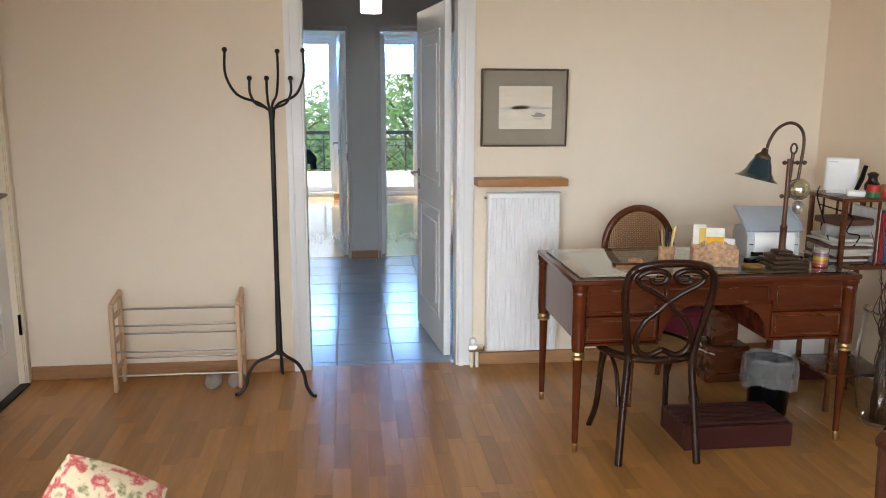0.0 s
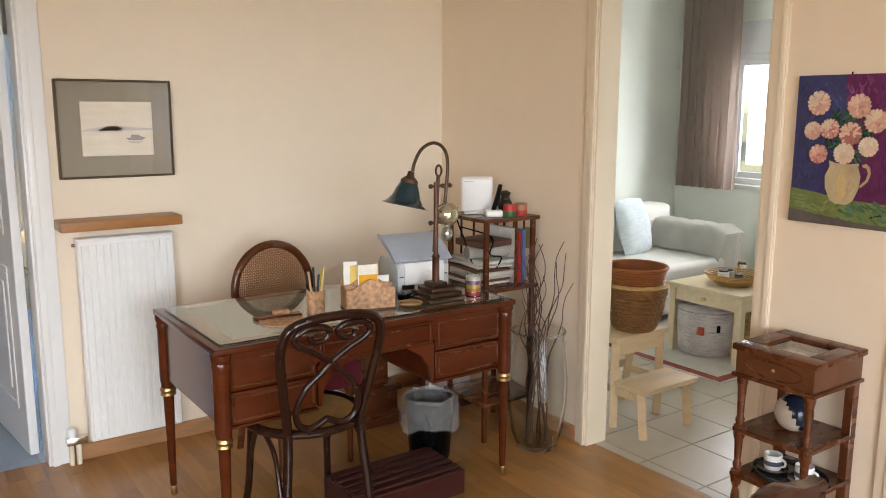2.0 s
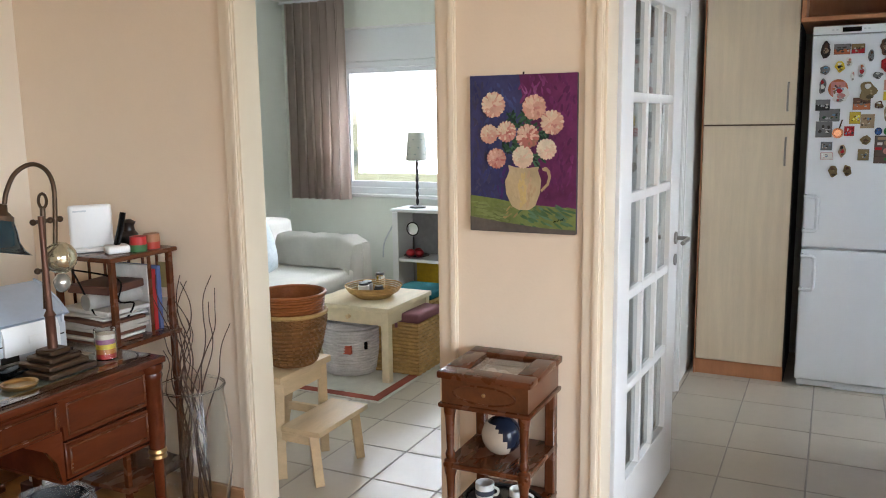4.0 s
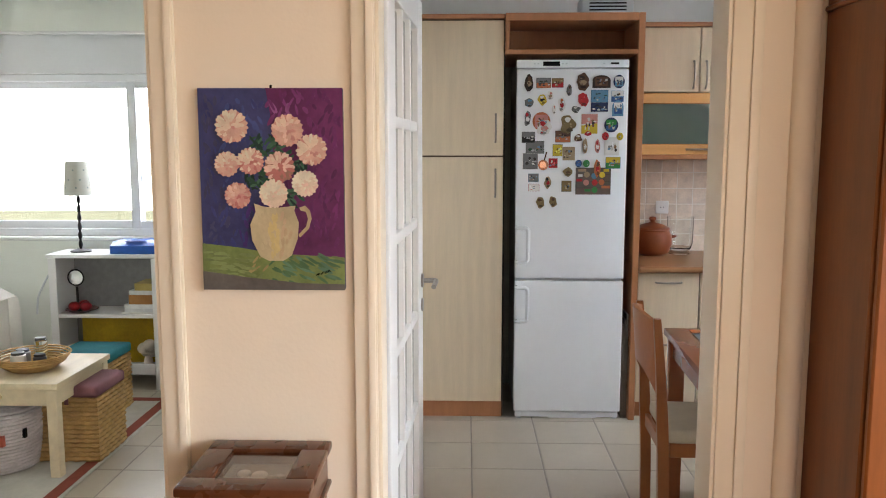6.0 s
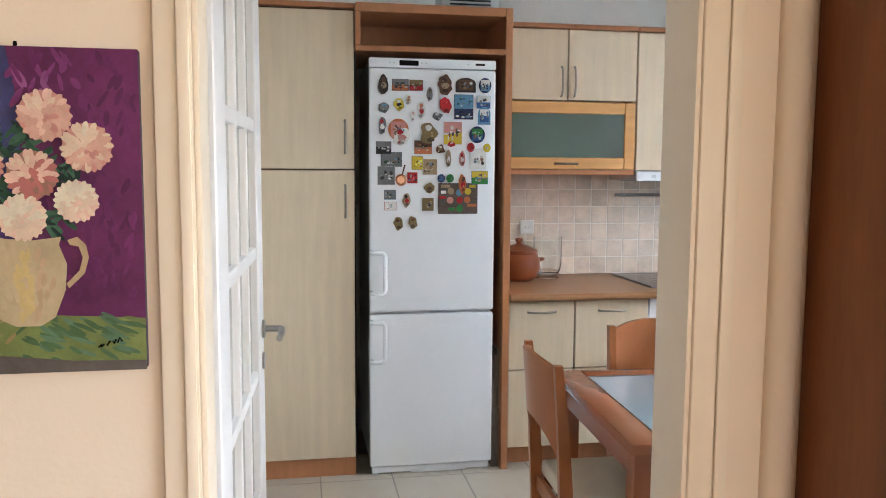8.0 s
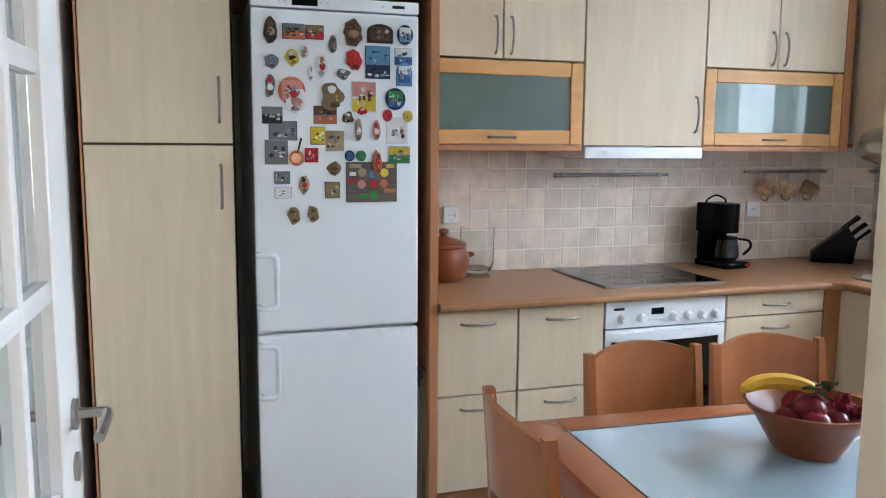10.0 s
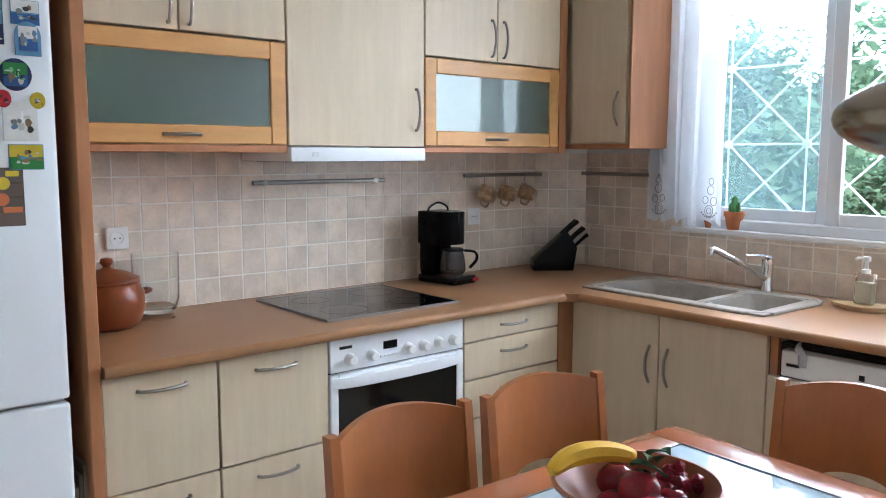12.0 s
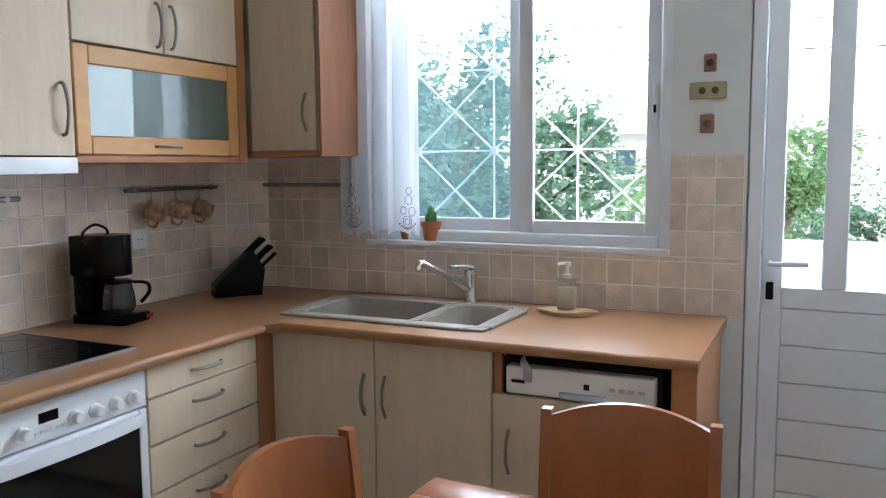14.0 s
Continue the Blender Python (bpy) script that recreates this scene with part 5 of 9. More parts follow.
# curtain of the kitchen window
def drape(name, x0, x1, y, z0, z1, material, label, folds, depth, hem=0.0, along="x", seed=1):
    """Hanging cloth with uneven folds and, if wanted, a scalloped hem."""
    rng = random.Random(seed)
    bm = B()
    nx, nz = folds * 12, 26
    ph = [rng.uniform(0.75, 1.25) for _ in range(folds + 2)]
    grid = []
    for i in range(nx + 1):
        u = i / nx
        f_ = u * folds
        amp = depth * ph[int(f_)] * (1 - (f_ % 1)) + depth * ph[int(f_) + 1] * (f_ % 1)
        col = []
        for j in range(nz + 1):
            v = j / nz
            z = z1 + (z0 - z1) * v
            if j == nz:
                z += hem * abs(math.sin(math.pi * u * folds * 1.3))
            d = amp * math.sin(2 * math.pi * f_ + 0.5 * math.sin(3 * v + u * 5)) * (0.55 + 0.45 * v)
            x = x0 + (x1 - x0) * u + 0.25 * depth * math.sin(2 * math.pi * f_ * 2 + v)
            col.append(bm.verts.new((x, y + d, z) if along == "x" else (y + d, x, z)))
        grid.append(col)
    for a, b in zip(grid, grid[1:]):
        for j in range(nz):
            bm.faces.new((a[j], b[j], b[j + 1], a[j + 1]))
    bmesh.ops.solidify(bm, geom=bm.faces[:], thickness=0.0015)
    return part(name, bm, material)


kc = thing("kitchen_curtain", (0, 0, 0), "sheer white curtain with cut-work embroidered hem", "curtain")
cloth = drape("cloth", 5.09, 5.47, -1.44, 1.135, 2.36, NET, "", 4, 0.03, 0.03)
cloth.parent = kc
part("rod", tube(B(), [(4.0, -1.46, 2.37), (5.40, -1.46, 2.37)], 0.010, 8), ALU, kc)
CUTWORK = plain(0.30, 0.31, 0.33)


def cutwork(x, s_):
    """Rings, crescents and eyelets sewn near one side of the curtain."""
    bm = B()
    for dx, z, q in ((0.0, 1.205, 0.020), (0.0, 1.205, 0.011), (s_ * 0.022, 1.248, 0.015), (-s_ * 0.018, 1.252, 0.013), (s_ * 0.006, 1.296, 0.016), (s_ * 0.008, 1.334, 0.012)):
        tube(bm, [(x + dx + q * math.cos(2 * math.pi * k / 14), -1.400, z + 1.25 * q * math.sin(2 * math.pi * k / 14)) for k in range(14)], 0.0017, 5, True)
    for k in range(9):
        lathe(bm, [(0, 0), (0.0045, 0), (0, 0.0015)], m=pose(x - 0.036 + 0.009 * k, -1.400, 1.176 - 0.0013 * (k - 4) ** 2 * -1, 90, 0, 0), seg=6)
    return part("embroidery", bm, CUTWORK, kc, "grey cut-work rings and eyelets")


cutwork(5.395, 1)
cutwork(5.135, -1)

# insect screen behind the sliding pane; its teal colour adds the view's haze
sc = thing("insect_screen", (4.74, -1.665, 1.16), "fine blue-grey insect screen behind the window pane", "screen")
part("mesh", box(B(), (0.012, 0.0, 0.012), (0.566, 0.001, 1.20)), gauze("screen_mesh", (0.22, 0.36, 0.42), 0.4, 0.80), sc)
for lo, hi in (((0, -0.006, 0), (0.012, 0.006, 1.21)), ((0.566, -0.006, 0), (0.578, 0.006, 1.21)), ((0.012, -0.006, 0), (0.566, 0.006, 0.012))):
    part("frame", box(B(), lo, hi), ALU, sc)


# ---- magnets on the refrigerator: u counts from the door's left edge, v down from its top, in fractions ----
def on_door(u, v):
    return 5.4045, 1.797 - 0.60 * u, 1.992 - 1.982 * v


def magnet(u, v, w, h, cols, label, shape="card", depth=0.004):
    x, y, z = on_door(u, v)
    mg = thing("fridge_magnet", (x, y, z), label, "magnet", "magnets on the refrigerator")
    w, h = w * 0.60, h * 1.982
    M_ = Matrix(((0, 0, -1, 0), (-1, 0, 0, 0), (0, 1, 0, 0), (0, 0, 0, 1)))
    rg = random.Random(int(u * 1000 + v * 7000))
    turn_ = [2 * math.pi * k / 24 for k in range(24)]
    if shape == "round":
        outline = [(w / 2 * math.cos(a), h / 2 * math.sin(a)) for a in turn_]
    elif shape == "arch":
        outline = [(-w / 2, -h / 2), (w / 2, -h / 2)] + [(w / 2 * math.cos(math.pi * k / 10), 0.1 * h + 0.4 * h * math.sin(math.pi * k / 10)) for k in range(11)]
    elif shape == "figure":
        p1, p2, n1, n2 = rg.uniform(0, 6), rg.uniform(0, 6), rg.choice((2, 3)), rg.choice((4, 5, 7))
        outline = [((0.42 + 0.06 * math.sin(n1 * a + p1) + 0.05 * math.sin(n2 * a + p2)) * w * math.cos(a), (0.45 + 0.05 * math.sin(n1 * a + p2) + 0.04 * math.sin(n2 * a + p1)) * h * math.sin(a)) for a in turn_]
    else:
        outline = [(-w / 2, -h / 2), (w / 2, -h / 2), (w / 2, h / 2), (-w / 2, h / 2)]
    body = part("body", prism(B(), outline, 0, depth, M_, 0.0012), plain(*cols[0]), mg)

    def patch(name, cx, cy, rx, ry, col, lift, n=10):
        a0 = rg.uniform(0, 3)
        pts = [(cx + rx * (1 + 0.18 * math.sin(3 * a + a0)) * math.cos(a), cy + ry * math.sin(a)) for a in [2 * math.pi * i / n for i in range(n)]]
        part(name, prism(B(), pts, depth, depth + lift, M_), plain(*col), body)
    if shape == "figure":
        patch("head", rg.uniform(-0.1, 0.1) * w, 0.22 * h, 0.17 * w, 0.13 * h, cols[1 % len(cols)], 0.003)
        patch("chest", 0.0, -0.04 * h, 0.24 * w, 0.15 * h, cols[2 % len(cols)], 0.0025)
        patch("foot", rg.uniform(-0.12, 0.12) * w, -0.28 * h, 0.20 * w, 0.09 * h, tuple(0.35 * c for c in cols[0]), 0.002)
        for k in range(4):
            patch("detail", rg.uniform(-0.22, 0.22) * w, rg.uniform(-0.28, 0.28) * h, 0.06 * w, 0.05 * h, rg.choice((cols[1 % len(cols)], tuple(0.5 * c for c in cols[0]), tuple(min(0.75, 1.5 * c + 0.05) for c in cols[0]))), 0.0036, 7)
    else:
        s = 0.475 if shape == "card" else 0.36
        n = max(1, len(cols) - 1)
        for k in range(len(cols) - 1):
            z0, z1 = -s + 2 * s * k / n, -s + 2 * s * (k + 1) / n
            edge = [(s * w * (1 - 2 * i / 6), (z1 + (rg.uniform(-0.10, 0.06) if k < n - 1 else 0)) * h) for i in range(7)]
            part("print", prism(B(), [(-s * w, z0 * h), (s * w, z0 * h)] + edge, depth, depth + 0.0005 + 0.0002 * (n - k), M_), plain(*cols[k + 1]), body)
        for k in range(11 if w * h > 0.0018 else 6):
            col = rg.choice((cols[0], tuple(0.3 * c for c in cols[-1]), tuple(min(0.78, 1.7 * c + 0.10) for c in cols[-1]), (0.04, 0.035, 0.03), (0.50, 0.48, 0.44), (0.12, 0.20, 0.30), (0.22, 0.13, 0.07)))
            patch("detail", rg.uniform(-0.75, 0.75) * s * w, rg.uniform(-0.6, 0.5) * s * h, rg.uniform(0.03, 0.12) * w, rg.uniform(0.03, 0.12) * h, col, 0.0011 + 0.00005 * k, 7)


BLUE, NAVY, SKYB, RED, ORANGE, YEL, GRN, DGRN, BRN, DBRN, BLK, WHT, GRY, GOLD, PINK, TAN = ((0.03, 0.09, 0.25), (0.015, 0.025, 0.08), (0.10, 0.24, 0.38), (0.40, 0.015, 0.02), (0.45, 0.13, 0.05), (0.55, 0.40, 0.03), (0.03, 0.20, 0.05), (0.02, 0.06, 0.03), (0.10, 0.045, 0.025), (0.035, 0.022, 0.016), (0.012, 0.012, 0.012), (0.66, 0.65, 0.62), (0.15, 0.15, 0.15), (0.20, 0.14, 0.06), (0.52, 0.22, 0.19), (0.32, 0.23, 0.14))
CARDS = ((0.24, 0.062, 0.13, 0.027, (DBRN, ORANGE, GRY)), (0.365, 0.062, 0.105, 0.025, (BRN, RED, GOLD)), (0.74, 0.098, 0.155, 0.034, (DGRN, SKYB)), (0.90, 0.098, 0.11, 0.03, (SKYB, BLUE, WHT)), (0.74, 0.127, 0.16, 0.026, (WHT, NAVY)), (0.655, 0.172, 0.15, 0.055, (WHT, YEL, PINK)))
CARDS_2 = ((0.11, 0.208, 0.12, 0.03, (GRY, BLK, GRY)), (0.17, 0.235, 0.165, 0.034, (DGRN, GRY)), (0.42, 0.206, 0.14, 0.032, (GRY, ORANGE, BRN)), (0.375, 0.243, 0.09, 0.032, (NAVY, YEL)), (0.475, 0.252, 0.115, 0.038, (WHT, TAN)), (0.13, 0.273, 0.14, 0.045, (WHT, GRY)))
CARDS_3 = ((0.335, 0.278, 0.085, 0.027, (WHT, RED)), (0.86, 0.232, 0.135, 0.05, (WHT, WHT)), (0.875, 0.277, 0.135, 0.032, (SKYB, GRN, YEL)), (0.16, 0.318, 0.095, 0.023, (SKYB, GRY)), (0.165, 0.345, 0.10, 0.02, (RED, WHT)), (0.46, 0.341, 0.09, 0.03, (BLK, GOLD)))
for row in (CARDS, CARDS_2, CARDS_3):
    for u, v, w, h, cols in row:
        magnet(u, v, w, h, cols, "flat printed magnet with a coloured picture")
FIGS = ((0.11, 0.062, 0.09, 0.05, (DBRN, BRN, TAN)), (0.59, 0.060, 0.14, 0.048, (BRN, DBRN, TAN)), (0.47, 0.082, 0.055, 0.034, (GRY, BRN, GRY)), (0.11, 0.115, 0.10, 0.025, (GRY, SKYB, GRY)), (0.23, 0.107, 0.09, 0.03, (YEL, WHT, BLK)), (0.30, 0.096, 0.07, 0.026, (WHT, PINK, TAN)))
FIGS_2 = ((0.595, 0.107, 0.10, 0.043, (RED, RED, RED)), (0.405, 0.120, 0.075, 0.046, (WHT, ORANGE, RED)), (0.53, 0.133, 0.09, 0.02, (GRY, WHT, GRY)), (0.335, 0.133, 0.04, 0.03, (WHT, PINK, WHT)), (0.10, 0.157, 0.07, 0.045, (GRY, RED, WHT)), (0.25, 0.182, 0.145, 0.05, (WHT, RED, PINK)))
FIGS_3 = ((0.46, 0.173, 0.15, 0.055, (GOLD, WHT, GOLD)), (0.555, 0.21, 0.08, 0.022, (BRN, WHT, GOLD)), (0.62, 0.232, 0.05, 0.048, (TAN, TAN, WHT)), (0.73, 0.232, 0.055, 0.04, (PINK, RED, WHT)), (0.47, 0.302, 0.09, 0.026, (GOLD, GOLD, BRN)), (0.29, 0.330, 0.07, 0.037, (TAN, BLK, RED)))
FIGS_4 = ((0.225, 0.386, 0.09, 0.032, (GOLD, BRN, GOLD)), (0.34, 0.384, 0.085, 0.03, (GOLD, BRN, GOLD)), (0.645, 0.198, 0.07, 0.014, (RED, WHT, RED)), (0.735, 0.292, 0.07, 0.05, (ORANGE, BRN, RED)))
for row in (FIGS, FIGS_2, FIGS_3, FIGS_4):
    for u, v, w, h, cols in row:
        magnet(u, v, w, h, cols, "small moulded souvenir magnet", "figure", 0.008)
for u, v, w, h, cols, lab, shp in ((0.755, 0.059, 0.16, 0.034, (DBRN, BRN), "dark arched souvenir magnet", "arch"), (0.91, 0.059, 0.10, 0.036, (NAVY, SKYB, WHT), "round blue seaside magnet", "round"), (0.905, 0.130, 0.10, 0.042, (SKYB, BLUE, WHT), "arched blue seaside magnet", "arch"), (0.85, 0.175, 0.125, 0.040, (NAVY, BLUE, GRN), "oval blue city magnet", "round"), (0.225, 0.165, 0.16, 0.05, (ORANGE, PINK), "round orange magnet behind the cup", "round"), (0.80, 0.205, 0.06, 0.022, (RED, RED), "round red button magnet", "round"), (0.93, 0.206, 0.06, 0.021, (YEL, YEL), "round yellow button magnet", "round")):
    magnet(u, v, w, h, cols, lab, shp, 0.007)
magnet(0.565, 0.279, 0.06, 0.020, (NAVY, BLUE), "round blue button magnet", "round", 0.008)
magnet(0.635, 0.279, 0.06, 0.020, (GRN, GRN), "round green button magnet", "round", 0.008)
# advertising board with coloured discs
x, y, z = on_door(0.70, 0.327)
ad = thing("magnet_board", (x, y, z), "large printed magnet with coloured round stickers", "magnet", "magnets on the refrigerator")
M_ = Matrix(((0, 0, -1, 0), (1, 0, 0, 0), (0, 1, 0, 0), (0, 0, 0, 1)))
part("board", prism(B(), [(-0.095, -0.073), (0.095, -0.073), (0.095, 0.073), (-0.095, 0.073)], 0, 0.003, M_), plain(0.08, 0.06, 0.05), ad)
for k in range(4):
    part("plank_line", prism(B(), [(-0.093, -0.071 + 0.036 * k), (0.093, -0.071 + 0.036 * k), (0.093, -0.039 + 0.036 * k), (-0.093, -0.039 + 0.036 * k)], 0.003, 0.0034, M_), plain(0.12 - 0.02 * (k % 2), 0.085, 0.07), ad)
for a, b, col in ((0.035, 0.035, TAN), (-0.005, 0.028, SKYB), (-0.048, 0.034, YEL), (0.038, -0.008, PINK), (-0.008, -0.008, RED), (-0.045, -0.006, ORANGE), (-0.008, -0.048, GRN)):
    part("sticker", prism(B(), [(a + 0.016 * math.cos(2 * math.pi * k / 16), b + 0.016 * math.sin(2 * math.pi * k / 16)) for k in range(16)], 0.0034, 0.0042, M_), plain(*col), ad)
for a, b, w, col in ((0.06, 0.058, 0.022, TAN), (-0.07, 0.058, 0.015, YEL), (0.075, 0.005, 0.016, RED), (0.07, 0.03, 0.012, WHT), (-0.068, -0.032, 0.022, ORANGE), (0.03, -0.05, 0.016, GRN)):
    part("label_bar", prism(B(), [(a - w, b - 0.007), (a + w, b - 0.007), (a + w, b + 0.007), (a - w, b + 0.007)], 0.0034, 0.004, M_), plain(*col), ad)
# little frying pan
x, y, z = on_door(0.245, 0.283)
pan = thing("pan_magnet", (x, y, z), "tiny copper frying pan magnet", "magnet", "magnets on the refrigerator")
part("pan", lathe(B(), [(0, 0.002), (0.018, 0.002), (0.026, 0.010), (0.028, 0.010), (0.020, 0.0), (0, 0.0)], m=Matrix(((0, 0, -1, 0), (1, 0, 0, 0), (0, 1, 0, 0), (0, 0, 0, 1))), seg=18), paint("copper", (0.60, 0.32, 0.20), 0.25, 0.9), pan)
part("pan_handle", tube(B(), [(-0.008, -0.006, 0.024), (-0.008, -0.018, 0.07)], 0.004, 6), BRONZE, pan)


# ---- living room ----
rad = thing("radiator", (1.012, 4.755, 0.095), "tall white panel radiator on the wall", "radiator")
part("body", box(B(), (0.004, 0.012, 0.0), (0.408, 0.07, 0.90), 0.006), WHITE, rad)
n = 13
for k in range(n):
    x = 0.012 + 0.386 * (k + 0.5) / n
    part("rib", prism(B(), [(x - 0.0105, 0.013), (x - 0.007, 0.003), (x + 0.007, 0.003), (x + 0.0105, 0.013)], 0.02, 0.88), WHITE, rad)
part("top_grille", box(B(), (0, 0.008, 0.895), (0.412, 0.072, 0.908), 0.004), WHITE, rad)
for x in (-0.075, -0.045):
    part("pipe", tube(B(), [(x, 0.04, -0.095), (x, 0.04, 0.0)], 0.011, 10), paint("cream_pipe", (0.75, 0.68, 0.52), 0.4), rad)
valve = part("valve", box(B(), (-0.095, 0.018, 0.0), (-0.005, 0.062, 0.035), 0.008, seg=2), CHROME, rad, "chrome valve block")
part("valve_head", lathe(B(), [(0, 0.03), (0.020, 0.03), (0.022, 0.06), (0.016, 0.075), (0, 0.077)], (-0.07, 0.04, 0), 14), PVC, valve)
part("bleed_valve", tube(B(), [(0.0, 0.03, 0.88), (-0.016, 0.03, 0.88)], 0.007, 8), CHROME, rad)
sh = thing("wall_shelf", (0.945, 4.695, 1.043), "narrow honey brown shelf over the radiator", "shelf")
part("board", box(B(), (0, 0, 0), (0.50, 0.145, 0.042), 0.006, seg=2), paint("shelf_wood", (0.34, 0.15, 0.05), 0.35, var=0.15, scale=4, stretch=(1, 6, 6)), sh)

pic = thing("framed_watercolour", (0.978, 4.815, 1.252), "framed pale watercolour of boats with a wide grey mount", "picture")
w, h = 0.478, 0.418
part("frame", sash(B(), (0, 0), (w, h), -0.006, 0.022, 0.010), paint("olive_frame", (0.10, 0.075, 0.04), 0.4, 0.3), pic)
part("mount", box(B(), (0.008, 0.006, 0.008), (w - 0.008, 0.010, h - 0.008)), paint("mount_card", (0.235, 0.20, 0.15), 0.8, var=0.04), pic)
sheet = part("sheet", box(B(), (0.098, 0.003, 0.095), (0.392, 0.006, 0.325)), paint("watercolour_paper", (0.62, 0.54, 0.43), 0.8, var=0.10, scale=7, stretch=(1, 1, 5)), pic)
for name, outline, col in (("hills", [(0.10, 0.205), (0.15, 0.215), (0.20, 0.222), (0.27, 0.220), (0.33, 0.214), (0.39, 0.212), (0.39, 0.203), (0.10, 0.20)], (0.47, 0.43, 0.41)),
                           ("island", [(0.165, 0.205), (0.20, 0.222), (0.235, 0.224), (0.27, 0.212), (0.25, 0.203), (0.18, 0.200)], (0.40, 0.30, 0.17)),
                           ("boat", [(0.275, 0.170), (0.29, 0.160), (0.345, 0.160), (0.362, 0.172), (0.34, 0.176), (0.33, 0.184), (0.30, 0.184), (0.297, 0.172)], (0.26, 0.23, 0.21)),
                           ("boat_reflection", [(0.282, 0.156), (0.352, 0.156), (0.33, 0.145), (0.295, 0.147)], (0.46, 0.41, 0.36))):
    bm = prism(B(), outline, -0.0025, -0.0015, Matrix(((1, 0, 0, 0), (0, 0, 1, 0.0045), (0, 1, 0, 0), (0, 0, 0, 1))))
    part(name, bm, plain(*col, 0.8), sheet)
g = part("pane", box(B(), (0.010, 0.0, 0.010), (w - 0.010, 0.0015, h - 0.010)), PANE, pic)
g.visible_shadow = False

# coat stand
cs = thing("coat_stand", (-0.118, 4.56, 0), "black wrought iron coat stand with curled arms", "coat stand")
part("pole", tube(B(), [(0, 0, 0.19), (0.0, 0, 0.6), (0.004, 0, 1.40), (0.005, 0, 1.47)], [0.018, 0.0125, 0.0125, 0.02], 10), IRON, cs)
for a in (-160, -38, 92):
    ux, uy = math.cos(radians(a)), math.sin(radians(a))
    part("leg", tube(B(), curve_points([(0, 0, 0.22), (0.04 * ux, 0.04 * uy, 0.19), (0.12 * ux, 0.12 * uy, 0.165), (0.165 * ux, 0.165 * uy, 0.11), (0.18 * ux, 0.18 * uy, 0.05), (0.215 * ux, 0.215 * uy, 0.010), (0.24 * ux, 0.24 * uy, 0.008)], 4), 0.009, 8), IRON, cs)
for a, reach, top in ((182, 0.21, 1.735), (2, 0.165, 1.735), (75, 0.12, 1.735), (250, 0.035, 1.60), (200, 0.10, 1.60), (-25, 0.115, 1.60)):
    ux, uy = math.cos(radians(a)), math.sin(radians(a))
    zz = top - 1.44
    arm = part("arm", tube(B(), curve_points([(0.005, 0, 1.44), (0.25 * reach * ux, 0.25 * reach * uy, 1.44 + 0.16 * zz), (0.75 * reach * ux, 0.75 * reach * uy, 1.44 + 0.30 * zz), (reach * ux, reach * uy, 1.44 + 0.62 * zz), (reach * ux, reach * uy, top)], 5), 0.0065, 8), IRON, cs)
    part("tip", ball(B(), (reach * ux, reach * uy, top + 0.008), 0.013, 1.0), IRON, arm)

# shoe rack
sr = thing("shoe_rack", (-0.975, 4.585, 0), "light wooden shoe rack with metal rods", "shoe rack")
for x in (0.0, 0.635):
    for y, zt in ((0.0, 0.455), (0.165, 0.49)):
        part("post", box(B(), (x, y, 0), (x + 0.022, y + 0.032, zt), 0.004), paint("rack_wood", (0.58, 0.40, 0.25), 0.5, var=0.12, scale=6, stretch=(5, 5, 0.6)), sr)
    part("top_rail", tube(B(), [(x + 0.011, 0.005, 0.462), (x + 0.011, 0.192, 0.497)], 0.013, 8), bpy.data.materials["rack_wood"], sr)
    for z in (0.10, 0.25, 0.38):
        part("cross_rail", box(B(), (x + 0.004, 0.03, z), (x + 0.018, 0.167, z + 0.03), 0.003), bpy.data.materials["rack_wood"], sr)
for y, z in ((0.016, 0.085), (0.016, 0.215), (0.016, 0.355), (0.18, 0.13), (0.18, 0.265), (0.18, 0.40)):
    part("rod", tube(B(), [(0.0, y, z), (0.657, y, z)], 0.0055, 8), STEEL, sr)
SLIPPER = paint("grey_felt", (0.33, 0.29, 0.25), 0.95, var=0.15, scale=20, bump=0.5)
for x in (-0.485, -0.365):
    s = thing("slipper", (x, 4.70, 0.0, 0, 0, 4), "grey felt slipper under the shoe rack", "slipper", "pair of slippers")
    part("sole", prism(B(), [(0.045 * math.cos(a), 0.115 * math.sin(a)) for a in [2 * math.pi * k / 20 for k in range(20)]], 0, 0.018, bev=0.004), SLIPPER, s)
    bm = B()
    bmesh.ops.create_uvsphere(bm, u_segments=16, v_segments=8, radius=1.0)
    bmesh.ops.delete(bm, geom=[v for v in bm.verts if v.co.z < -0.01], context="VERTS")
    bmesh.ops.transform(bm, matrix=pose(0, -0.03, 0.016) @ Matrix.Diagonal((0.046, 0.085, 0.048, 1)), verts=bm.verts)
    part("upper", bm, SLIPPER, s)

# writing desk
desk = thing("writing_desk", (1.19, 3.62, 0), "mahogany writing desk with brass rings and a leather top", "desk")
dw_, dd, dh = 1.275, 0.68, 0.78
part("top", box(B(), (-0.004, -0.004, dh - 0.028), (dw_ + 0.004, dd + 0.004, dh - 0.006), 0.007, seg=3), MAHOGANY, desk)
part("leather", box(B(), (0.10, 0.09, dh - 0.006), (dw_ - 0.10, dd - 0.09, dh - 0.0045)), LEATHER, desk, "grey-green leather writing surface")
part("brass_line", box(B(), (0.095, 0.083, dh - 0.0058), (dw_ - 0.095, 0.087, dh - 0.0035)), BRASS, desk)
gl = part("glass_top", box(B(), (0.03, 0.03, dh - 0.0025), (dw_ - 0.03, dd - 0.03, dh + 0.0015), 0.001), clear("desk_glass", (0.93, 0.98, 0.95)), desk, "clear glass cover")
gl.visible_shadow = False
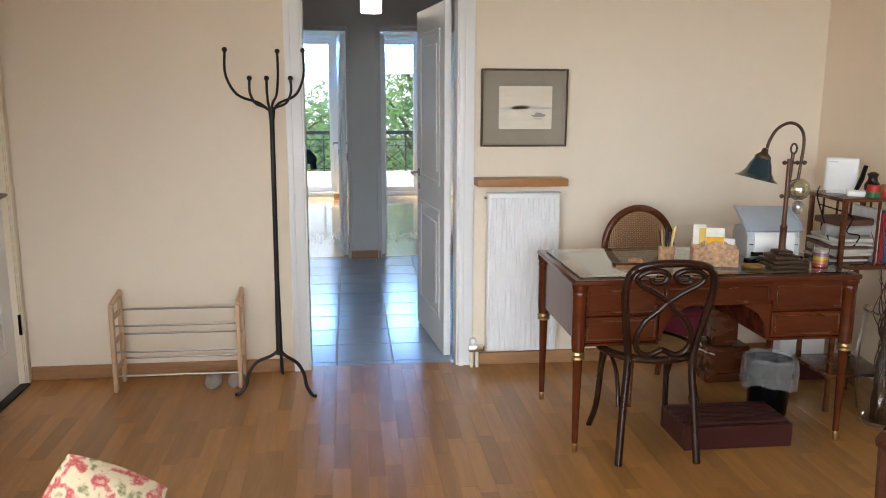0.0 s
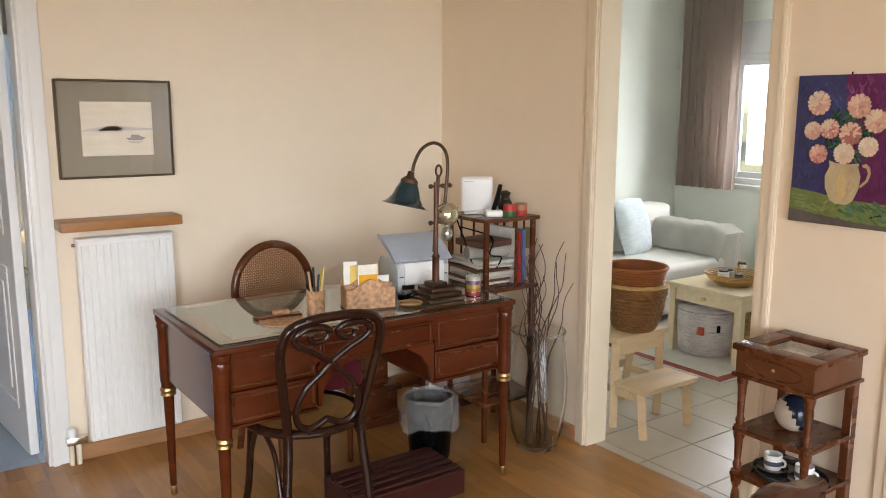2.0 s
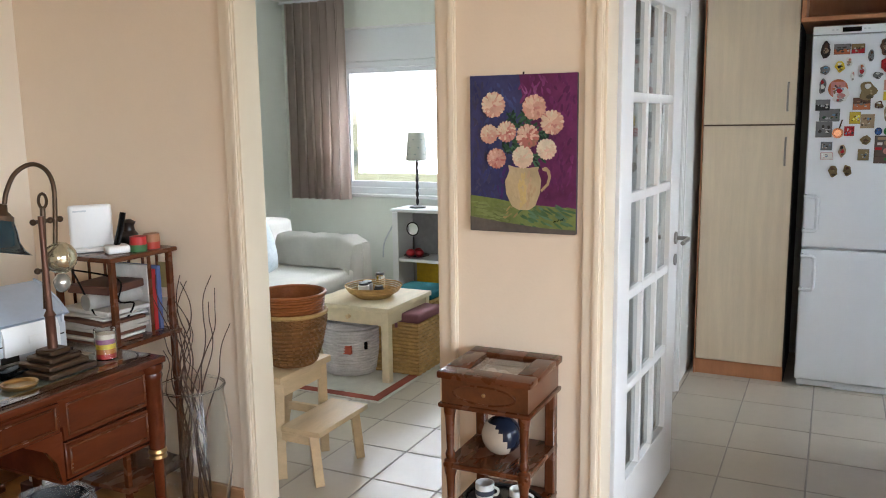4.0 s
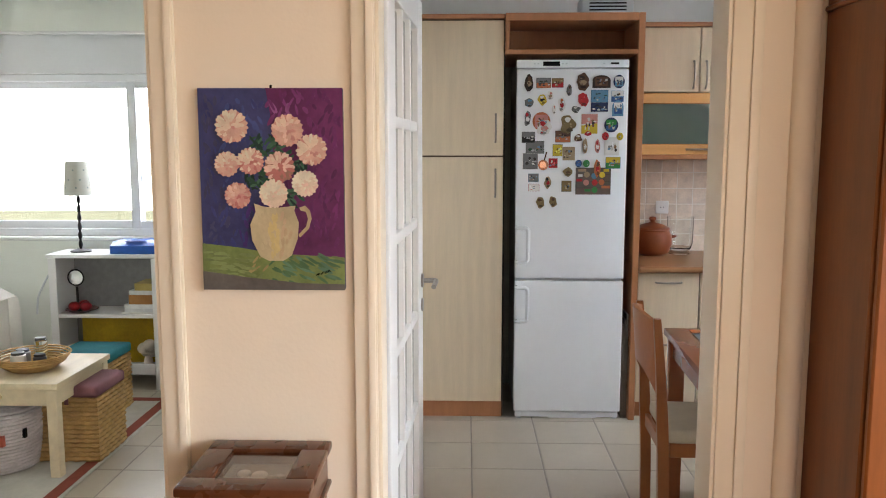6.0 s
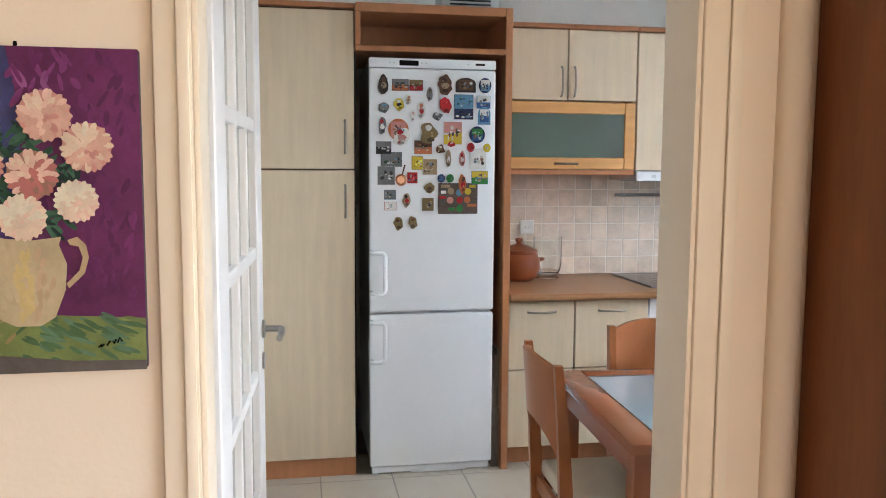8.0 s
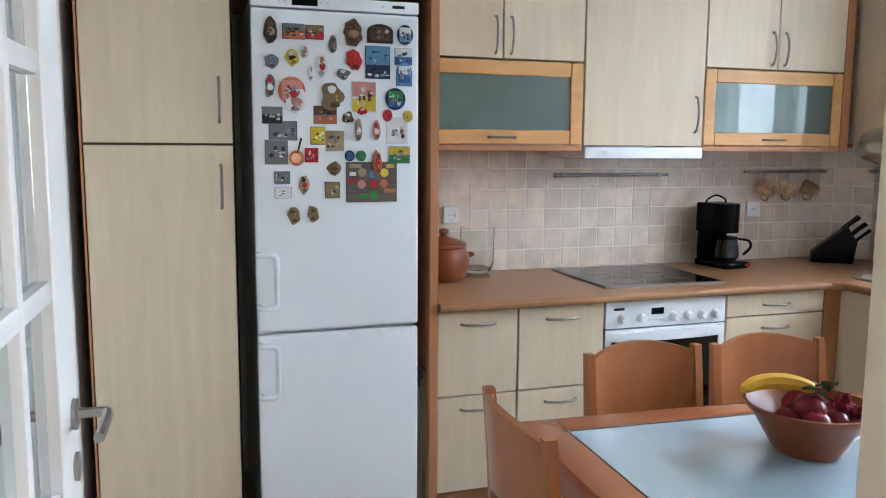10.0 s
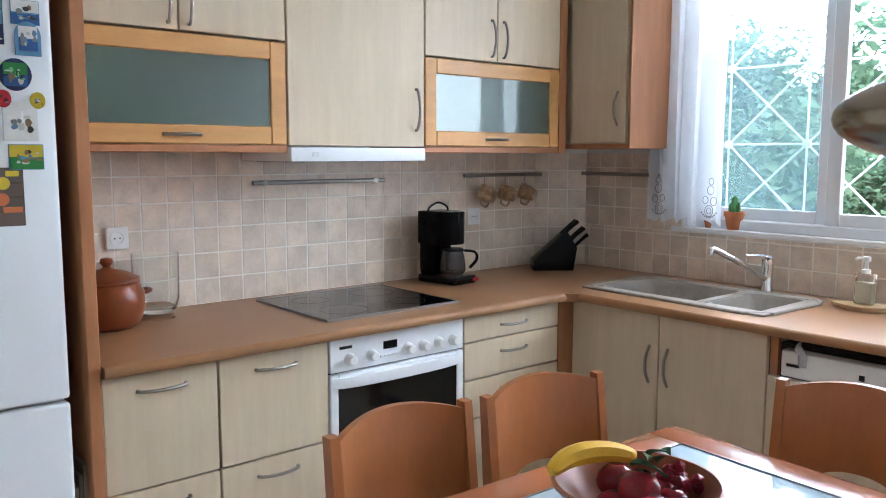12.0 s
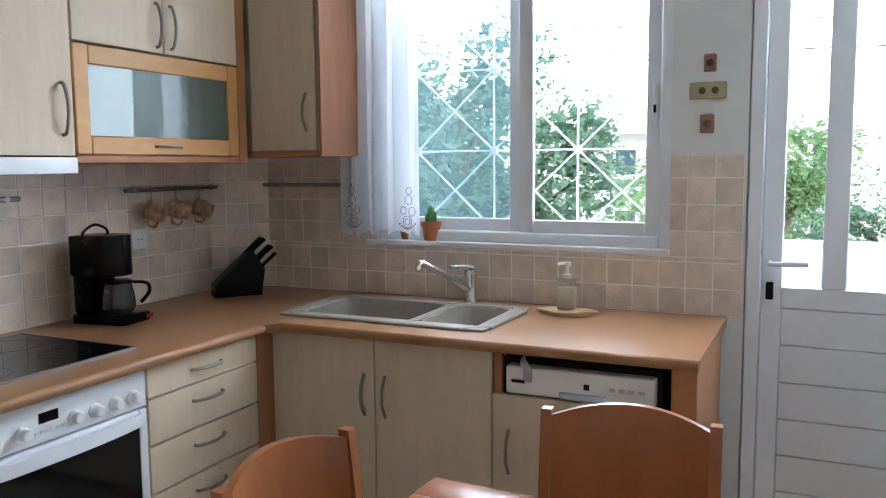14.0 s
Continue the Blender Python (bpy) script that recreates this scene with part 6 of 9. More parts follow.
for lo, hi in (((0.03, 0.03, 0.66), (dw_ - 0.03, 0.05, dh - 0.028)), ((0.03, dd - 0.05, 0.66), (dw_ - 0.03, dd - 0.03, dh - 0.028))):
    part("frieze", box(B(), lo, hi), MAHOGANY, desk)
for x0 in (0.02, dw_ - 0.04):
    part("side_panel", box(B(), (x0, 0.04, 0.50), (x0 + 0.02, dd - 0.04, dh - 0.028)), MAHOGANY, desk)
for x0, x1 in ((0.045, 0.385), (dw_ - 0.385, dw_ - 0.045)):
    part("pedestal", box(B(), (x0, 0.055, 0.485), (x1, dd - 0.05, 0.75)), MAHOGANY, desk)
    part("pedestal_edge", box(B(), (x0 - 0.004, 0.035, 0.476), (x1 + 0.004, dd - 0.045, 0.486), 0.003), MAHOGANY, desk)
    for z0, z1 in ((0.492, 0.605), (0.612, 0.738)):
        dr = part("drawer", box(B(), (x0 + 0.006, 0.032, z0), (x1 - 0.006, 0.054, z1), 0.003), MAHOGANY, desk)
        part("moulding", sash(B(), (x0 + 0.018, z0 + 0.012), (x1 - 0.018, z1 - 0.012), 0.026, 0.032, 0.008), WALNUT, dr)
dr = part("drawer", box(B(), (0.392, 0.026, 0.645), (dw_ - 0.392, 0.05, 0.738), 0.003), MAHOGANY, desk)
part("moulding", sash(B(), (0.404, 0.657), (dw_ - 0.404, 0.728), 0.020, 0.026, 0.008), WALNUT, dr)
for s, x0 in ((1, 0.385), (-1, dw_ - 0.385)):
    pts = [(0, 0), (0.13 * s, 0), (0.10 * s, -0.018), (0.055 * s, -0.045), (0.025 * s, -0.09), (0.012 * s, -0.155), (0, -0.155)]
    bm = prism(B(), [(x0 + a, 0.645 + b) for a, b in pts], 0.032, 0.052, Matrix(((1, 0, 0, 0), (0, 0, 1, 0), (0, 1, 0, 0), (0, 0, 0, 1))))
    part("kneehole_bracket", bm, MAHOGANY, desk)
for x, y in ((0.03, 0.03), (dw_ - 0.03, 0.03), (0.03, dd - 0.03), (dw_ - 0.03, dd - 0.03)):
    bm = lathe(B(), [(0, 0.46), (0.026, 0.46), (0.030, 0.50), (0.030, 0.70), (0.034, 0.71), (0.030, 0.722), (0.036, 0.735), (0.036, 0.752), (0, 0.752)], (x, y, 0), 18)
    part("corner_column", bm, MAHOGANY, desk)
    leg = part("leg", lathe(B(), [(0, 0.03), (0.011, 0.03), (0.013, 0.05), (0.021, 0.43), (0.026, 0.44), (0.022, 0.45), (0.026, 0.46), (0, 0.46)], (x, y, 0), 16), MAHOGANY, desk)
    part("brass_ring", lathe(B(), [(0.024, 0.425), (0.031, 0.428), (0.027, 0.438), (0.032, 0.448), (0.029, 0.458), (0.024, 0.46)], (x, y, 0), 18), BRASS, leg)
    part("brass_foot", lathe(B(), [(0, 0), (0.010, 0.0), (0.014, 0.008), (0.012, 0.022), (0.015, 0.032), (0.012, 0.042), (0, 0.042)], (x, y, 0), 14), BRASS, leg)

# bentwood chair in front of the desk
bc = thing("bentwood_chair", (1.545, 3.715, 0, 0, 0, -2), "dark bentwood chair with a scrolled back and cane seat", "chair")


def bend(name, pts, r, parent, steps=5, loop=False):
    return part(name, tube(B(), curve_points(pts, steps, loop), r, 9, loop), BENTWOOD, parent)


bend("back_hoop", [(-0.170, -0.225, 0.0), (-0.155, -0.20, 0.22), (-0.138, -0.185, 0.45), (-0.162, -0.215, 0.62), (-0.182, -0.25, 0.77), (-0.160, -0.272, 0.85), (-0.085, -0.283, 0.878), (0, -0.286, 0.883), (0.085, -0.283, 0.878), (0.160, -0.272, 0.85), (0.182, -0.25, 0.77), (0.162, -0.215, 0.62), (0.138, -0.185, 0.45), (0.155, -0.20, 0.22), (0.170, -0.225, 0.0)], 0.0165, bc)
for s in (-1, 1):
    bend("scroll", [(0.0 * s, -0.20, 0.50), (0.06 * s, -0.197, 0.475), (0.105 * s, -0.20, 0.50), (0.115 * s, -0.212, 0.56), (0.085 * s, -0.225, 0.63), (0.03 * s, -0.235, 0.68), (0.0, -0.245, 0.715)], 0.012, bc)
    bend("scroll", [(0.0, -0.245, 0.715), (0.06 * s, -0.25, 0.755), (0.115 * s, -0.257, 0.785), (0.138 * s, -0.262, 0.815), (0.11 * s, -0.272, 0.845), (0.05 * s, -0.275, 0.85), (0.015 * s, -0.268, 0.83), (0.035 * s, -0.262, 0.80), (0.075 * s, -0.262, 0.80), (0.082 * s, -0.266, 0.825)], 0.012, bc)
seat = part("seat_ring", tube(B(), [(0.205 * math.cos(2 * math.pi * k / 36), 0.0 + 0.205 * math.sin(2 * math.pi * k / 36), 0.455) for k in range(36)], 0.019, 10, True, 0.85), BENTWOOD, bc)
part("cane_seat", lathe(B(), [(0, 0.456), (0.10, 0.457), (0.192, 0.462), (0.192, 0.455), (0, 0.450)], seg=32), paint("cane_seat", (0.45, 0.27, 0.10), 0.6, var=0.25, scale=60, bump=0.6, bscale=180), bc, "woven cane seat")
for s in (-1, 1):
    bend("front_leg", [(0.150 * s, 0.135, 0.45), (0.155 * s, 0.145, 0.30), (0.165 * s, 0.165, 0.12), (0.185 * s, 0.205, 0.0)], 0.014, bc)
    bend("brace", [(0.172 * s, -0.19, 0.25), (0.165 * s, -0.13, 0.37), (0.165 * s, -0.03, 0.425), (0.16 * s, 0.06, 0.40), (0.158 * s, 0.138, 0.27)], 0.009, bc)

# cane-backed chair behind the desk
cc = thing("cane_back_chair", (1.79, 4.33, 0, 0, 0, 2), "oval cane-backed chair with a burgundy seat behind the desk", "chair")
ov = [(0.185 * math.cos(a), 0.17 + 0.06 * (math.sin(a) * 0.2 + 0.2), 0.745 + 0.20 * math.sin(a)) for a in [2 * math.pi * k / 40 for k in range(40)]]
part("back_frame", tube(B(), ov, 0.019, 10, True), WALNUT, cc)
bm = B()
for k in range(-16, 17):
    u = k / 17
    half = math.sqrt(1 - u * u)
    tube(bm, [(0.17 * u, 0.178, 0.745 - 0.185 * half), (0.17 * u, 0.186, 0.745 + 0.185 * half)], 0.0022, 4)
    tube(bm, [(-0.17 * half, 0.184, 0.745 + 0.185 * u), (0.17 * half, 0.184, 0.745 + 0.185 * u)], 0.0022, 4)
for k in range(-14, 15):
    for s in (-1, 1):
        c0 = k * 0.0155
        pts = []
        for t_ in [i / 24 * 2 - 1 for i in range(25)]:
            x, z = 0.26 * t_ * 0.5, s * 0.26 * t_ * 0.5 + c0
            if (x / 0.17) ** 2 + (z / 0.185) ** 2 < 1:
                pts.append((x, 0.187, 0.745 + z))
        if len(pts) > 1:
            tube(bm, [pts[0], pts[-1]], 0.0016, 4)
tagged(part("cane_panel", bm, CANE, cc, "woven cane panel"), kind="stuff")
for s in (-1, 1):
    part("back_post", tube(B(), [(0.15 * s, 0.175, 0.40), (0.155 * s, 0.177, 0.60), (0.16 * s, 0.18, 0.66)], 0.014, 8), WALNUT, cc)
    part("rear_leg", tube(B(), curve_points([(0.16 * s, 0.17, 0.42), (0.165 * s, 0.19, 0.20), (0.17 * s, 0.23, 0.0)], 4), [0.02] * 4 + [0.016] * 5, 8), WALNUT, cc)
    part("front_leg", lathe(B(), [(0, 0), (0.010, 0), (0.014, 0.03), (0.011, 0.05), (0.020, 0.33), (0.026, 0.36), (0.024, 0.42), (0, 0.42)], (0.165 * s, -0.20, 0), 14), WALNUT, cc)
part("seat_rail", box(B(), (-0.205, -0.225, 0.37), (0.205, 0.19, 0.43), 0.01, seg=2), WALNUT, cc)
part("seat", box(B(), (-0.205, -0.23, 0.43), (0.205, 0.165, 0.50), 0.03, seg=4), CUSHION_RED, cc, "burgundy seat cushion")
part("cushion_skirt", box(B(), (-0.21, -0.236, 0.36), (0.21, -0.222, 0.47), 0.006), CUSHION_RED, cc)

# under the desk
fr = thing("footrest", (1.70, 3.60, 0), "dark wooden slatted footrest on the floor", "footrest")
FOOT = paint("dark_red_wood", (0.045, 0.012, 0.010), 0.35, var=0.2, scale=5, stretch=(1, 5, 5))
part("frame", box(B(), (0, 0, 0), (0.50, 0.022, 0.105), 0.004), FOOT, fr)
part("frame", box(B(), (0, 0.258, 0), (0.50, 0.28, 0.105), 0.004), FOOT, fr)
for x in (0, 0.478):
    part("side", box(B(), (x, 0.022, 0), (x + 0.022, 0.258, 0.105), 0.004), FOOT, fr)
for k in range(5):
    part("slat", box(B(), (0.006, 0.03 + 0.047 * k, 0.098), (0.494, 0.064 + 0.047 * k, 0.114), 0.004), FOOT, fr)
bn = thing("waste_bin", (2.285, 3.985, 0), "black waste bin with a clear plastic bag", "waste bin")
part("bucket", lathe(B(), [(0, 0.004), (0.088, 0), (0.092, 0.01), (0.108, 0.27), (0.112, 0.275), (0.106, 0.275), (0.090, 0.012), (0, 0.01)], seg=28), BLACK, bn)
FILM = gauze("plastic_film", (0.80, 0.80, 0.79), 0.4, 0.74)
bm = B()
rng = random.Random(3)
rings = []
for j, (r, z) in enumerate(((0.134, 0.160), (0.136, 0.20), (0.130, 0.25), (0.122, 0.288), (0.108, 0.292), (0.098, 0.24), (0.09, 0.18))):
    rings.append([bm.verts.new(((r + 0.005 * math.sin(k * 1.3 + 1.7 * j) + rng.uniform(-0.002, 0.002)) * math.cos(2 * math.pi * k / 40), (r + 0.005 * math.sin(k * 1.3 + 1.7 * j)) * math.sin(2 * math.pi * k / 40), z + (0.014 * math.sin(k * 0.5 + 1) + 0.008 * math.sin(k * 1.1) if j == 0 else 0.003 * math.sin(k * 0.9 + j)))) for k in range(40)])
for a, b in zip(rings, rings[1:]):
    for k in range(40):
        bm.faces.new((a[k], a[(k + 1) % 40], b[(k + 1) % 40], b[k]))
part("bin_bag", bm, FILM, bn, "crumpled translucent bag")
bm = box(B(), (0, 0, 0), (0.26, 0.10, 0.30), 0.006, seg=2)
solid("white_box", bm, PVC, "white box standing behind the desk by the wall", "box", at=pose(2.58, 4.42, 0.11))
bm = box(B(), (0, 0, 0), (0.30, 0.16, 0.108), 0.004)
solid("low_plinth", bm, FOOT, "dark wooden block under the white box", "block", at=pose(2.56, 4.39, 0.0))
bm = B()
for k, (x, y, z, w_, d_, h_) in enumerate(((0, 0, 0, 0.24, 0.20, 0.05), (0.02, 0.01, 0.05, 0.20, 0.17, 0.12), (0.0, 0.0, 0.17, 0.24, 0.20, 0.03), (0.05, 0.03, 0.20, 0.13, 0.13, 0.17), (0.0, 0.0, 0.37, 0.24, 0.20, 0.035))):
    box(bm, (x, y, z), (x + w_, y + d_, z + h_), 0.008, seg=2)
solid("carved_stand", bm, WALNUT, "dark carved wooden stand under the desk", "stand", at=pose(2.16, 4.40, 0))
for k, pts in enumerate(([(1.95, 4.75, 0.42), (1.98, 4.6, 0.28), (2.08, 4.5, 0.2), (2.2, 4.4, 0.16)], [(1.98, 4.78, 0.32), (2.05, 4.6, 0.2), (2.12, 4.52, 0.24), (2.2, 4.45, 0.12)])):
    solid("cable", tube(B(), curve_points(pts, 6), 0.004, 6), PVC, "loose white cable behind the desk", "cable")

# desk lamp
dl = thing("desk_lamp", (2.19, 3.80, 0.7815), "bronze desk lamp with a dark teal bell shade", "lamp")
for k, (s, z) in enumerate(((0.088, 0.0), (0.072, 0.018), (0.055, 0.036), (0.036, 0.054))):
    part("base_step", box(B(), (-s, -s, z), (s, s, z + 0.018), 0.004), BRONZE, dl)
part("column", lathe(B(), [(0, 0.07), (0.016, 0.07), (0.015, 0.10), (0.015, 0.17), (0.018, 0.175), (0.010, 0.19), (0.009, 0.48), (0, 0.48)], seg=14), paint("copper_column", (0.11, 0.052, 0.034), 0.4, 0.6, var=0.15, scale=14), dl)
part("rod", tube(B(), [(0.012, 0.03, 0.19), (0.032, 0.03, 0.50)], 0.008, 8), BRONZE, dl)
part("eyelet", tube(B(), [(0.034 + 0.014 * math.cos(2 * math.pi * k / 16), 0.03, 0.522 + 0.022 * math.sin(2 * math.pi * k / 16)) for k in range(16)], 0.005, 6, True), BRONZE, dl)
part("arm", tube(B(), curve_points([(0.055, 0.03, 0.30), (0.072, 0.03, 0.45), (0.078, 0.03, 0.56), (0.055, 0.03, 0.615), (0.005, 0.03, 0.635), (-0.05, 0.03, 0.61), (-0.082, 0.03, 0.56), (-0.092, 0.03, 0.525)], 6), 0.007, 9), BRONZE, dl)
for z in (0.31, 0.46):
    part("clamp", tube(B(), [(-0.005, 0.03, z), (0.09, 0.03, z)], 0.006, 8), BRONZE, dl)
    for x in (-0.005, 0.025, 0.055, 0.09):
        part("clamp_ball", ball(B(), (x, 0.03, z), 0.010, 1.0), BRONZE, dl)
part("counterweight", ball(B(), (0.055, 0.0, 0.345), 0.050, 1.0), paint("iridescent_glass", (0.62, 0.58, 0.42), 0.12, 0.8, var=0.25, scale=6), dl, "silvery mirrored glass ball")
part("pendant_ball", ball(B(), (0.07, 0.02, 0.262), 0.026, 1.2), paint("clear_drop", (0.45, 0.44, 0.40), 0.1, 0.7), dl)
tilt = pose(-0.098, 0.03, 0.525, 0, 14, 0)
part("shade_cap", lathe(B(), [(0, 0.0), (0.012, 0.0), (0.016, -0.02), (0.034, -0.035), (0.036, -0.05), (0, -0.05)], m=tilt, seg=20), BRONZE, dl)
part("shade", lathe(B(), [(0.034, -0.045), (0.048, -0.075), (0.058, -0.105), (0.076, -0.128), (0.096, -0.140), (0.092, -0.140), (0.072, -0.124), (0.054, -0.102), (0.044, -0.075), (0.030, -0.047)], m=tilt, seg=32), NAVY_GLASS, dl, "dark teal glass shade")
part("bulb", lathe(B(), [(0, -0.135), (0.016, -0.13), (0.022, -0.11), (0.012, -0.07), (0, -0.06)], m=tilt, seg=14), PVC, dl)

# printer
pr = thing("printer", (2.115, 3.98, 0.7815, 0, 0, -6), "pale grey printer with its paper flap raised", "printer")
part("body", prism(B(), [(-0.005, 0.0), (-0.005, 0.10), (0.02, 0.135), (0.17, 0.135), (0.19, 0.10), (0.19, 0.0)], 0.0, 0.25, Matrix(((0, 0, 1, 0), (1, 0, 0, 0), (0, 1, 0, 0), (0, 0, 0, 1))), 0.008), GREY_PLASTIC, pr)
LID = paint("pale_blue_plastic", (0.40, 0.46, 0.54), 0.35)
ACROSS = Matrix(((0, 0, 1, 0), (1, 0, 0, 0), (0, 1, 0, 0), (0, 0, 0, 1)))
lid = part("flap", prism(B(), [(-0.012, 0.132), (0.05, 0.172), (0.13, 0.214), (0.165, 0.224), (0.172, 0.216), (0.135, 0.203), (0.055, 0.160), (0.0, 0.122)], -0.012, 0.262, ACROSS, 0.003), LID, pr, "pale blue raised paper flap")
for x in (-0.012, 0.254):
    part("flap_rim", prism(B(), [(-0.014, 0.13), (0.05, 0.178), (0.13, 0.222), (0.17, 0.230), (0.172, 0.216), (0.13, 0.205), (0.05, 0.160), (0.0, 0.122)], x, x + 0.008, ACROSS, 0.002), LID, lid)
part("front_cover", prism(B(), [(-0.016, 0.03), (-0.018, 0.09), (-0.006, 0.122), (0.0, 0.10), (0.0, 0.03)], 0.03, 0.22, ACROSS, 0.003), PVC, pr)
part("seam", box(B(), (0.01, -0.0065, 0.062), (0.24, -0.004, 0.066)), DARK_SLIT, pr)
part("outlet", box(B(), (0.02, -0.0065, 0.008), (0.08, -0.004, 0.030)), DARK_SLIT, pr)
part("sticker", box(B(), (0.11, -0.0195, 0.060), (0.16, -0.0165, 0.085)), PAPER, pr)
for x in (0.002, 0.23):
    part("catch", tube(B(), [(x + 0.008, -0.006, 0.10), (x + 0.012, 0.0, 0.14)], 0.005, 6), GREY_PLASTIC, pr)

# letter holder, pencil cup, small things on the desk
lh = thing("letter_holder", (1.775, 3.80, 0.7815, 0, 0, -14), "marbled card letter holder full of papers", "letter holder")
wave = [(0.0, 0.085), (0.03, 0.088), (0.06, 0.105), (0.095, 0.122), (0.13, 0.108), (0.16, 0.09), (0.195, 0.085)]
YZ = Matrix(((1, 0, 0, 0), (0, 0, 1, 0), (0, 1, 0, 0), (0, 0, 0, 1)))
for y, k in ((0.0, 1.0), (0.04, 1.12), (0.085, 1.3)):
    part("panel", prism(B(), [(0, 0), (0.195, 0)] + [(x, z * k) for x, z in reversed(wave)], y, y + 0.005, YZ), MARBLED, lh)
for x in (0.0, 0.19):
    part("end", box(B(), (x, 0.005, 0), (x + 0.005, 0.085, 0.085)), MARBLED, lh)
part("base", box(B(), (-0.002, -0.006, 0), (0.197, 0.092, 0.006)), WALNUT, lh)
for x0, x1, y, z, col in ((0.005, 0.06, 0.06, 0.185, (0.78, 0.76, 0.70)), (0.03, 0.095, 0.052, 0.17, (0.75, 0.55, 0.16)), (0.055, 0.135, 0.03, 0.175, (0.78, 0.75, 0.66)), (0.058, 0.132, 0.028, 0.135, (0.80, 0.42, 0.03)), (0.13, 0.185, 0.05, 0.125, (0.76, 0.75, 0.72))):
    solid("paper", box(B(), (x0, y, 0.008), (x1, y + 0.0015, z)), plain(*col, 0.8), "printed card sticking out of the letter holder", "paper", at=pose(1.775, 3.80, 0.7815, 0, 0, -14))
pc = thing("pencil_cup", (1.675, 3.86, 0.7815), "marbled card pencil cup", "pencil cup")
part("cup", lathe(B(), [(0, 0), (0.034, 0), (0.036, 0.09), (0.033, 0.09), (0.031, 0.004), (0, 0.004)], seg=20), MARBLED, pc)
for k, (a, l, col) in enumerate(((20, 0.155, (0.75, 0.55, 0.05)), (75, 0.165, (0.02, 0.02, 0.02)), (140, 0.15, (0.02, 0.02, 0.03)), (200, 0.16, (0.6, 0.42, 0.2)), (265, 0.15, (0.05, 0.05, 0.06)), (320, 0.175, (0.72, 0.60, 0.35)))):
    ux, uy = math.cos(radians(a)), math.sin(radians(a))
    solid("pencil", tube(B(), [(1.675 + 0.010 * ux, 3.86 + 0.010 * uy, 0.787), (1.675 + 0.036 * ux, 3.86 + 0.036 * uy, 0.787 + l)], [0.0038, 0.0045], 6), plain(*col), "pencil standing in the cup", "pencil", group="pencils in the cup")
tr = thing("pen_tray", (1.50, 3.84, 0.7815, 0, 0, -6), "round marbled mat with a small wooden rest", "tray")
part("mat", lathe(B(), [(0, 0), (0.085, 0), (0.085, 0.004), (0, 0.005)], (0.02, -0.02, 0), 28), MARBLED, tr)
part("rest", box(B(), (-0.07, 0.015, 0.0), (0.11, 0.055, 0.012), 0.003), WALNUT, tr)
part("block", box(B(), (0.0, 0.02, 0.012), (0.065, 0.048, 0.030), 0.008, seg=2), MARBLED, tr)
bm = lathe(B(), [(0, 0), (0.044, 0), (0.052, 0.010), (0.050, 0.014), (0.044, 0.012), (0.040, 0.005), (0, 0.005)], seg=24)
solid("brass_dish", bm, BRASS, "small round brass dish on the desk", "dish", at=pose(2.035, 3.755, 0.7815))
cn = thing("candle_jar", (2.35, 3.755, 0.7815), "glass jar with a layered coloured candle", "candle")
for k, col in enumerate(((0.45, 0.04, 0.03), (0.55, 0.20, 0.05), (0.70, 0.52, 0.06), (0.30, 0.12, 0.25), (0.68, 0.66, 0.58))):
    part("wax_layer", lathe(B(), [(0, 0.003 + 0.016 * k), (0.031, 0.003 + 0.016 * k), (0.031, 0.019 + 0.016 * k), (0, 0.019 + 0.016 * k)], seg=22), plain(*col, 0.45), cn)
part("jar", lathe(B(), [(0, 0), (0.034, 0), (0.0345, 0.098), (0.032, 0.098), (0.032, 0.002), (0, 0.002)], seg=22), GLASSWARE, cn)
for k, pts in enumerate(([(2.05, 3.86, 0.785), (2.12, 3.83, 0.800), (2.16, 3.90, 0.795), (2.28, 3.88, 0.80), (2.33, 3.84, 0.785)], [(2.10, 3.87, 0.785), (2.16, 3.88, 0.80), (2.25, 3.85, 0.80), (2.3, 3.9, 0.80), (2.38, 3.95, 0.785)], [(2.24, 3.80, 0.785), (2.27, 3.84, 0.82), (2.30, 3.9, 0.80), (2.36, 3.97, 0.785)])):
    solid("cable", tube(B(), curve_points(pts, 6), 0.0045, 6), BLACK, "tangled black cable on the desk", "cable", group="cables on the desk")
bm = box(B(), (0, 0, 0), (0.10, 0.035, 0.022), 0.006, seg=2)
solid("black_adapter", bm, BLACK, "black power adapter lying on the desk", "adapter", at=pose(2.06, 3.84, 0.7815, 0, 0, 20))

# corner shelf stand with magazines
et = thing("shelf_stand", (2.565, 3.945, 0), "dark wooden corner stand with three shelves", "shelf")
ew, ed = 0.30, 0.30
for z in (0.18, 0.72, 1.045):
    part("shelf", box(B(), (-0.012, -0.012, z), (ew + 0.012, ed + 0.012, z + 0.018), 0.005, seg=2), WALNUT, et)
for x, y in ((0.012, 0.012), (ew - 0.012, 0.012), (0.012, ed - 0.012), (ew - 0.012, ed - 0.012)):
    part("post", box(B(), (x - 0.011, y - 0.011, 0), (x + 0.011, y + 0.011, 1.045), 0.003), WALNUT, et)
for k in (1, 2, 3):
    part("spindle", tube(B(), [(ew - 0.012, ed * k / 4, 0.738), (ew - 0.012, ed * k / 4, 1.045)], 0.006, 6), WALNUT, et)
    part("spindle", tube(B(), [(ew * k / 4, ed - 0.012, 0.738), (ew * k / 4, ed - 0.012, 1.045)], 0.006, 6), WALNUT, et)
part("spindle", tube(B(), [(ew * 0.62, 0.012, 0.738), (ew * 0.62, 0.012, 1.045)], 0.007, 6), WALNUT, et)
rng = random.Random(8)
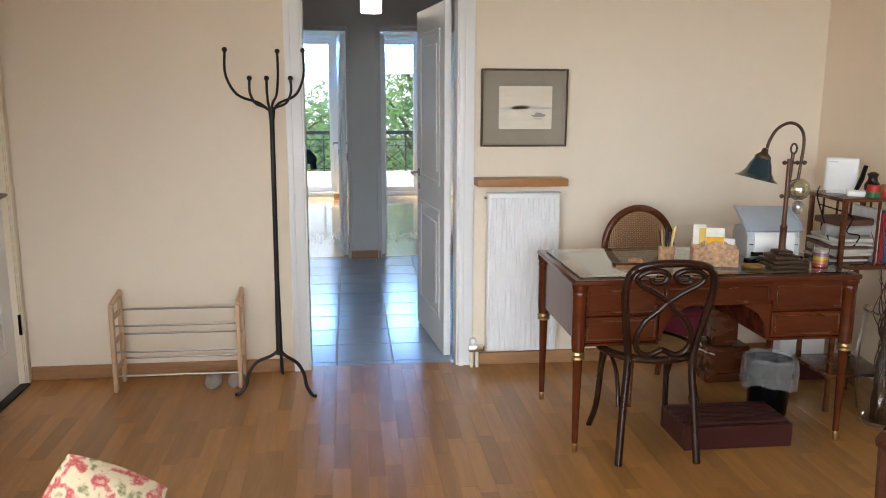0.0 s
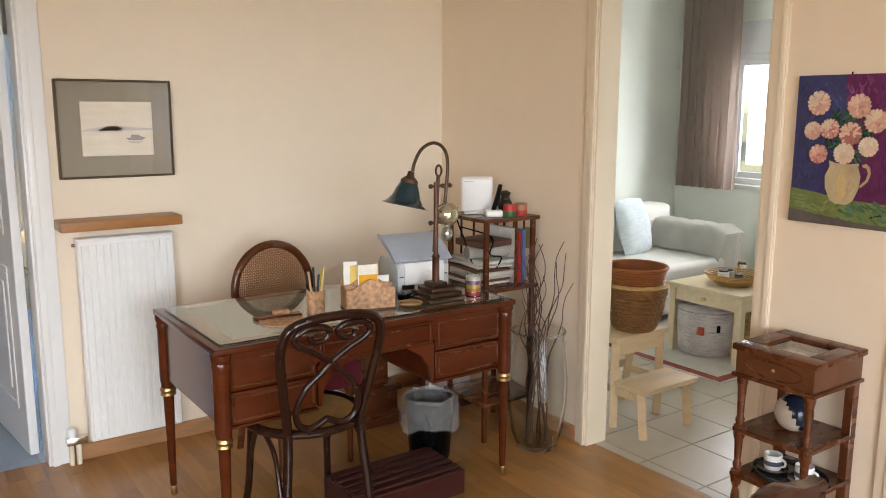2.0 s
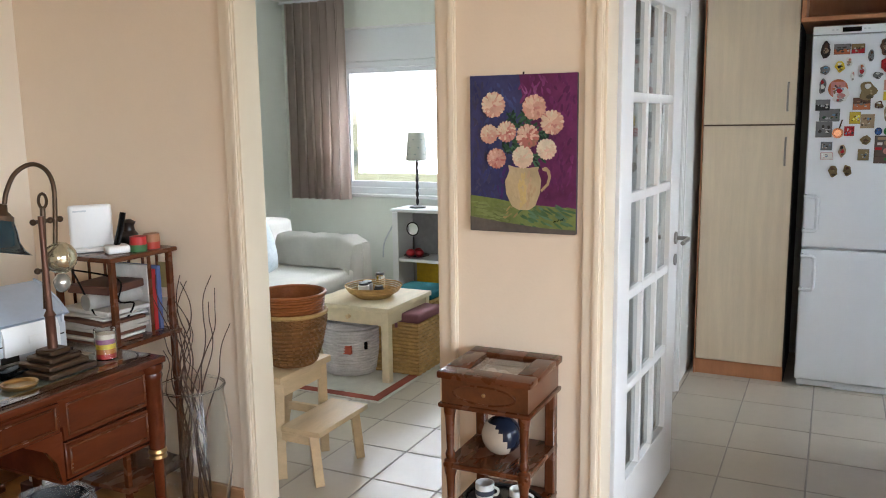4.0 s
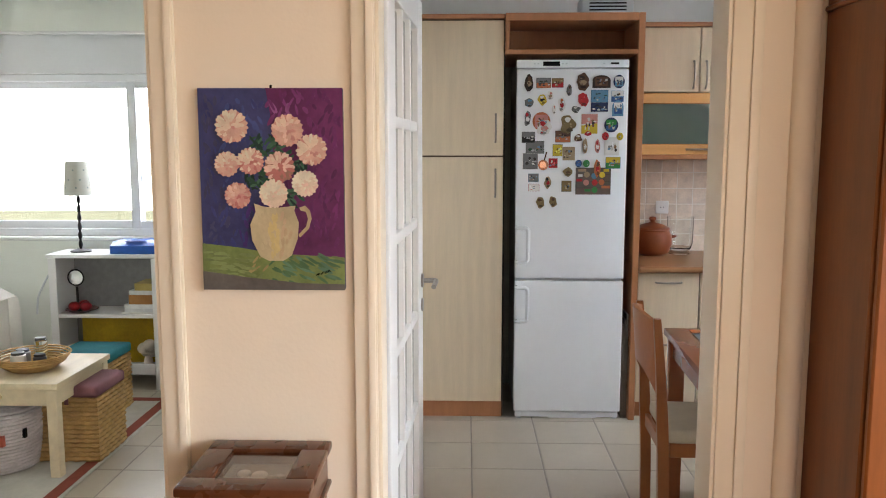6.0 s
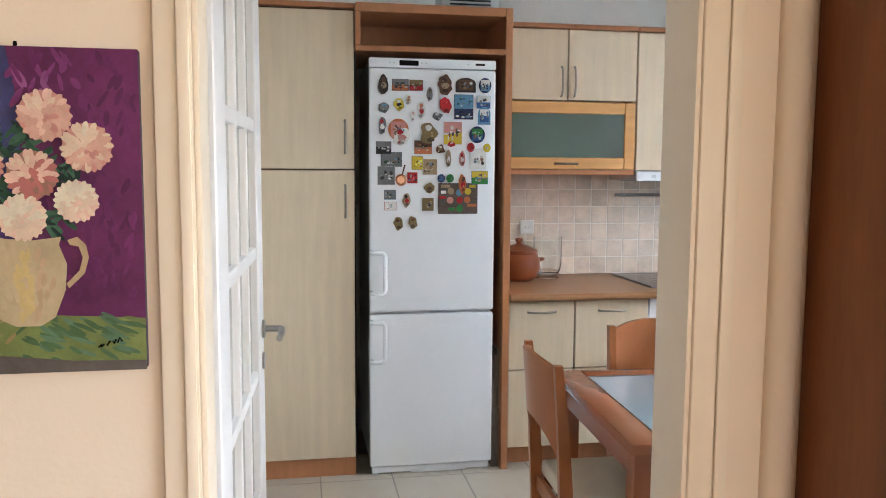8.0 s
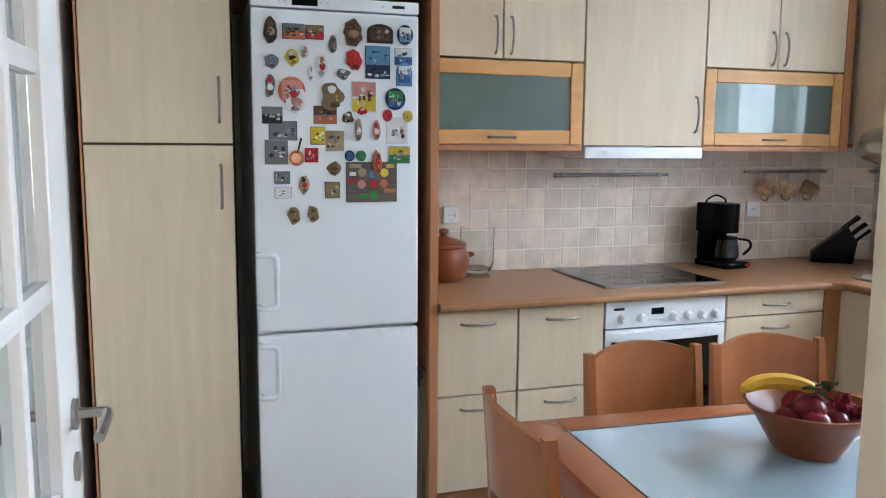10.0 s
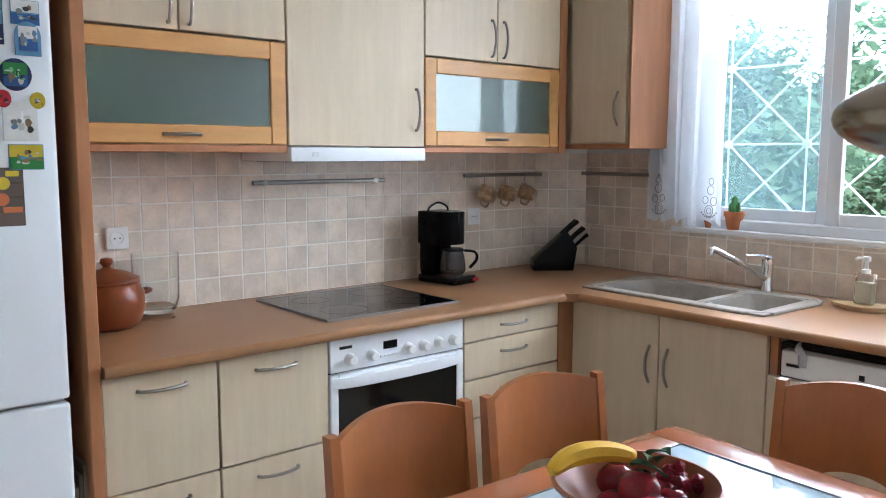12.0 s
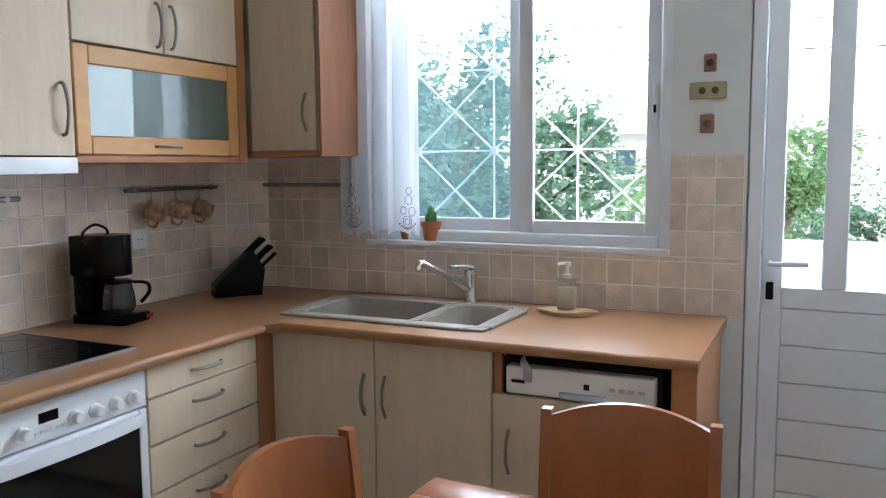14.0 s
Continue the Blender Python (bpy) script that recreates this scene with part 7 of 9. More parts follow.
z = 0.7385
for k in range(9):
    hh = rng.uniform(0.008, 0.022)
    col = rng.choice(((0.50, 0.47, 0.42), (0.03, 0.03, 0.035), (0.26, 0.23, 0.20), (0.12, 0.05, 0.03), (0.58, 0.56, 0.52)))
    solid("magazine", box(B(), (-0.10, -0.12, 0), (0.09, 0.13, hh), 0.003), plain(*col, 0.6), "magazine in a pile on the stand", "magazine", group="pile of magazines", at=pose(2.66 + rng.uniform(-0.02, 0.015), 4.10 + rng.uniform(-0.015, 0.012), z, 0, 0, rng.uniform(-11, 11)))
    z += hh + 0.0005
roll = B()
for k in range(3):
    tube(roll, [(-0.11, 0, 0), (0.11, 0.01, 0)], 0.030 - 0.008 * k, 14)
solid("rolled_newspaper", roll, plain(0.38, 0.36, 0.33, 0.8), "rolled newspaper on the magazines", "newspaper", at=pose(2.665, 4.06, z + 0.029, 0, 0, -10))
solid("brown_folder", box(B(), (-0.10, -0.09, 0), (0.09, 0.10, 0.03), 0.004), plain(0.11, 0.05, 0.035, 0.5), "dark brown folder on top of the pile", "folder", at=pose(2.665, 4.08, z + 0.0595, 0, 0, 6))
for k, (x, y, hgt, th_, col) in enumerate(((2.775, 4.0, 0.26, 0.018, (0.66, 0.65, 0.62)), (2.80, 4.0, 0.24, 0.02, (0.42, 0.03, 0.03)), (2.826, 4.0, 0.25, 0.02, (0.10, 0.14, 0.30)))):
    bk = thing("book", (x, y, 0.7385), "upright book with a coloured jacket", "book", "books on the stand")
    part("pages", box(B(), (0.002, 0, 0.002), (th_ - 0.002, 0.20, hgt - 0.004)), PAPER, bk)
    part("cover", box(B(), (0, -0.004, 0), (th_, 0.19, hgt), 0.002), plain(*col), bk)
for k, (y, z0, z1, col) in enumerate(((3.96, 0.76, 0.86, (0.5, 0.47, 0.40)), (4.02, 0.87, 0.97, (0.45, 0.05, 0.04)), (3.965, 0.90, 1.0, (0.30, 0.25, 0.10)), (4.06, 0.76, 0.85, (0.65, 0.62, 0.58)))):
    solid("postcard", box(B(), (2.853, y, z0), (2.857, y + 0.055, z1)), plain(*col, 0.6), "small coloured card propped against the books", "card", group="propped cards")
rt = thing("router", (2.66, 4.14, 1.0635, 0, 0, -35), "upright white internet router", "router")
part("foot", box(B(), (-0.06, -0.03, 0), (0.06, 0.03, 0.015), 0.006, seg=2), PVC, rt)
part("case", box(B(), (-0.075, -0.014, 0.012), (0.075, 0.014, 0.175), 0.012, seg=3), PVC, rt)
part("mark", box(B(), (-0.06, -0.0155, 0.150), (-0.015, -0.0135, 0.156)), GREY_PLASTIC, rt)
ph = thing("telephone", (2.665, 4.02, 1.0635, 0, 0, -28), "black cordless telephone in a white cradle", "telephone")
part("cradle", box(B(), (-0.04, -0.035, 0), (0.04, 0.035, 0.03), 0.010, seg=3), PVC, ph)
part("handset", tube(B(), [(0.0, 0.005, 0.026), (0.02, 0.012, 0.08), (0.035, 0.02, 0.145)], [0.015, 0.018, 0.014], 10, flat=0.6), BLACK, ph)
for x, y, a, b in ((2.725, 3.975, (0.04, 0.14, 0.05), (0.45, 0.03, 0.03)), (2.80, 3.985, (0.42, 0.05, 0.03), (0.36, 0.16, 0.08))):
    c = thing("candle", (x, y, 1.0635), "short striped candle in red and green", "candle", "candles on the stand")
    part("lower_wax", lathe(B(), [(0, 0), (0.030, 0), (0.031, 0.026), (0, 0.026)], seg=22), plain(*a, 0.4), c)
    part("upper_wax", lathe(B(), [(0, 0.026), (0.031, 0.026), (0.030, 0.056), (0.020, 0.054), (0, 0.052)], seg=22), plain(*b, 0.4), c)
bm = B()
ball(bm, (0, 0, 0.035), 0.037, 0.95)
lathe(bm, [(0, 0.06), (0.024, 0.062), (0.02, 0.08), (0.028, 0.095), (0.012, 0.105), (0, 0.106)], seg=16)
solid("dark_ornament", bm, plain(0.025, 0.016, 0.013, 0.35), "dark round wooden ornament on the stand", "ornament", at=pose(2.80, 4.10, 1.0635))
for pts in ([(2.59, 4.2, 1.09), (2.55, 4.15, 1.05), (2.56, 4.1, 0.95), (2.57, 4.05, 0.85), (2.6, 3.98, 0.80)], [(2.6, 4.2, 1.0), (2.64, 4.0, 0.97), (2.60, 3.96, 0.90), (2.66, 3.95, 0.88), (2.65, 4.0, 0.80)]):
    solid("cable", tube(B(), curve_points(pts, 6), 0.0035, 6), BLACK, "thin black cable hanging at the stand", "cable", group="cables at the stand")

# glass vase with twigs
gv = thing("floor_vase", (2.755, 3.79, 0), "tall clear glass floor vase holding dry twigs", "vase")
part("rim", tube(B(), [(0.120 * math.cos(2 * math.pi * k / 36), 0.120 * math.sin(2 * math.pi * k / 36), 0.557) for k in range(36)], 0.006, 8, True), GLASSWARE, gv)
part("body", lathe(B(), [(0, 0.0), (0.085, 0.0), (0.095, 0.012), (0.118, 0.08), (0.135, 0.22), (0.138, 0.34), (0.125, 0.47), (0.118, 0.53), (0.122, 0.555), (0.118, 0.556), (0.113, 0.53), (0.120, 0.47), (0.132, 0.34), (0.129, 0.22), (0.112, 0.09), (0.085, 0.03), (0, 0.028)], seg=36), GLASSWARE, gv)
TWIG = paint("brown_twig", (0.075, 0.035, 0.02), 0.7, var=0.3, scale=30)
rng = random.Random(21)
tw_ = thing("dry_twigs", (2.755, 3.79, 0.03), "curly dry twigs standing in the vase", "twigs")
for k in range(18):
    a = rng.uniform(0, 6.28)
    lean = rng.uniform(0.02, 0.20) if k > 4 else rng.uniform(0.1, 0.22)
    top = rng.uniform(0.55, 0.98)
    tx, ty = lean * math.cos(a), lean * math.sin(a)
    tx = min(tx, 0.14)
    pts = [(0.05 * math.cos(a + 2), 0.05 * math.sin(a + 2), 0.0)]
    for j in range(1, 13):
        u = j / 12
        wob = 0.028 * math.sin(u * (15 + k % 5) + k) * (0.2 + 0.8 * u)
        pts.append((0.05 * math.cos(a + 2) * (1 - u) + tx * u ** 1.5 + wob * math.cos(a + 1.5), 0.05 * math.sin(a + 2) * (1 - u) + ty * u ** 1.5 + wob * math.sin(a + 1.5), top * u))
    pts = curve_points(pts, 3)
    part("twig", tube(B(), pts, [0.0046 * (1 - 0.65 * i / len(pts)) for i in range(len(pts))], 5), TWIG, tw_)

# side table with a glazed top
st = thing("side_table", (2.655, 2.417, 0), "small walnut side table with a glazed display top", "side table")
sw, sd, sh_ = 0.287, 0.277, 0.783
for lo, hi in (((-0.012, -0.012), (0.055, sd + 0.012)), ((sw - 0.055, -0.012), (sw + 0.008, sd + 0.012)), ((0.055, -0.012), (sw - 0.055, 0.055)), ((0.055, sd - 0.055), (sw - 0.055, sd + 0.012))):
    part("top_frame", box(B(), (*lo, sh_ - 0.022), (*hi, sh_), 0.006, seg=2), WALNUT, st)
part("display_floor", box(B(), (0.05, 0.05, sh_ - 0.05), (sw - 0.05, sd - 0.05, sh_ - 0.045)), plain(0.30, 0.26, 0.20, 0.8), st)
pn = part("pane", box(B(), (0.05, 0.05, sh_ - 0.014), (sw - 0.05, sd - 0.05, sh_ - 0.010)), PANE, st)
pn.visible_shadow = False
for lo, hi in (((0, 0), (0.014, sd)), ((sw - 0.014, 0), (sw, sd)), ((0.014, 0), (sw - 0.014, 0.014)), ((0.014, sd - 0.014), (sw - 0.014, sd))):
    part("box_side", box(B(), (*lo, sh_ - 0.101), (*hi, sh_ - 0.022)), paint("figured_walnut", (0.105, 0.036, 0.014), 0.3, var=0.4, scale=9, coat=0.4) if "figured_walnut" not in bpy.data.materials else bpy.data.materials["figured_walnut"], st)
part("base_moulding", box(B(), (-0.010, -0.010, sh_ - 0.114), (sw + 0.004, sd + 0.010, sh_ - 0.100), 0.005, seg=2), WALNUT, st)
part("keyhole", ball(B(), (-0.003, sd / 2, sh_ - 0.060), 0.006, 1.0), BRASS, st)
bm = B()
tube(bm, [(-0.001, sd / 2 + 0.10 * math.cos(2 * math.pi * k / 20), sh_ - 0.062 + 0.028 * math.sin(2 * math.pi * k / 20)) for k in range(20)], 0.003, 5, True)
part("inlay_oval", bm, WALNUT, st)
for z in (0.310, 0.472):
    part("shelf", box(B(), (0.0, 0.0, z), (sw, sd, z + 0.018), 0.004), WALNUT, st)
prof = [(0, 0.0), (0.010, 0), (0.016, 0.03), (0.010, 0.05), (0.015, 0.24), (0.010, 0.27), (0.017, 0.288), (0.020, 0.306), (0.020, 0.332), (0.012, 0.339), (0.016, 0.355), (0.011, 0.37), (0.014, 0.44), (0.019, 0.457), (0.020, 0.468), (0.020, 0.493), (0.012, 0.50), (0.016, 0.515), (0.011, 0.53), (0.015, 0.63), (0.019, 0.655), (0.019, 0.669), (0, 0.669)]
for y in (0.018, sd - 0.018):
    part("front_leg", lathe(B(), prof, (0.018, y, 0), 14), WALNUT, st)
    part("rear_leg", box(B(), (sw - 0.034, y - 0.016, 0), (sw, y + 0.016, 0.669), 0.003), WALNUT, st)
for k, (x, y, r) in enumerate(((0.13, 0.12, 0.016), (0.15, 0.15, 0.02), (0.12, 0.17, 0.014), (0.16, 0.19, 0.017), (0.14, 0.10, 0.012))):
    solid("shell", ball(B(), (2.655 + x, 2.405 + y, sh_ - 0.038), r, 0.45), plain(0.62, 0.56, 0.46), "pale sea shell under the glass", "shell", group="shells under glass")
jug = thing("round_jug", (2.79, 2.552, 0.4905, 0, 0, 50), "round jug half cream and half dark blue", "jug")
bm = B()
bmesh.ops.create_uvsphere(bm, u_segments=28, v_segments=16, radius=0.062, matrix=pose(0, 0, 0.062))
two = paint("two_tone_glaze", (0.52, 0.46, 0.37), 0.12, var=0.1, scale=9, coat=0.5)
part("body", bm, plain(0.012, 0.016, 0.03, 0.12), jug)
bm = B()
bmesh.ops.create_uvsphere(bm, u_segments=28, v_segments=16, radius=0.0635, matrix=pose(0, 0, 0.062))
bmesh.ops.delete(bm, geom=[v for v in bm.verts if v.co.y < 0.012 + 0.5 * (v.co.z - 0.062)], context="VERTS")
part("cream_half", bm, two, jug, "cream glazed half")
tray = thing("metal_tray", (2.785, 2.545, 0.3285), "dark oval tray with two cups on the lower shelf", "tray")
part("plate", prism(B(), [(0.10 * math.cos(a), 0.125 * math.sin(a)) for a in [2 * math.pi * k / 28 for k in range(28)]], 0.0, 0.008, bev=0.003), plain(0.03, 0.028, 0.028, 0.25), tray)
part("rim", tube(B(), [(0.102 * math.cos(2 * math.pi * k / 32), 0.127 * math.sin(2 * math.pi * k / 32), 0.012) for k in range(32)], 0.005, 6, True), plain(0.03, 0.028, 0.028, 0.25), tray)
for x, y in ((-0.02, 0.055), (-0.02, -0.06)):
    cp_ = thing("coffee_cup", (2.785 + x, 2.545 + y, 0.3370), "small white cup with a dark band on a saucer", "cup", "cups on the tray")
    part("saucer", lathe(B(), [(0, 0), (0.03, 0), (0.052, 0.010), (0.051, 0.013), (0.03, 0.006), (0, 0.005)], seg=24), plain(0.05, 0.05, 0.055, 0.2), cp_)
    part("cup", lathe(B(), [(0, 0.006), (0.026, 0.006), (0.030, 0.02), (0.030, 0.058), (0.0275, 0.058), (0.027, 0.02), (0, 0.012)], seg=22), PVC, cp_)
    part("band", lathe(B(), [(0.0303, 0.022), (0.0308, 0.024), (0.0308, 0.036), (0.0303, 0.038)], seg=22), plain(0.06, 0.07, 0.10), cp_)
    part("ear", tube(B(), curve_points([(0, -0.028, 0.048), (0, -0.045, 0.042), (0, -0.043, 0.026), (0, -0.029, 0.02)], 4), 0.004, 6), PVC, cp_)

# flower painting: grounds laid in with many brush strokes, then leaves, jug and flowers of layered petals
pt = thing("flower_painting", (2.934, 2.363, 1.175), "oil painting of pink flowers in a yellow jug", "painting")
pw, phh = 0.351, 0.491
ON_WALL = Matrix(((0, 0, -1, 0), (1, 0, 0, 0), (0, 1, 0, 0), (0, 0, 0, 1)))


def daub(u, v):
    """A point of the canvas from fractions counted from its upper left."""
    return (pw * (1 - min(max(u, 0.0), 1.0)), phh * (1 - min(max(v, 0.0), 1.0)))


def layer(name, outline, depth, col, parent, label=""):
    return part(name, prism(B(), [daub(*p) for p in outline], depth, depth + 0.0007, ON_WALL), col, parent, label)


def oil(name, col, var=0.35, scale=9.0):
    return paint(name, col, 0.5, var=var, scale=scale, bump=0.25, bscale=90)


def stroke(cu, cv, length, width, angle, bend_=0.0):
    """The outline of one brush mark round (cu, cv)."""
    pts = []
    for i in range(9):
        b = 2 * math.pi * i / 9
        ex, ey = length * math.cos(b), width * math.sin(b) + bend_ * length * math.cos(b) ** 2
        pts.append((cu + ex * math.cos(angle) - ey * math.sin(angle), cv + (ex * math.sin(angle) + ey * math.cos(angle)) * pw / phh))
    return pts


def strokes(name, marks, colours, parent, depth):
    """Brush marks gathered by colour, each colour one skin of paint."""
    by = collections.defaultdict(list)
    for k, (pts, c) in enumerate(marks):
        by[c].append((pts, depth + 0.0000045 * k))
    for c, group in by.items():
        bm = B()
        for pts, d in group:
            prism(bm, [daub(*p) for p in pts], d, d + 0.0003, ON_WALL)
        tagged(part(name, bm, colours[c], parent), kind="stuff")


canvas = part("canvas", box(B(), (0, 0, 0), (0.016, pw, phh), 0.002), oil("canvas_edge", (0.045, 0.035, 0.06)), pt)
layer("blue_ground", [(0.0, 0.0), (0.47, 0.0), (0.5, 0.12), (0.52, 0.4), (0.45, 0.8), (0.0, 0.79)], 0.0005, oil("blue_ground", (0.045, 0.047, 0.13), 0.4, 5), pt)
layer("purple_ground", [(0.47, 0.0), (1.0, 0.0), (1.0, 0.86), (0.45, 0.8), (0.52, 0.4), (0.5, 0.12)], 0.0005, oil("purple_ground", (0.12, 0.022, 0.085), 0.45, 5), pt)
rng = random.Random(4)
GROUND = [oil("brush_%s" % n, c, 0.3, 12) for n, c in (("slate", (0.050, 0.048, 0.10)), ("navy", (0.040, 0.045, 0.145)), ("blue", (0.055, 0.075, 0.20)), ("violet", (0.060, 0.028, 0.13)), ("plum", (0.095, 0.018, 0.075)), ("purple", (0.135, 0.024, 0.105)), ("magenta", (0.175, 0.036, 0.14)), ("mauve", (0.24, 0.075, 0.20)))]
marks = []
for k in range(330):
    u, v = rng.uniform(0.03, 0.97), rng.uniform(0.02, 0.77)
    if u < 0.49 + rng.uniform(-0.015, 0.015):
        c = rng.choice((0, 0, 1)) if u < 0.16 or v > 0.62 else rng.choice((1, 1, 2)) if v > 0.2 else rng.choice((1, 2, 2))
        if v > 0.5 and u > 0.25:
            c = rng.choice((1, 3, 3))
    else:
        near_glow = math.hypot((u - 0.58) * 1.0, (v - 0.10) * 1.2)
        c = rng.choice((6, 7, 7)) if near_glow < 0.07 else rng.choice((6, 6, 5)) if near_glow < 0.17 else rng.choice((5, 4, 5)) if u < 0.85 else rng.choice((4, 4, 5))
    marks.append((stroke(u, v, rng.uniform(0.022, 0.05), rng.uniform(0.008, 0.016), rng.uniform(0.9, 2.2)), c))
strokes("ground_paint", marks, GROUND, pt, 0.0011)
layer("table_green", [(0.0, 0.765), (0.25, 0.785), (0.5, 0.815), (1.0, 0.835), (1.0, 1.0), (0.0, 1.0)], 0.0032, oil("table_green", (0.17, 0.21, 0.065), 0.4, 7), pt)
TABLETOP = [oil("tablecloth_%s" % n, c, 0.3, 12) for n, c in (("lime", (0.18, 0.22, 0.08)), ("olive", (0.14, 0.17, 0.06)), ("deep", (0.065, 0.125, 0.055)), ("teal", (0.09, 0.17, 0.10)), ("ochre", (0.30, 0.22, 0.09)))]
marks = []
for k in range(120):
    u, v = rng.uniform(0.03, 0.97), rng.uniform(0.80, 0.965)
    if v < 0.79 + 0.05 * u:
        continue
    c = rng.choice((0, 0, 1)) if u < 0.34 else rng.choice((4, 4, 1)) if u < 0.47 else rng.choice((2, 2, 3)) if u < 0.86 else rng.choice((1, 3, 2))
    marks.append((stroke(u, v, rng.uniform(0.03, 0.06), rng.uniform(0.007, 0.013), (0.1 if u < 0.34 else 0.45 if u > 0.5 else -0.7) + rng.uniform(-0.2, 0.2)), c))
strokes("tablecloth_paint", marks, TABLETOP, pt, 0.0040)
layer("table_edge", [(0.0, 0.905), (0.3, 0.935), (0.7, 0.965), (1.0, 0.970), (1.0, 1.0), (0.0, 1.0)], 0.0050, oil("table_edge", (0.105, 0.090, 0.080), 0.3, 9), pt)
LEAVES = [oil("painted_leaf_%s" % n, c, 0.4, 14) for n, c in (("dark", (0.014, 0.035, 0.028)), ("green", (0.030, 0.085, 0.050)), ("light", (0.060, 0.14, 0.085)))]
marks = []
for u, v, q in ((0.40, 0.25, 0.07), (0.45, 0.30, 0.08), (0.52, 0.28, 0.08), (0.60, 0.33, 0.08), (0.36, 0.46, 0.07), (0.66, 0.52, 0.07), (0.46, 0.42, 0.07), (0.70, 0.40, 0.06), (0.63, 0.55, 0.05), (0.44, 0.46, 0.06), (0.68, 0.37, 0.06)):
    for k in range(9):
        marks.append((stroke(u + rng.uniform(-0.6, 0.6) * q, v + rng.uniform(-0.5, 0.5) * q, rng.uniform(0.025, 0.05), rng.uniform(0.008, 0.015), rng.uniform(0, 3.14)), rng.choice((0, 0, 1, 1, 2))))
strokes("foliage_paint", marks, LEAVES, pt, 0.0030)
JUG = [oil("painted_jug_%s" % n, c, 0.2, 9) for n, c in (("cream", (0.47, 0.37, 0.22)), ("yellow", (0.54, 0.41, 0.18)), ("tan", (0.43, 0.31, 0.18)), ("peach", (0.46, 0.32, 0.20)))]
layer("jug_handle", [(0.69, 0.585), (0.73, 0.575), (0.765, 0.60), (0.775, 0.64), (0.755, 0.69), (0.69, 0.735), (0.68, 0.72), (0.735, 0.68), (0.75, 0.64), (0.735, 0.605), (0.70, 0.60)], 0.0060, JUG[2], pt)
layer("jug", [(0.375, 0.565), (0.44, 0.58), (0.55, 0.585), (0.665, 0.575), (0.655, 0.60), (0.685, 0.66), (0.675, 0.74), (0.63, 0.825), (0.57, 0.852), (0.47, 0.852), (0.41, 0.83), (0.355, 0.75), (0.345, 0.67), (0.385, 0.605)], 0.0062, JUG[0], pt)
marks = []
for k in range(70):
    v = rng.uniform(0.60, 0.83)
    half = 0.145 * math.sin(math.pi * min(1, (v - 0.50) / 0.40)) ** 0.7
    f_ = rng.uniform(-0.85, 0.85)
    c = 1 if -0.25 < f_ < 0.30 and v > 0.63 else rng.choice((3, 2)) if f_ > 0.35 else 0
    marks.append((stroke(0.515 + f_ * half, v, rng.uniform(0.02, 0.035), rng.uniform(0.008, 0.014), 1.57 + 0.35 * f_), c))
strokes("jug_paint", marks, JUG, pt, 0.0070)
PETALS = [oil("petal_%s" % n, c, 0.18, 30) for n, c in (("ivory", (0.66, 0.58, 0.44)), ("cream", (0.66, 0.50, 0.37)), ("blush", (0.66, 0.43, 0.34)), ("peach", (0.58, 0.34, 0.26)), ("pink", (0.54, 0.25, 0.21)), ("rose", (0.44, 0.15, 0.13)), ("shadow", (0.30, 0.15, 0.11)))]
# centre, size, main tone, tone of the darker side
for n, (u, v, q, tone, side) in enumerate(((0.235, 0.185, 0.112, 1, 3), (0.62, 0.205, 0.108, 2, 3), (0.785, 0.30, 0.105, 1, 3), (0.195, 0.37, 0.085, 1, 3), (0.36, 0.355, 0.092, 1, 4), (0.56, 0.385, 0.105, 2, 5), (0.735, 0.465, 0.09, 0, 1), (0.265, 0.525, 0.09, 3, 4), (0.515, 0.515, 0.098, 0, 1))):
    wave = [2 * math.pi * k / 40 for k in range(40)]
    fl = layer("flower", [(u + q * (0.93 + 0.06 * abs(math.sin(7 * a + n))) * math.cos(a), v + q * (0.93 + 0.06 * abs(math.sin(7 * a + n))) * math.sin(a) * pw / phh) for a in wave], 0.0080, PETALS[min(6, side + 1)], pt)
    marks = []
    for ring, (dist, many, ln_, wd_) in enumerate(((0.80, 20, 0.26, 0.13), (0.58, 16, 0.24, 0.12), (0.36, 12, 0.20, 0.11), (0.14, 6, 0.16, 0.10))):
        for k in range(many):
            a = 2 * math.pi * (k + 0.5 * ring) / many + rng.uniform(-0.12, 0.12)
            light = -0.55 * math.sin(a) - 0.35 * math.cos(a) + rng.uniform(-0.6, 0.6) - (0.5 if ring == 3 else 0.0)
            c = tone if light > -0.1 else side
            if light > 0.75:
                c = max(0, tone - 1)
            if light < -0.9:
                c = min(6, side + 1)
            marks.append((stroke(u + q * dist * math.cos(a), v + q * dist * math.sin(a) * pw / phh, q * ln_, q * wd_, a, 0.15), c))
    strokes("petal_paint", marks, PETALS, fl, 0.0088)
bm = B()
for k, pts in enumerate(([(0.80, 0.925), (0.815, 0.915), (0.81, 0.925), (0.825, 0.915)], [(0.835, 0.92), (0.845, 0.91), (0.85, 0.905)], [(0.86, 0.905), (0.865, 0.915), (0.875, 0.90)], [(0.88, 0.912), (0.89, 0.895), (0.90, 0.908)])):
    tube(bm, [(-0.0055, *daub(*p)) for p in pts], 0.0012, 4)
part("signature", bm, BLACK, pt)
part("hanger", tube(B(), [(0.01, pw / 2, phh), (0.012, pw / 2, phh + 0.008)], 0.003, 6), BLACK, pt)

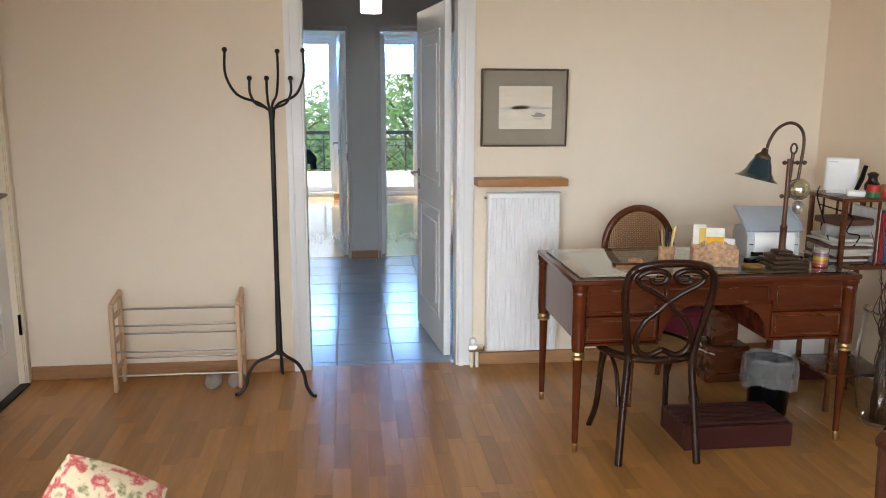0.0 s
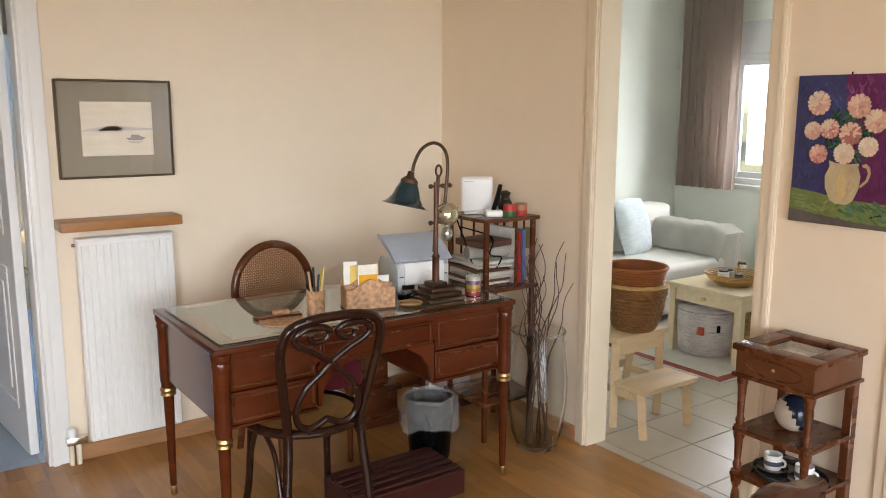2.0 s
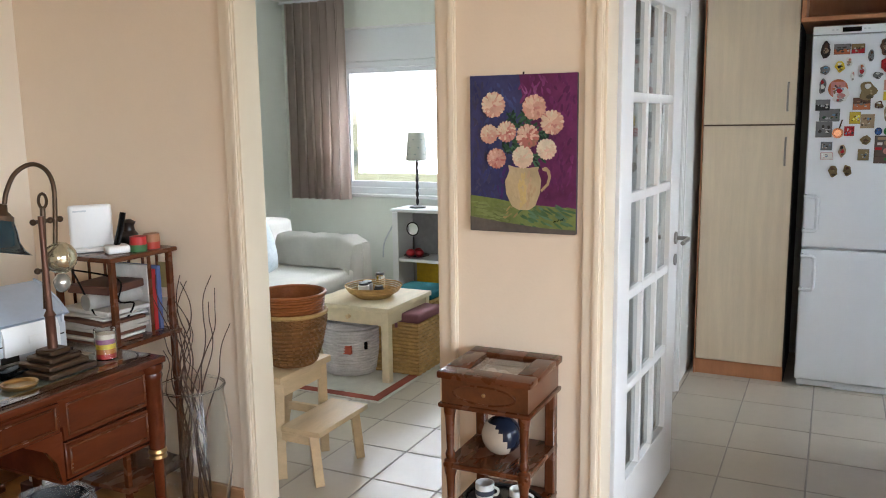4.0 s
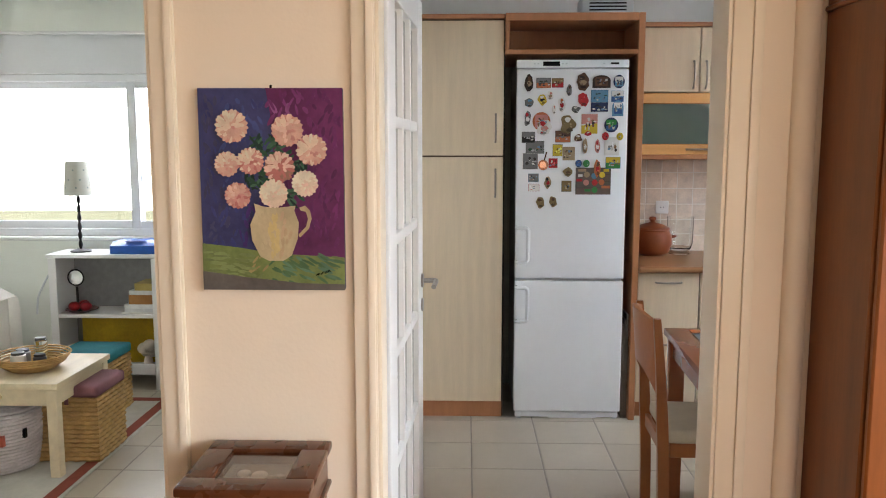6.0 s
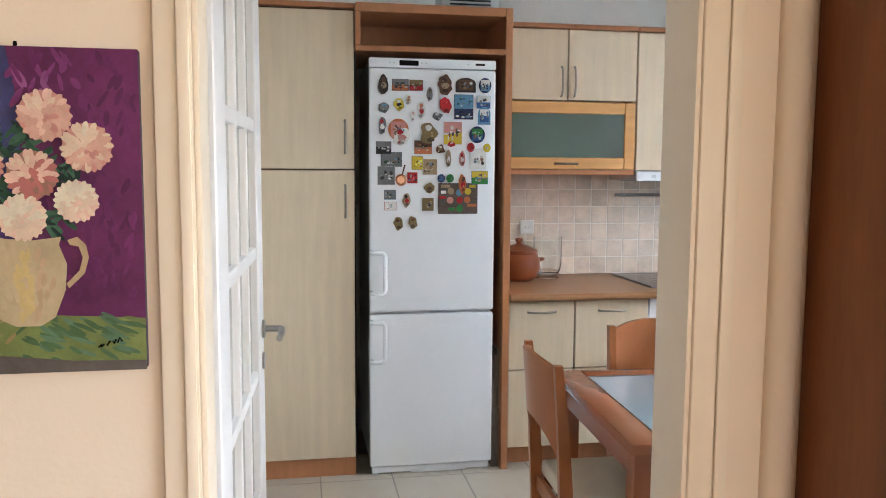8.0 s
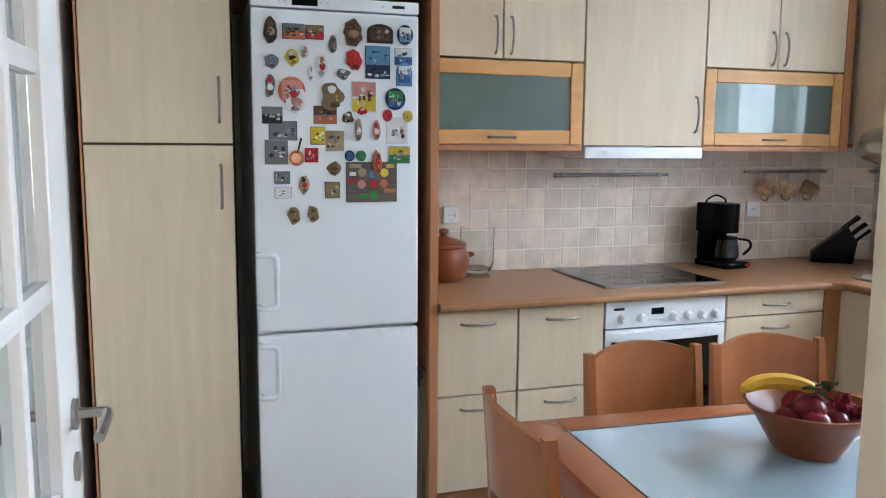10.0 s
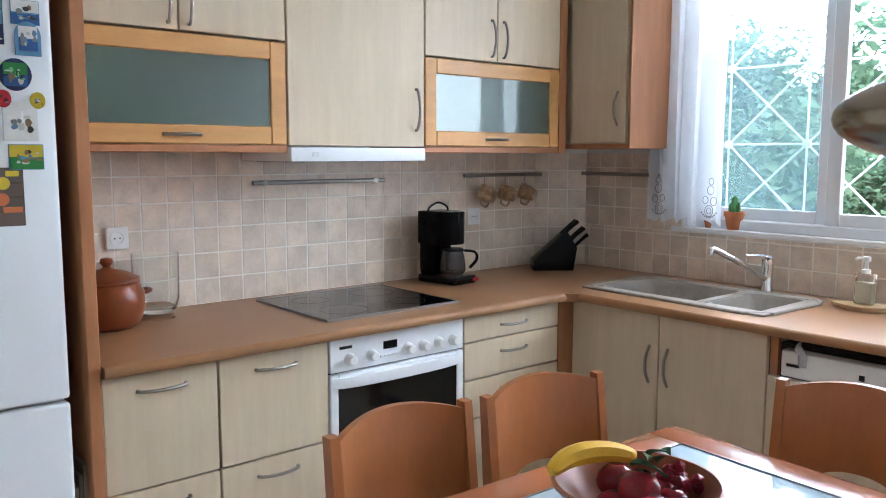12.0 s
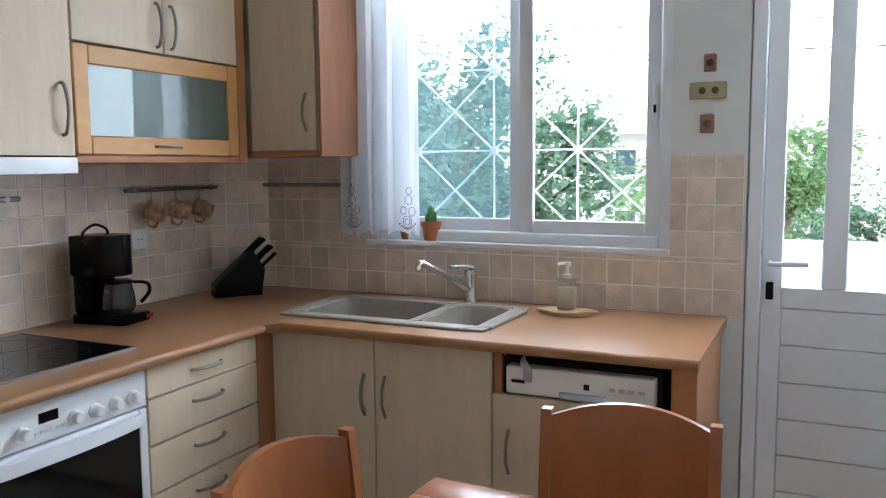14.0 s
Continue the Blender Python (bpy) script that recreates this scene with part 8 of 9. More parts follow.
# dark cabinet beside the kitchen doorway
dc = thing("dark_cabinet", (2.665, 0.17, 0), "tall dark brown wooden cabinet by the doorway", "cabinet")
part("lower_body", box(B(), (0, 0, 0.08), (0.282, 1.05, 1.84), 0.004), DARKWOOD, dc)
part("upper_body", box(B(), (0.0, 0, 1.85), (0.282, 1.05, 2.35), 0.004), DARKWOOD, dc)
part("moulding", box(B(), (-0.006, -0.006, 1.838), (0.283, 1.056, 1.852), 0.004), DARKWOOD, dc)
part("plinth", box(B(), (0.02, 0.01, 0), (0.28, 1.04, 0.08)), DARKWOOD, dc)
for k in range(2):
    part("door", box(B(), (-0.022, 0.006 + 0.522 * k, 0.10), (-0.001, 0.522 + 0.522 * k, 1.82), 0.005), paint("door_veneer", (0.26, 0.078, 0.020), 0.3, var=0.2, scale=3, stretch=(4, 4, 0.5), coat=0.2) if k == 0 else bpy.data.materials["door_veneer"], dc)
    part("knob", ball(B(), (-0.03, 0.49 + 0.07 * k, 1.0), 0.012, 1.0), BRASS, dc)
bm = B()
tube(bm, [(0, 0, 0), (0, 0, 2.35)], 0.03, 20)
solid("wall_edge_round", bm, PEACH_WALL, "rounded plaster edge beside the cabinet", "trim", "structure", at=pose(2.949, 1.262, 0))

# carved armchair and floral armchair near the walker
ca = thing("carved_chair", (1.50, 1.832, 0, 0, 0, 188), "dark carved wooden chair with a curved crest rail", "chair")
CARVED = paint("carved_wood", (0.055, 0.017, 0.009), 0.25, var=0.3, scale=8, coat=0.2)
part("seat", box(B(), (-0.22, 0.02, 0.42), (0.22, 0.42, 0.475), 0.02, seg=3), CUSHION_CREAM, ca, "cream upholstered seat")
for s in (-1, 1):
    part("front_leg", tube(B(), curve_points([(0.19 * s, 0.39, 0.43), (0.205 * s, 0.41, 0.27), (0.19 * s, 0.40, 0.08), (0.20 * s, 0.415, 0.0)], 4), 0.020, 8), CARVED, ca)
    part("rear_leg", tube(B(), curve_points([(0.185 * s, -0.03, 0.0), (0.185 * s, 0.02, 0.43), (0.19 * s, 0.01, 0.65), (0.192 * s, 0.0, 0.868)], 5), 0.019, 8), CARVED, ca)
    part("side_rail", box(B(), (0.178 * s - 0.012, 0.03, 0.36), (0.178 * s + 0.012, 0.39, 0.42), 0.004), CARVED, ca)
crest = [(-0.21, 0.945), (-0.215, 0.965), (-0.20, 0.985), (-0.16, 0.988), (-0.10, 1.005), (-0.05, 1.030), (0.0, 1.040), (0.05, 1.030), (0.10, 1.005), (0.16, 0.988), (0.20, 0.985), (0.215, 0.965), (0.21, 0.945), (0.175, 0.935), (0.12, 0.945), (0.06, 0.965), (0.0, 0.972), (-0.06, 0.965), (-0.12, 0.945), (-0.175, 0.935)]
rail = part("crest_rail", prism(B(), [(x, 0.86 + (z - 0.945) * 0.8) for x, z in crest], -0.016, 0.016, Matrix(((1, 0, 0, 0), (0, 0, 1, 0), (0, 1, 0, 0), (0, 0, 0, 1))), 0.006), CARVED, ca)
for x, z, r in ((0, 1.005, 0.020), (-0.028, 0.998, 0.014), (0.028, 0.998, 0.014), (-0.05, 0.985, 0.010), (0.05, 0.985, 0.010)):
    for y in (-0.016, 0.016):
        part("rosette", ball(B(), (x, y, 0.86 + (z - 0.945) * 0.8), r * 0.8, 0.8), CARVED, rail)
part("splat", tube(B(), curve_points([(0, 0.015, 0.46), (0, 0.012, 0.65), (0, 0.0, 0.885)], 4), [0.05, 0.045, 0.04, 0.05, 0.06, 0.06, 0.055, 0.05, 0.05], 10, flat=0.25), CARVED, ca)
m, nodes, links, bsdf = shader("floral_fabric")
put(bsdf, Roughness=0.9)
coord = nodes.new("ShaderNodeTexCoord")
base = nodes.new("ShaderNodeValToRGB")
cells = put(nodes.new("ShaderNodeTexVoronoi"), Scale=14.0)
swirl = put(nodes.new("ShaderNodeTexNoise"), Scale=17.0, Detail=4.0)
links.new(coord.outputs["Object"], swirl.inputs["Vector"])
links.new(swirl.outputs["Color"], cells.inputs["Vector"])
links.new(swirl.outputs["Fac"], base.inputs["Fac"])
stops = base.color_ramp.elements
stops[0].position, stops[0].color = 0.40, (0.17, 0.17, 0.085, 1)
stops[1].position, stops[1].color = 0.455, (0.52, 0.43, 0.28, 1)
for p_, c_ in ((0.53, (0.55, 0.46, 0.31, 1)), (0.56, (0.48, 0.22, 0.18, 1)), (0.61, (0.36, 0.05, 0.05, 1)), (0.67, (0.52, 0.28, 0.22, 1))):
    e = stops.new(p_)
    e.color = c_
links.new(base.outputs["Color"], bsdf.inputs["Base Color"])
FLORAL = m
fa = thing("floral_armchair", (-0.42, 1.90, 0, 0, 0, 150), "upholstered armchair in cream floral fabric", "armchair")
part("base", box(B(), (-0.34, -0.32, 0.08), (0.34, 0.36, 0.40), 0.05, seg=3), FLORAL, fa)
part("backrest", box(B(), (-0.30, -0.36, 0.35), (0.30, -0.20, 0.52), 0.07, seg=4), FLORAL, fa)
for s in (-1, 1):
    part("arm", box(B(), (0.26 * s if s > 0 else -0.36, -0.30, 0.35), (0.36 if s > 0 else -0.26, 0.34, 0.50), 0.045, seg=3), FLORAL, fa)
    for y in (-0.28, 0.30):
        part("foot", lathe(B(), [(0, 0), (0.018, 0), (0.025, 0.08), (0, 0.08)], (0.29 * s, y, 0), 12), WALNUT, fa)
cu = B()
n = 12
grid = {}
for side in (1, -1):
    for i in range(n + 1):
        for j in range(n + 1):
            u, v = -1 + 2 * i / n, -1 + 2 * j / n
            if side == -1 and (i in (0, n) or j in (0, n)):
                continue
            puff = 0.085 * ((1 - u ** 2) * (1 - v ** 2)) ** 0.45
            grid[side, i, j] = cu.verts.new((0.15 * u * (1 - 0.08 * v * v), side * puff, 0.15 * v * (1 - 0.08 * u * u)))
for side in (1, -1):
    for i in range(n):
        for j in range(n):
            q = [grid.get((side, a, b)) or grid[1, a, b] for a, b in ((i, j), (i + 1, j), (i + 1, j + 1), (i, j + 1))]
            cu.faces.new(q if side == 1 else q[::-1])
solid("floral_cushion", cu, FLORAL, "square floral cushion leaning on the armchair", "cushion", at=pose(-0.335, 2.225, 0.570, -14, 28, 8) @ Matrix.Scale(0.86, 4))
fl_ = thing("reading_lamp", (3.26, 0.793, 0), "bronze floor reading lamp with an oval metal head", "floor lamp")
part("base", lathe(B(), [(0, 0), (0.12, 0), (0.12, 0.015), (0.02, 0.03), (0, 0.03)], seg=28), BRONZE, fl_)
part("pole", tube(B(), curve_points([(0, 0, 0.02), (0, 0, 0.9), (0.0, 0.01, 1.30), (0.03, 0.04, 1.40), (0.08, 0.09, 1.425), (0.14, 0.14, 1.44)], 5), 0.009, 8), BRONZE, fl_)
bm = B()
bmesh.ops.create_uvsphere(bm, u_segments=32, v_segments=18, radius=1.0, matrix=pose(0.155, 0.20, 1.484, 0, 0, 50) @ Matrix.Diagonal((0.105, 0.085, 0.040, 1)))
part("head", bm, paint("bronze_nickel", (0.30, 0.25, 0.18), 0.24, 0.95, var=0.12, scale=8), fl_, "oval brushed metal head")


# ---- bedroom ----
STOOLWOOD = paint("stool_wood", (0.62, 0.46, 0.28), 0.45, var=0.12, scale=4, stretch=(1, 5, 5))


def steps_stool(at):
    s = thing("step_stool", at, "pale birch two-step stool with baskets on it", "step stool")
    W = 0.385
    part("top_step", box(B(), (0, 0.19, 0.430), (W, 0.43, 0.462), 0.006, seg=2), STOOLWOOD, s)
    part("lower_step", box(B(), (-0.004, 0.0, 0.225), (W + 0.004, 0.20, 0.25), 0.006, seg=2), STOOLWOOD, s)
    for x in (0.012, W - 0.046):
        part("front_leg", tube(B(), [(x + 0.017, 0.03, 0.0), (x + 0.017, 0.055, 0.226)], 0.027, 4), STOOLWOOD, s)
        part("middle_leg", tube(B(), [(x + 0.017, 0.225, 0.0), (x + 0.017, 0.225, 0.431)], 0.027, 4), STOOLWOOD, s)
        part("rear_leg", tube(B(), [(x + 0.017, 0.47, 0.0), (x + 0.017, 0.39, 0.431)], 0.027, 4), STOOLWOOD, s)
        part("side_rail", box(B(), (x + 0.006, 0.05, 0.175), (x + 0.028, 0.44, 0.215), 0.003), STOOLWOOD, s)
    part("cross_rail", box(B(), (0.03, 0.215, 0.36), (W - 0.03, 0.235, 0.425), 0.003), STOOLWOOD, s)
    part("cross_rail", box(B(), (0.03, 0.43, 0.20), (W - 0.03, 0.45, 0.24), 0.003), STOOLWOOD, s)
    return s


steps_stool(pose(3.195, 3.525, 0))


def woven(bm, profile, strands, band, seg=40, at=(0, 0, 0), lift=0.004):
    """A basket wall: rings of woven strands that pass over and under upright stakes."""
    (r0, z0), (r1, z1) = profile[0], profile[-1]
    rows = int((z1 - z0) / band)
    for j in range(rows):
        u = (j + 0.5) / rows
        k = u * (len(profile) - 1)
        i = min(int(k), len(profile) - 2)
        r = profile[i][0] + (profile[i + 1][0] - profile[i][0]) * (k - i)
        z = profile[i][1] + (profile[i + 1][1] - profile[i][1]) * (k - i)
        pts = []
        for n in range(seg * 2):
            a = math.pi * n / seg
            q = r + lift * math.sin(a * strands + math.pi * j)
            pts.append((at[0] + q * math.cos(a), at[1] + q * math.sin(a), at[2] + z))
        tube(bm, pts, band * 0.5, 5, True)
    return bm


b1 = thing("basket", (3.405, 3.80, 0.4625), "deep brown wicker basket on the stool", "basket")
tagged(part("wall", woven(B(), [(0.100, 0.01), (0.130, 0.09), (0.150, 0.19), (0.152, 0.235)], 28, 0.0135), WICKER, b1), kind="stuff")
part("lining", lathe(B(), [(0, 0.002), (0.098, 0.002), (0.128, 0.09), (0.146, 0.19), (0.148, 0.23)], seg=36), WICKER, b1)
part("rim", tube(B(), [(0.154 * math.cos(2 * math.pi * k / 40), 0.154 * math.sin(2 * math.pi * k / 40), 0.236) for k in range(40)], 0.010, 8, True), SEAGRASS, b1)
b2 = thing("basket", (3.405, 3.80, 0.58), "shallow reddish wicker basket nested in the other", "basket")
REDW = paint("red_wicker", (0.28, 0.085, 0.025), 0.4, var=0.25, scale=14, bump=0.3)
tagged(part("wall", woven(B(), [(0.120, 0.0), (0.135, 0.08), (0.150, 0.20)], 40, 0.010, lift=0.002), REDW, b2), kind="stuff")
part("lining", lathe(B(), [(0, 0.002), (0.116, 0.002), (0.131, 0.08), (0.146, 0.2)], seg=36), REDW, b2)
part("rim", tube(B(), [(0.152 * math.cos(2 * math.pi * k / 40), 0.152 * math.sin(2 * math.pi * k / 40), 0.203) for k in range(40)], 0.008, 8, True), REDW, b2)

ct = thing("pine_table", (4.50, 3.93, 0), "low pine coffee table in the bedroom", "table")
part("top", box(B(), (0, 0, 0.425), (0.56, 0.56, 0.455), 0.006, seg=2), PALEWOOD, ct)
for x, y in ((0.01, 0.01), (0.50, 0.01), (0.01, 0.50), (0.50, 0.50)):
    part("leg", box(B(), (x, y, 0), (x + 0.05, y + 0.05, 0.425), 0.004), PALEWOOD, ct)
for lo, hi in (((0.06, 0.018), (0.50, 0.038)), ((0.06, 0.522), (0.50, 0.542)), ((0.018, 0.06), (0.038, 0.50)), ((0.522, 0.06), (0.542, 0.50))):
    part("apron", box(B(), (*lo, 0.345), (*hi, 0.425)), PALEWOOD, ct)
part("drawer_knob", lathe(B(), [(0, 0), (0.012, 0), (0.014, 0.02), (0, 0.024)], m=pose(0.018, 0.28, 0.385, 0, -90, 0), seg=12), PINE, ct)
wb = thing("wicker_bowl", (4.76, 4.18, 0.4555), "round wicker bowl holding small jars", "bowl")
tagged(part("wall", woven(B(), [(0.10, 0.008), (0.15, 0.04), (0.178, 0.078)], 30, 0.010, lift=0.002), SEAGRASS, wb), kind="stuff")
part("floor", lathe(B(), [(0, 0.0), (0.10, 0.0), (0.15, 0.035), (0.148, 0.038), (0.098, 0.006), (0, 0.006)], seg=30), SEAGRASS, wb)
for x, y, r, hh, mt, lab in ((-0.05, 0.04, 0.035, 0.07, PVC, "white patterned jar in the bowl"), (0.01, 0.05, 0.035, 0.07, plain(0.45, 0.45, 0.45), "grey tin in the bowl"), (0.05, -0.02, 0.030, 0.12, GLASSWARE, "glass jar with a dark lid"), (-0.02, -0.05, 0.03, 0.055, plain(0.10, 0.10, 0.11), "small dark tin in the bowl")):
    j = thing("jar", (4.76 + x, 4.18 + y, 0.4625), lab, "jar", "jars in the bowl")
    part("body", lathe(B(), [(0, 0), (r, 0), (r, hh), (r * 0.8, hh + 0.004), (0, hh + 0.004)], seg=18), mt, j)
    part("lid", lathe(B(), [(0, hh + 0.0045), (r * 0.85, hh + 0.0045), (r * 0.85, hh + 0.016), (0, hh + 0.016)], seg=18), plain(0.06, 0.06, 0.065), j)

hm = thing("laundry_hamper", (4.66, 4.29, 0.006), "round pale rope hamper with a lid under the table", "hamper")
ROPE = paint("pale_rope", (0.60, 0.56, 0.56), 0.8, var=0.2, scale=10, bump=0.4)
bm = B()
for k in range(17):
    z = 0.012 + 0.0165 * k
    r = 0.150 + 0.026 * math.sin(math.pi * 0.5 * min(1, k / 12))
    tube(bm, [(r * math.cos(2 * math.pi * i / 36), r * math.sin(2 * math.pi * i / 36), z) for i in range(36)], 0.0095, 6, True)
tagged(part("wall", bm, ROPE, hm), kind="stuff")
part("lining", lathe(B(), [(0, 0.0), (0.146, 0.002), (0.170, 0.28), (0, 0.282)], seg=30), ROPE, hm)
bm = B()
for k in range(9):
    r = 0.176 - 0.0185 * k
    tube(bm, [(r * math.cos(2 * math.pi * i / 36), r * math.sin(2 * math.pi * i / 36), 0.296 + 0.004 * k) for i in range(36)], 0.0095, 6, True)
part("lid", bm, ROPE, hm)
part("tag", box(B(), (-0.172, -0.10, 0.15), (-0.150, -0.05, 0.20)), plain(0.50, 0.10, 0.06), hm, "small red tag")
part("tag", box(B(), (-0.10, -0.165, 0.17), (-0.08, -0.145, 0.215)), BLACK, hm)


def ottoman(at, cushion, label):
    o = thing("wicker_ottoman", at, label, "ottoman")
    w, d, h = 0.30, 0.30, 0.32
    part("core", box(B(), (0.008, 0.008, 0.0), (w - 0.008, d - 0.008, h)), SEAGRASS, o)
    bm = B()
    for j in range(14):
        z = 0.013 + 0.0225 * j
        pts = []
        for k in range(80):
            t_ = k / 80 * 4
            i, f_ = int(t_), t_ % 1
            cx, cy = ((f_ * w, 0), (w, f_ * d), (w - f_ * w, d), (0, d - f_ * d))[i]
            nx_, ny_ = ((0, -1), (1, 0), (0, 1), (-1, 0))[i]
            q = 0.005 * math.sin(k * math.pi / 2 + math.pi * j + 0.4)
            pts.append((cx + nx_ * q, cy + ny_ * q, z))
        tube(bm, pts, 0.0115, 5, True)
    part("weave", bm, SEAGRASS, o)
    part("cushion", box(B(), (-0.012, -0.012, h + 0.002), (w + 0.012, d + 0.012, h + 0.06), 0.022, seg=4), cushion, o)
    part("strap", box(B(), (-0.018, 0.13, h - 0.03), (-0.012, 0.15, h + 0.03), 0.002), cushion, o)
    return o


ottoman(pose(4.70, 3.845, 0.006, 0, 0, 0), CUSHION_PLUM, "woven seagrass ottoman with a plum cushion lid")
ottoman(pose(5.30, 4.06, 0.006, 0, 0, 0), CUSHION_TEAL, "woven seagrass ottoman with a teal cushion lid")

rug = thing("rug", (4.17, 3.80, 0.001), "pale woven rug with a brick red border", "rug")
part("field", box(B(), (0.03, 0.03, 0), (1.57, 1.35, 0.004)), paint("rug_field", (0.60, 0.57, 0.51), 0.95, var=0.1, scale=12, bump=0.5), rug)
RUST = paint("rug_border", (0.30, 0.075, 0.05), 0.95, var=0.15, scale=14, bump=0.5)
for lo, hi in (((0.05, 0.05), (1.55, 0.11)), ((0.05, 1.27), (1.55, 1.33)), ((0.05, 0.11), (0.11, 1.27)), ((1.49, 0.11), (1.55, 1.27))):
    part("border", box(B(), (*lo, 0.004), (*hi, 0.0055)), RUST, rug)

bk = thing("bookcase", (5.90, 3.975, 0), "low white bookcase under the bedroom window", "bookcase")
bw_, bd, bh = 0.70, 0.29, 0.865
part("top", box(B(), (-0.012, -0.012, bh - 0.024), (bd, bw_ + 0.012, bh), 0.004), WHITE, bk)
for y in (0, bw_ - 0.026):
    part("side", box(B(), (0, y, 0), (bd, y + 0.026, bh - 0.024), 0.003), WHITE, bk)
for z in (0.10, 0.46):
    part("shelf", box(B(), (0.004, 0.026, z), (bd, bw_ - 0.026, z + 0.024), 0.003), WHITE, bk)
part("back", box(B(), (bd - 0.012, 0.026, 0.124), (bd - 0.004, bw_ - 0.026, bh - 0.024)), plain(0.30, 0.30, 0.30, 0.7), bk)
part("stile", box(B(), (-0.010, 0, 0), (0, 0.05, bh - 0.024), 0.003), WHITE, bk)
part("stile", box(B(), (-0.010, bw_ - 0.05, 0), (0, bw_, bh - 0.024), 0.003), WHITE, bk)
part("bottom_rail", box(B(), (-0.008, 0.05, 0.10), (0.004, bw_ - 0.05, 0.17), 0.003), WHITE, bk)
bbx = thing("blue_box", (6.03, 4.145, 0.8655), "flat blue plastic case on the bookcase", "box")
part("case", prism(B(), [(-0.11, 0.0), (0.10, 0.0), (0.10, 0.075), (-0.06, 0.075), (-0.11, 0.05)], -0.145, 0.145, Matrix(((1, 0, 0, 0), (0, 0, 1, 0), (0, 1, 0, 0), (0, 0, 0, 1))), 0.006), plain(0.02, 0.11, 0.45, 0.35), bbx)
part("window_outline", box(B(), (-0.09, -0.05, 0.0755), (-0.03, 0.06, 0.077)), plain(0.01, 0.03, 0.16), bbx)
tl_ = thing("table_lamp", (6.03, 4.525, 0.8655), "table lamp with a twisted dark stem and pale shade", "lamp")
part("foot", lathe(B(), [(0, 0), (0.062, 0), (0.064, 0.008), (0.02, 0.020), (0, 0.02)], seg=24), IRON, tl_)
part("stem", lathe(B(), [(0.006, 0.02)] + [(0.006 + 0.007 * abs(math.sin(math.pi * k / 6)), 0.02 + 0.0095 * k) for k in range(37)] + [(0, 0.37)], seg=12), IRON, tl_)
part("shade", lathe(B(), [(0.085, 0.36), (0.066, 0.575), (0.064, 0.575), (0.083, 0.36)], seg=30), gauze("lamp_shade_linen", (0.66, 0.66, 0.60), 0.35), tl_, "pale patterned fabric shade")
for z, r in ((0.46, 0.0775), (0.52, 0.0715), (0.41, 0.082)):
    for k in range(7):
        a = 2 * math.pi * (k + z * 7) / 7
        part("motif", lathe(B(), [(0, 0), (0.006, 0), (0.0, 0.002)], m=Matrix.Translation((r * math.cos(a), r * math.sin(a), z)) @ Vector((math.cos(a), math.sin(a), 0.08)).to_track_quat("Z", "Y").to_matrix().to_4x4(), seg=6), plain(0.30, 0.38, 0.36), tl_)
mr = thing("round_mirror", (6.0, 4.55, 0.4845), "small round mirror on a dark stand", "mirror")
part("foot", lathe(B(), [(0, 0), (0.05, 0), (0.045, 0.012), (0.008, 0.03), (0.007, 0.16), (0, 0.16)], seg=20), IRON, mr)
part("frame", lathe(B(), [(0.05, 0), (0.055, 0.006), (0.05, 0.012), (0.045, 0.006), (0.05, 0)], m=pose(-0.006, 0, 0.22, 0, -90, 0), seg=28), IRON, mr)
part("glass", lathe(B(), [(0, 0.003), (0.048, 0.003), (0.048, 0.008), (0, 0.008)], m=pose(-0.004, 0, 0.22, 0, -90, 0), seg=28), CHROME, mr)
rb = thing("red_dish", (5.99, 4.52, 0.4845), "dark plate with red fruit on the shelf", "dish")
part("plate", lathe(B(), [(0, 0), (0.05, 0), (0.10, 0.018), (0.098, 0.022), (0.05, 0.006), (0, 0.006)], (-0.0, -0.0, 0), 26), plain(0.06, 0.01, 0.012, 0.3), rb)
for x, y in ((-0.03, -0.04), (-0.03, 0.035), (0.03, 0.0)):
    part("fruit", ball(B(), (x, y, 0.04), 0.036, 0.85), plain(0.32, 0.01, 0.015, 0.3), rb)
zz = 0.4845
for k, (hh, w_, col) in enumerate(((0.012, 0.22, (0.66, 0.65, 0.62)), (0.02, 0.20, (0.60, 0.60, 0.60)), (0.028, 0.20, (0.70, 0.70, 0.68)), (0.06, 0.17, (0.42, 0.20, 0.06)), (0.028, 0.165, (0.66, 0.66, 0.64)), (0.045, 0.13, (0.50, 0.38, 0.12)))):
    bo = thing("book", (5.93, 4.02, zz), "book lying in a pile on the shelf", "book", "books in the bookcase")
    part("pages", box(B(), (0.004, 0.004, 0.002), (0.19, w_ - 0.003, hh - 0.002)), PAPER, bo)
    part("cover", box(B(), (0.0, 0.0, 0), (0.002, w_, hh - 0.0005)), plain(*col), bo)
    part("back_cover", box(B(), (0.002, 0.0, hh - 0.0018), (0.195, w_, hh - 0.0005)), plain(*col), bo)
    zz += hh
yb = thing("yellow_board", (6.10, 4.06, 0.125), "bright yellow painted panel in the bookcase", "panel")
part("panel", box(B(), (0, 0, 0), (0.02, 0.52, 0.325), 0.003), paint("yellow_paint", (0.50, 0.33, 0.015), 0.55, var=0.25, scale=7), yb)
wbx = thing("wooden_box", (5.95, 4.50, 0.1245), "small light wooden box in the bookcase", "box")
part("case", box(B(), (0, 0, 0), (0.12, 0.13, 0.12), 0.004), PINE, wbx)
part("lid", box(B(), (-0.003, -0.003, 0.121), (0.123, 0.133, 0.134), 0.004), PALEWOOD, wbx)
bm = B()
rng = random.Random(14)
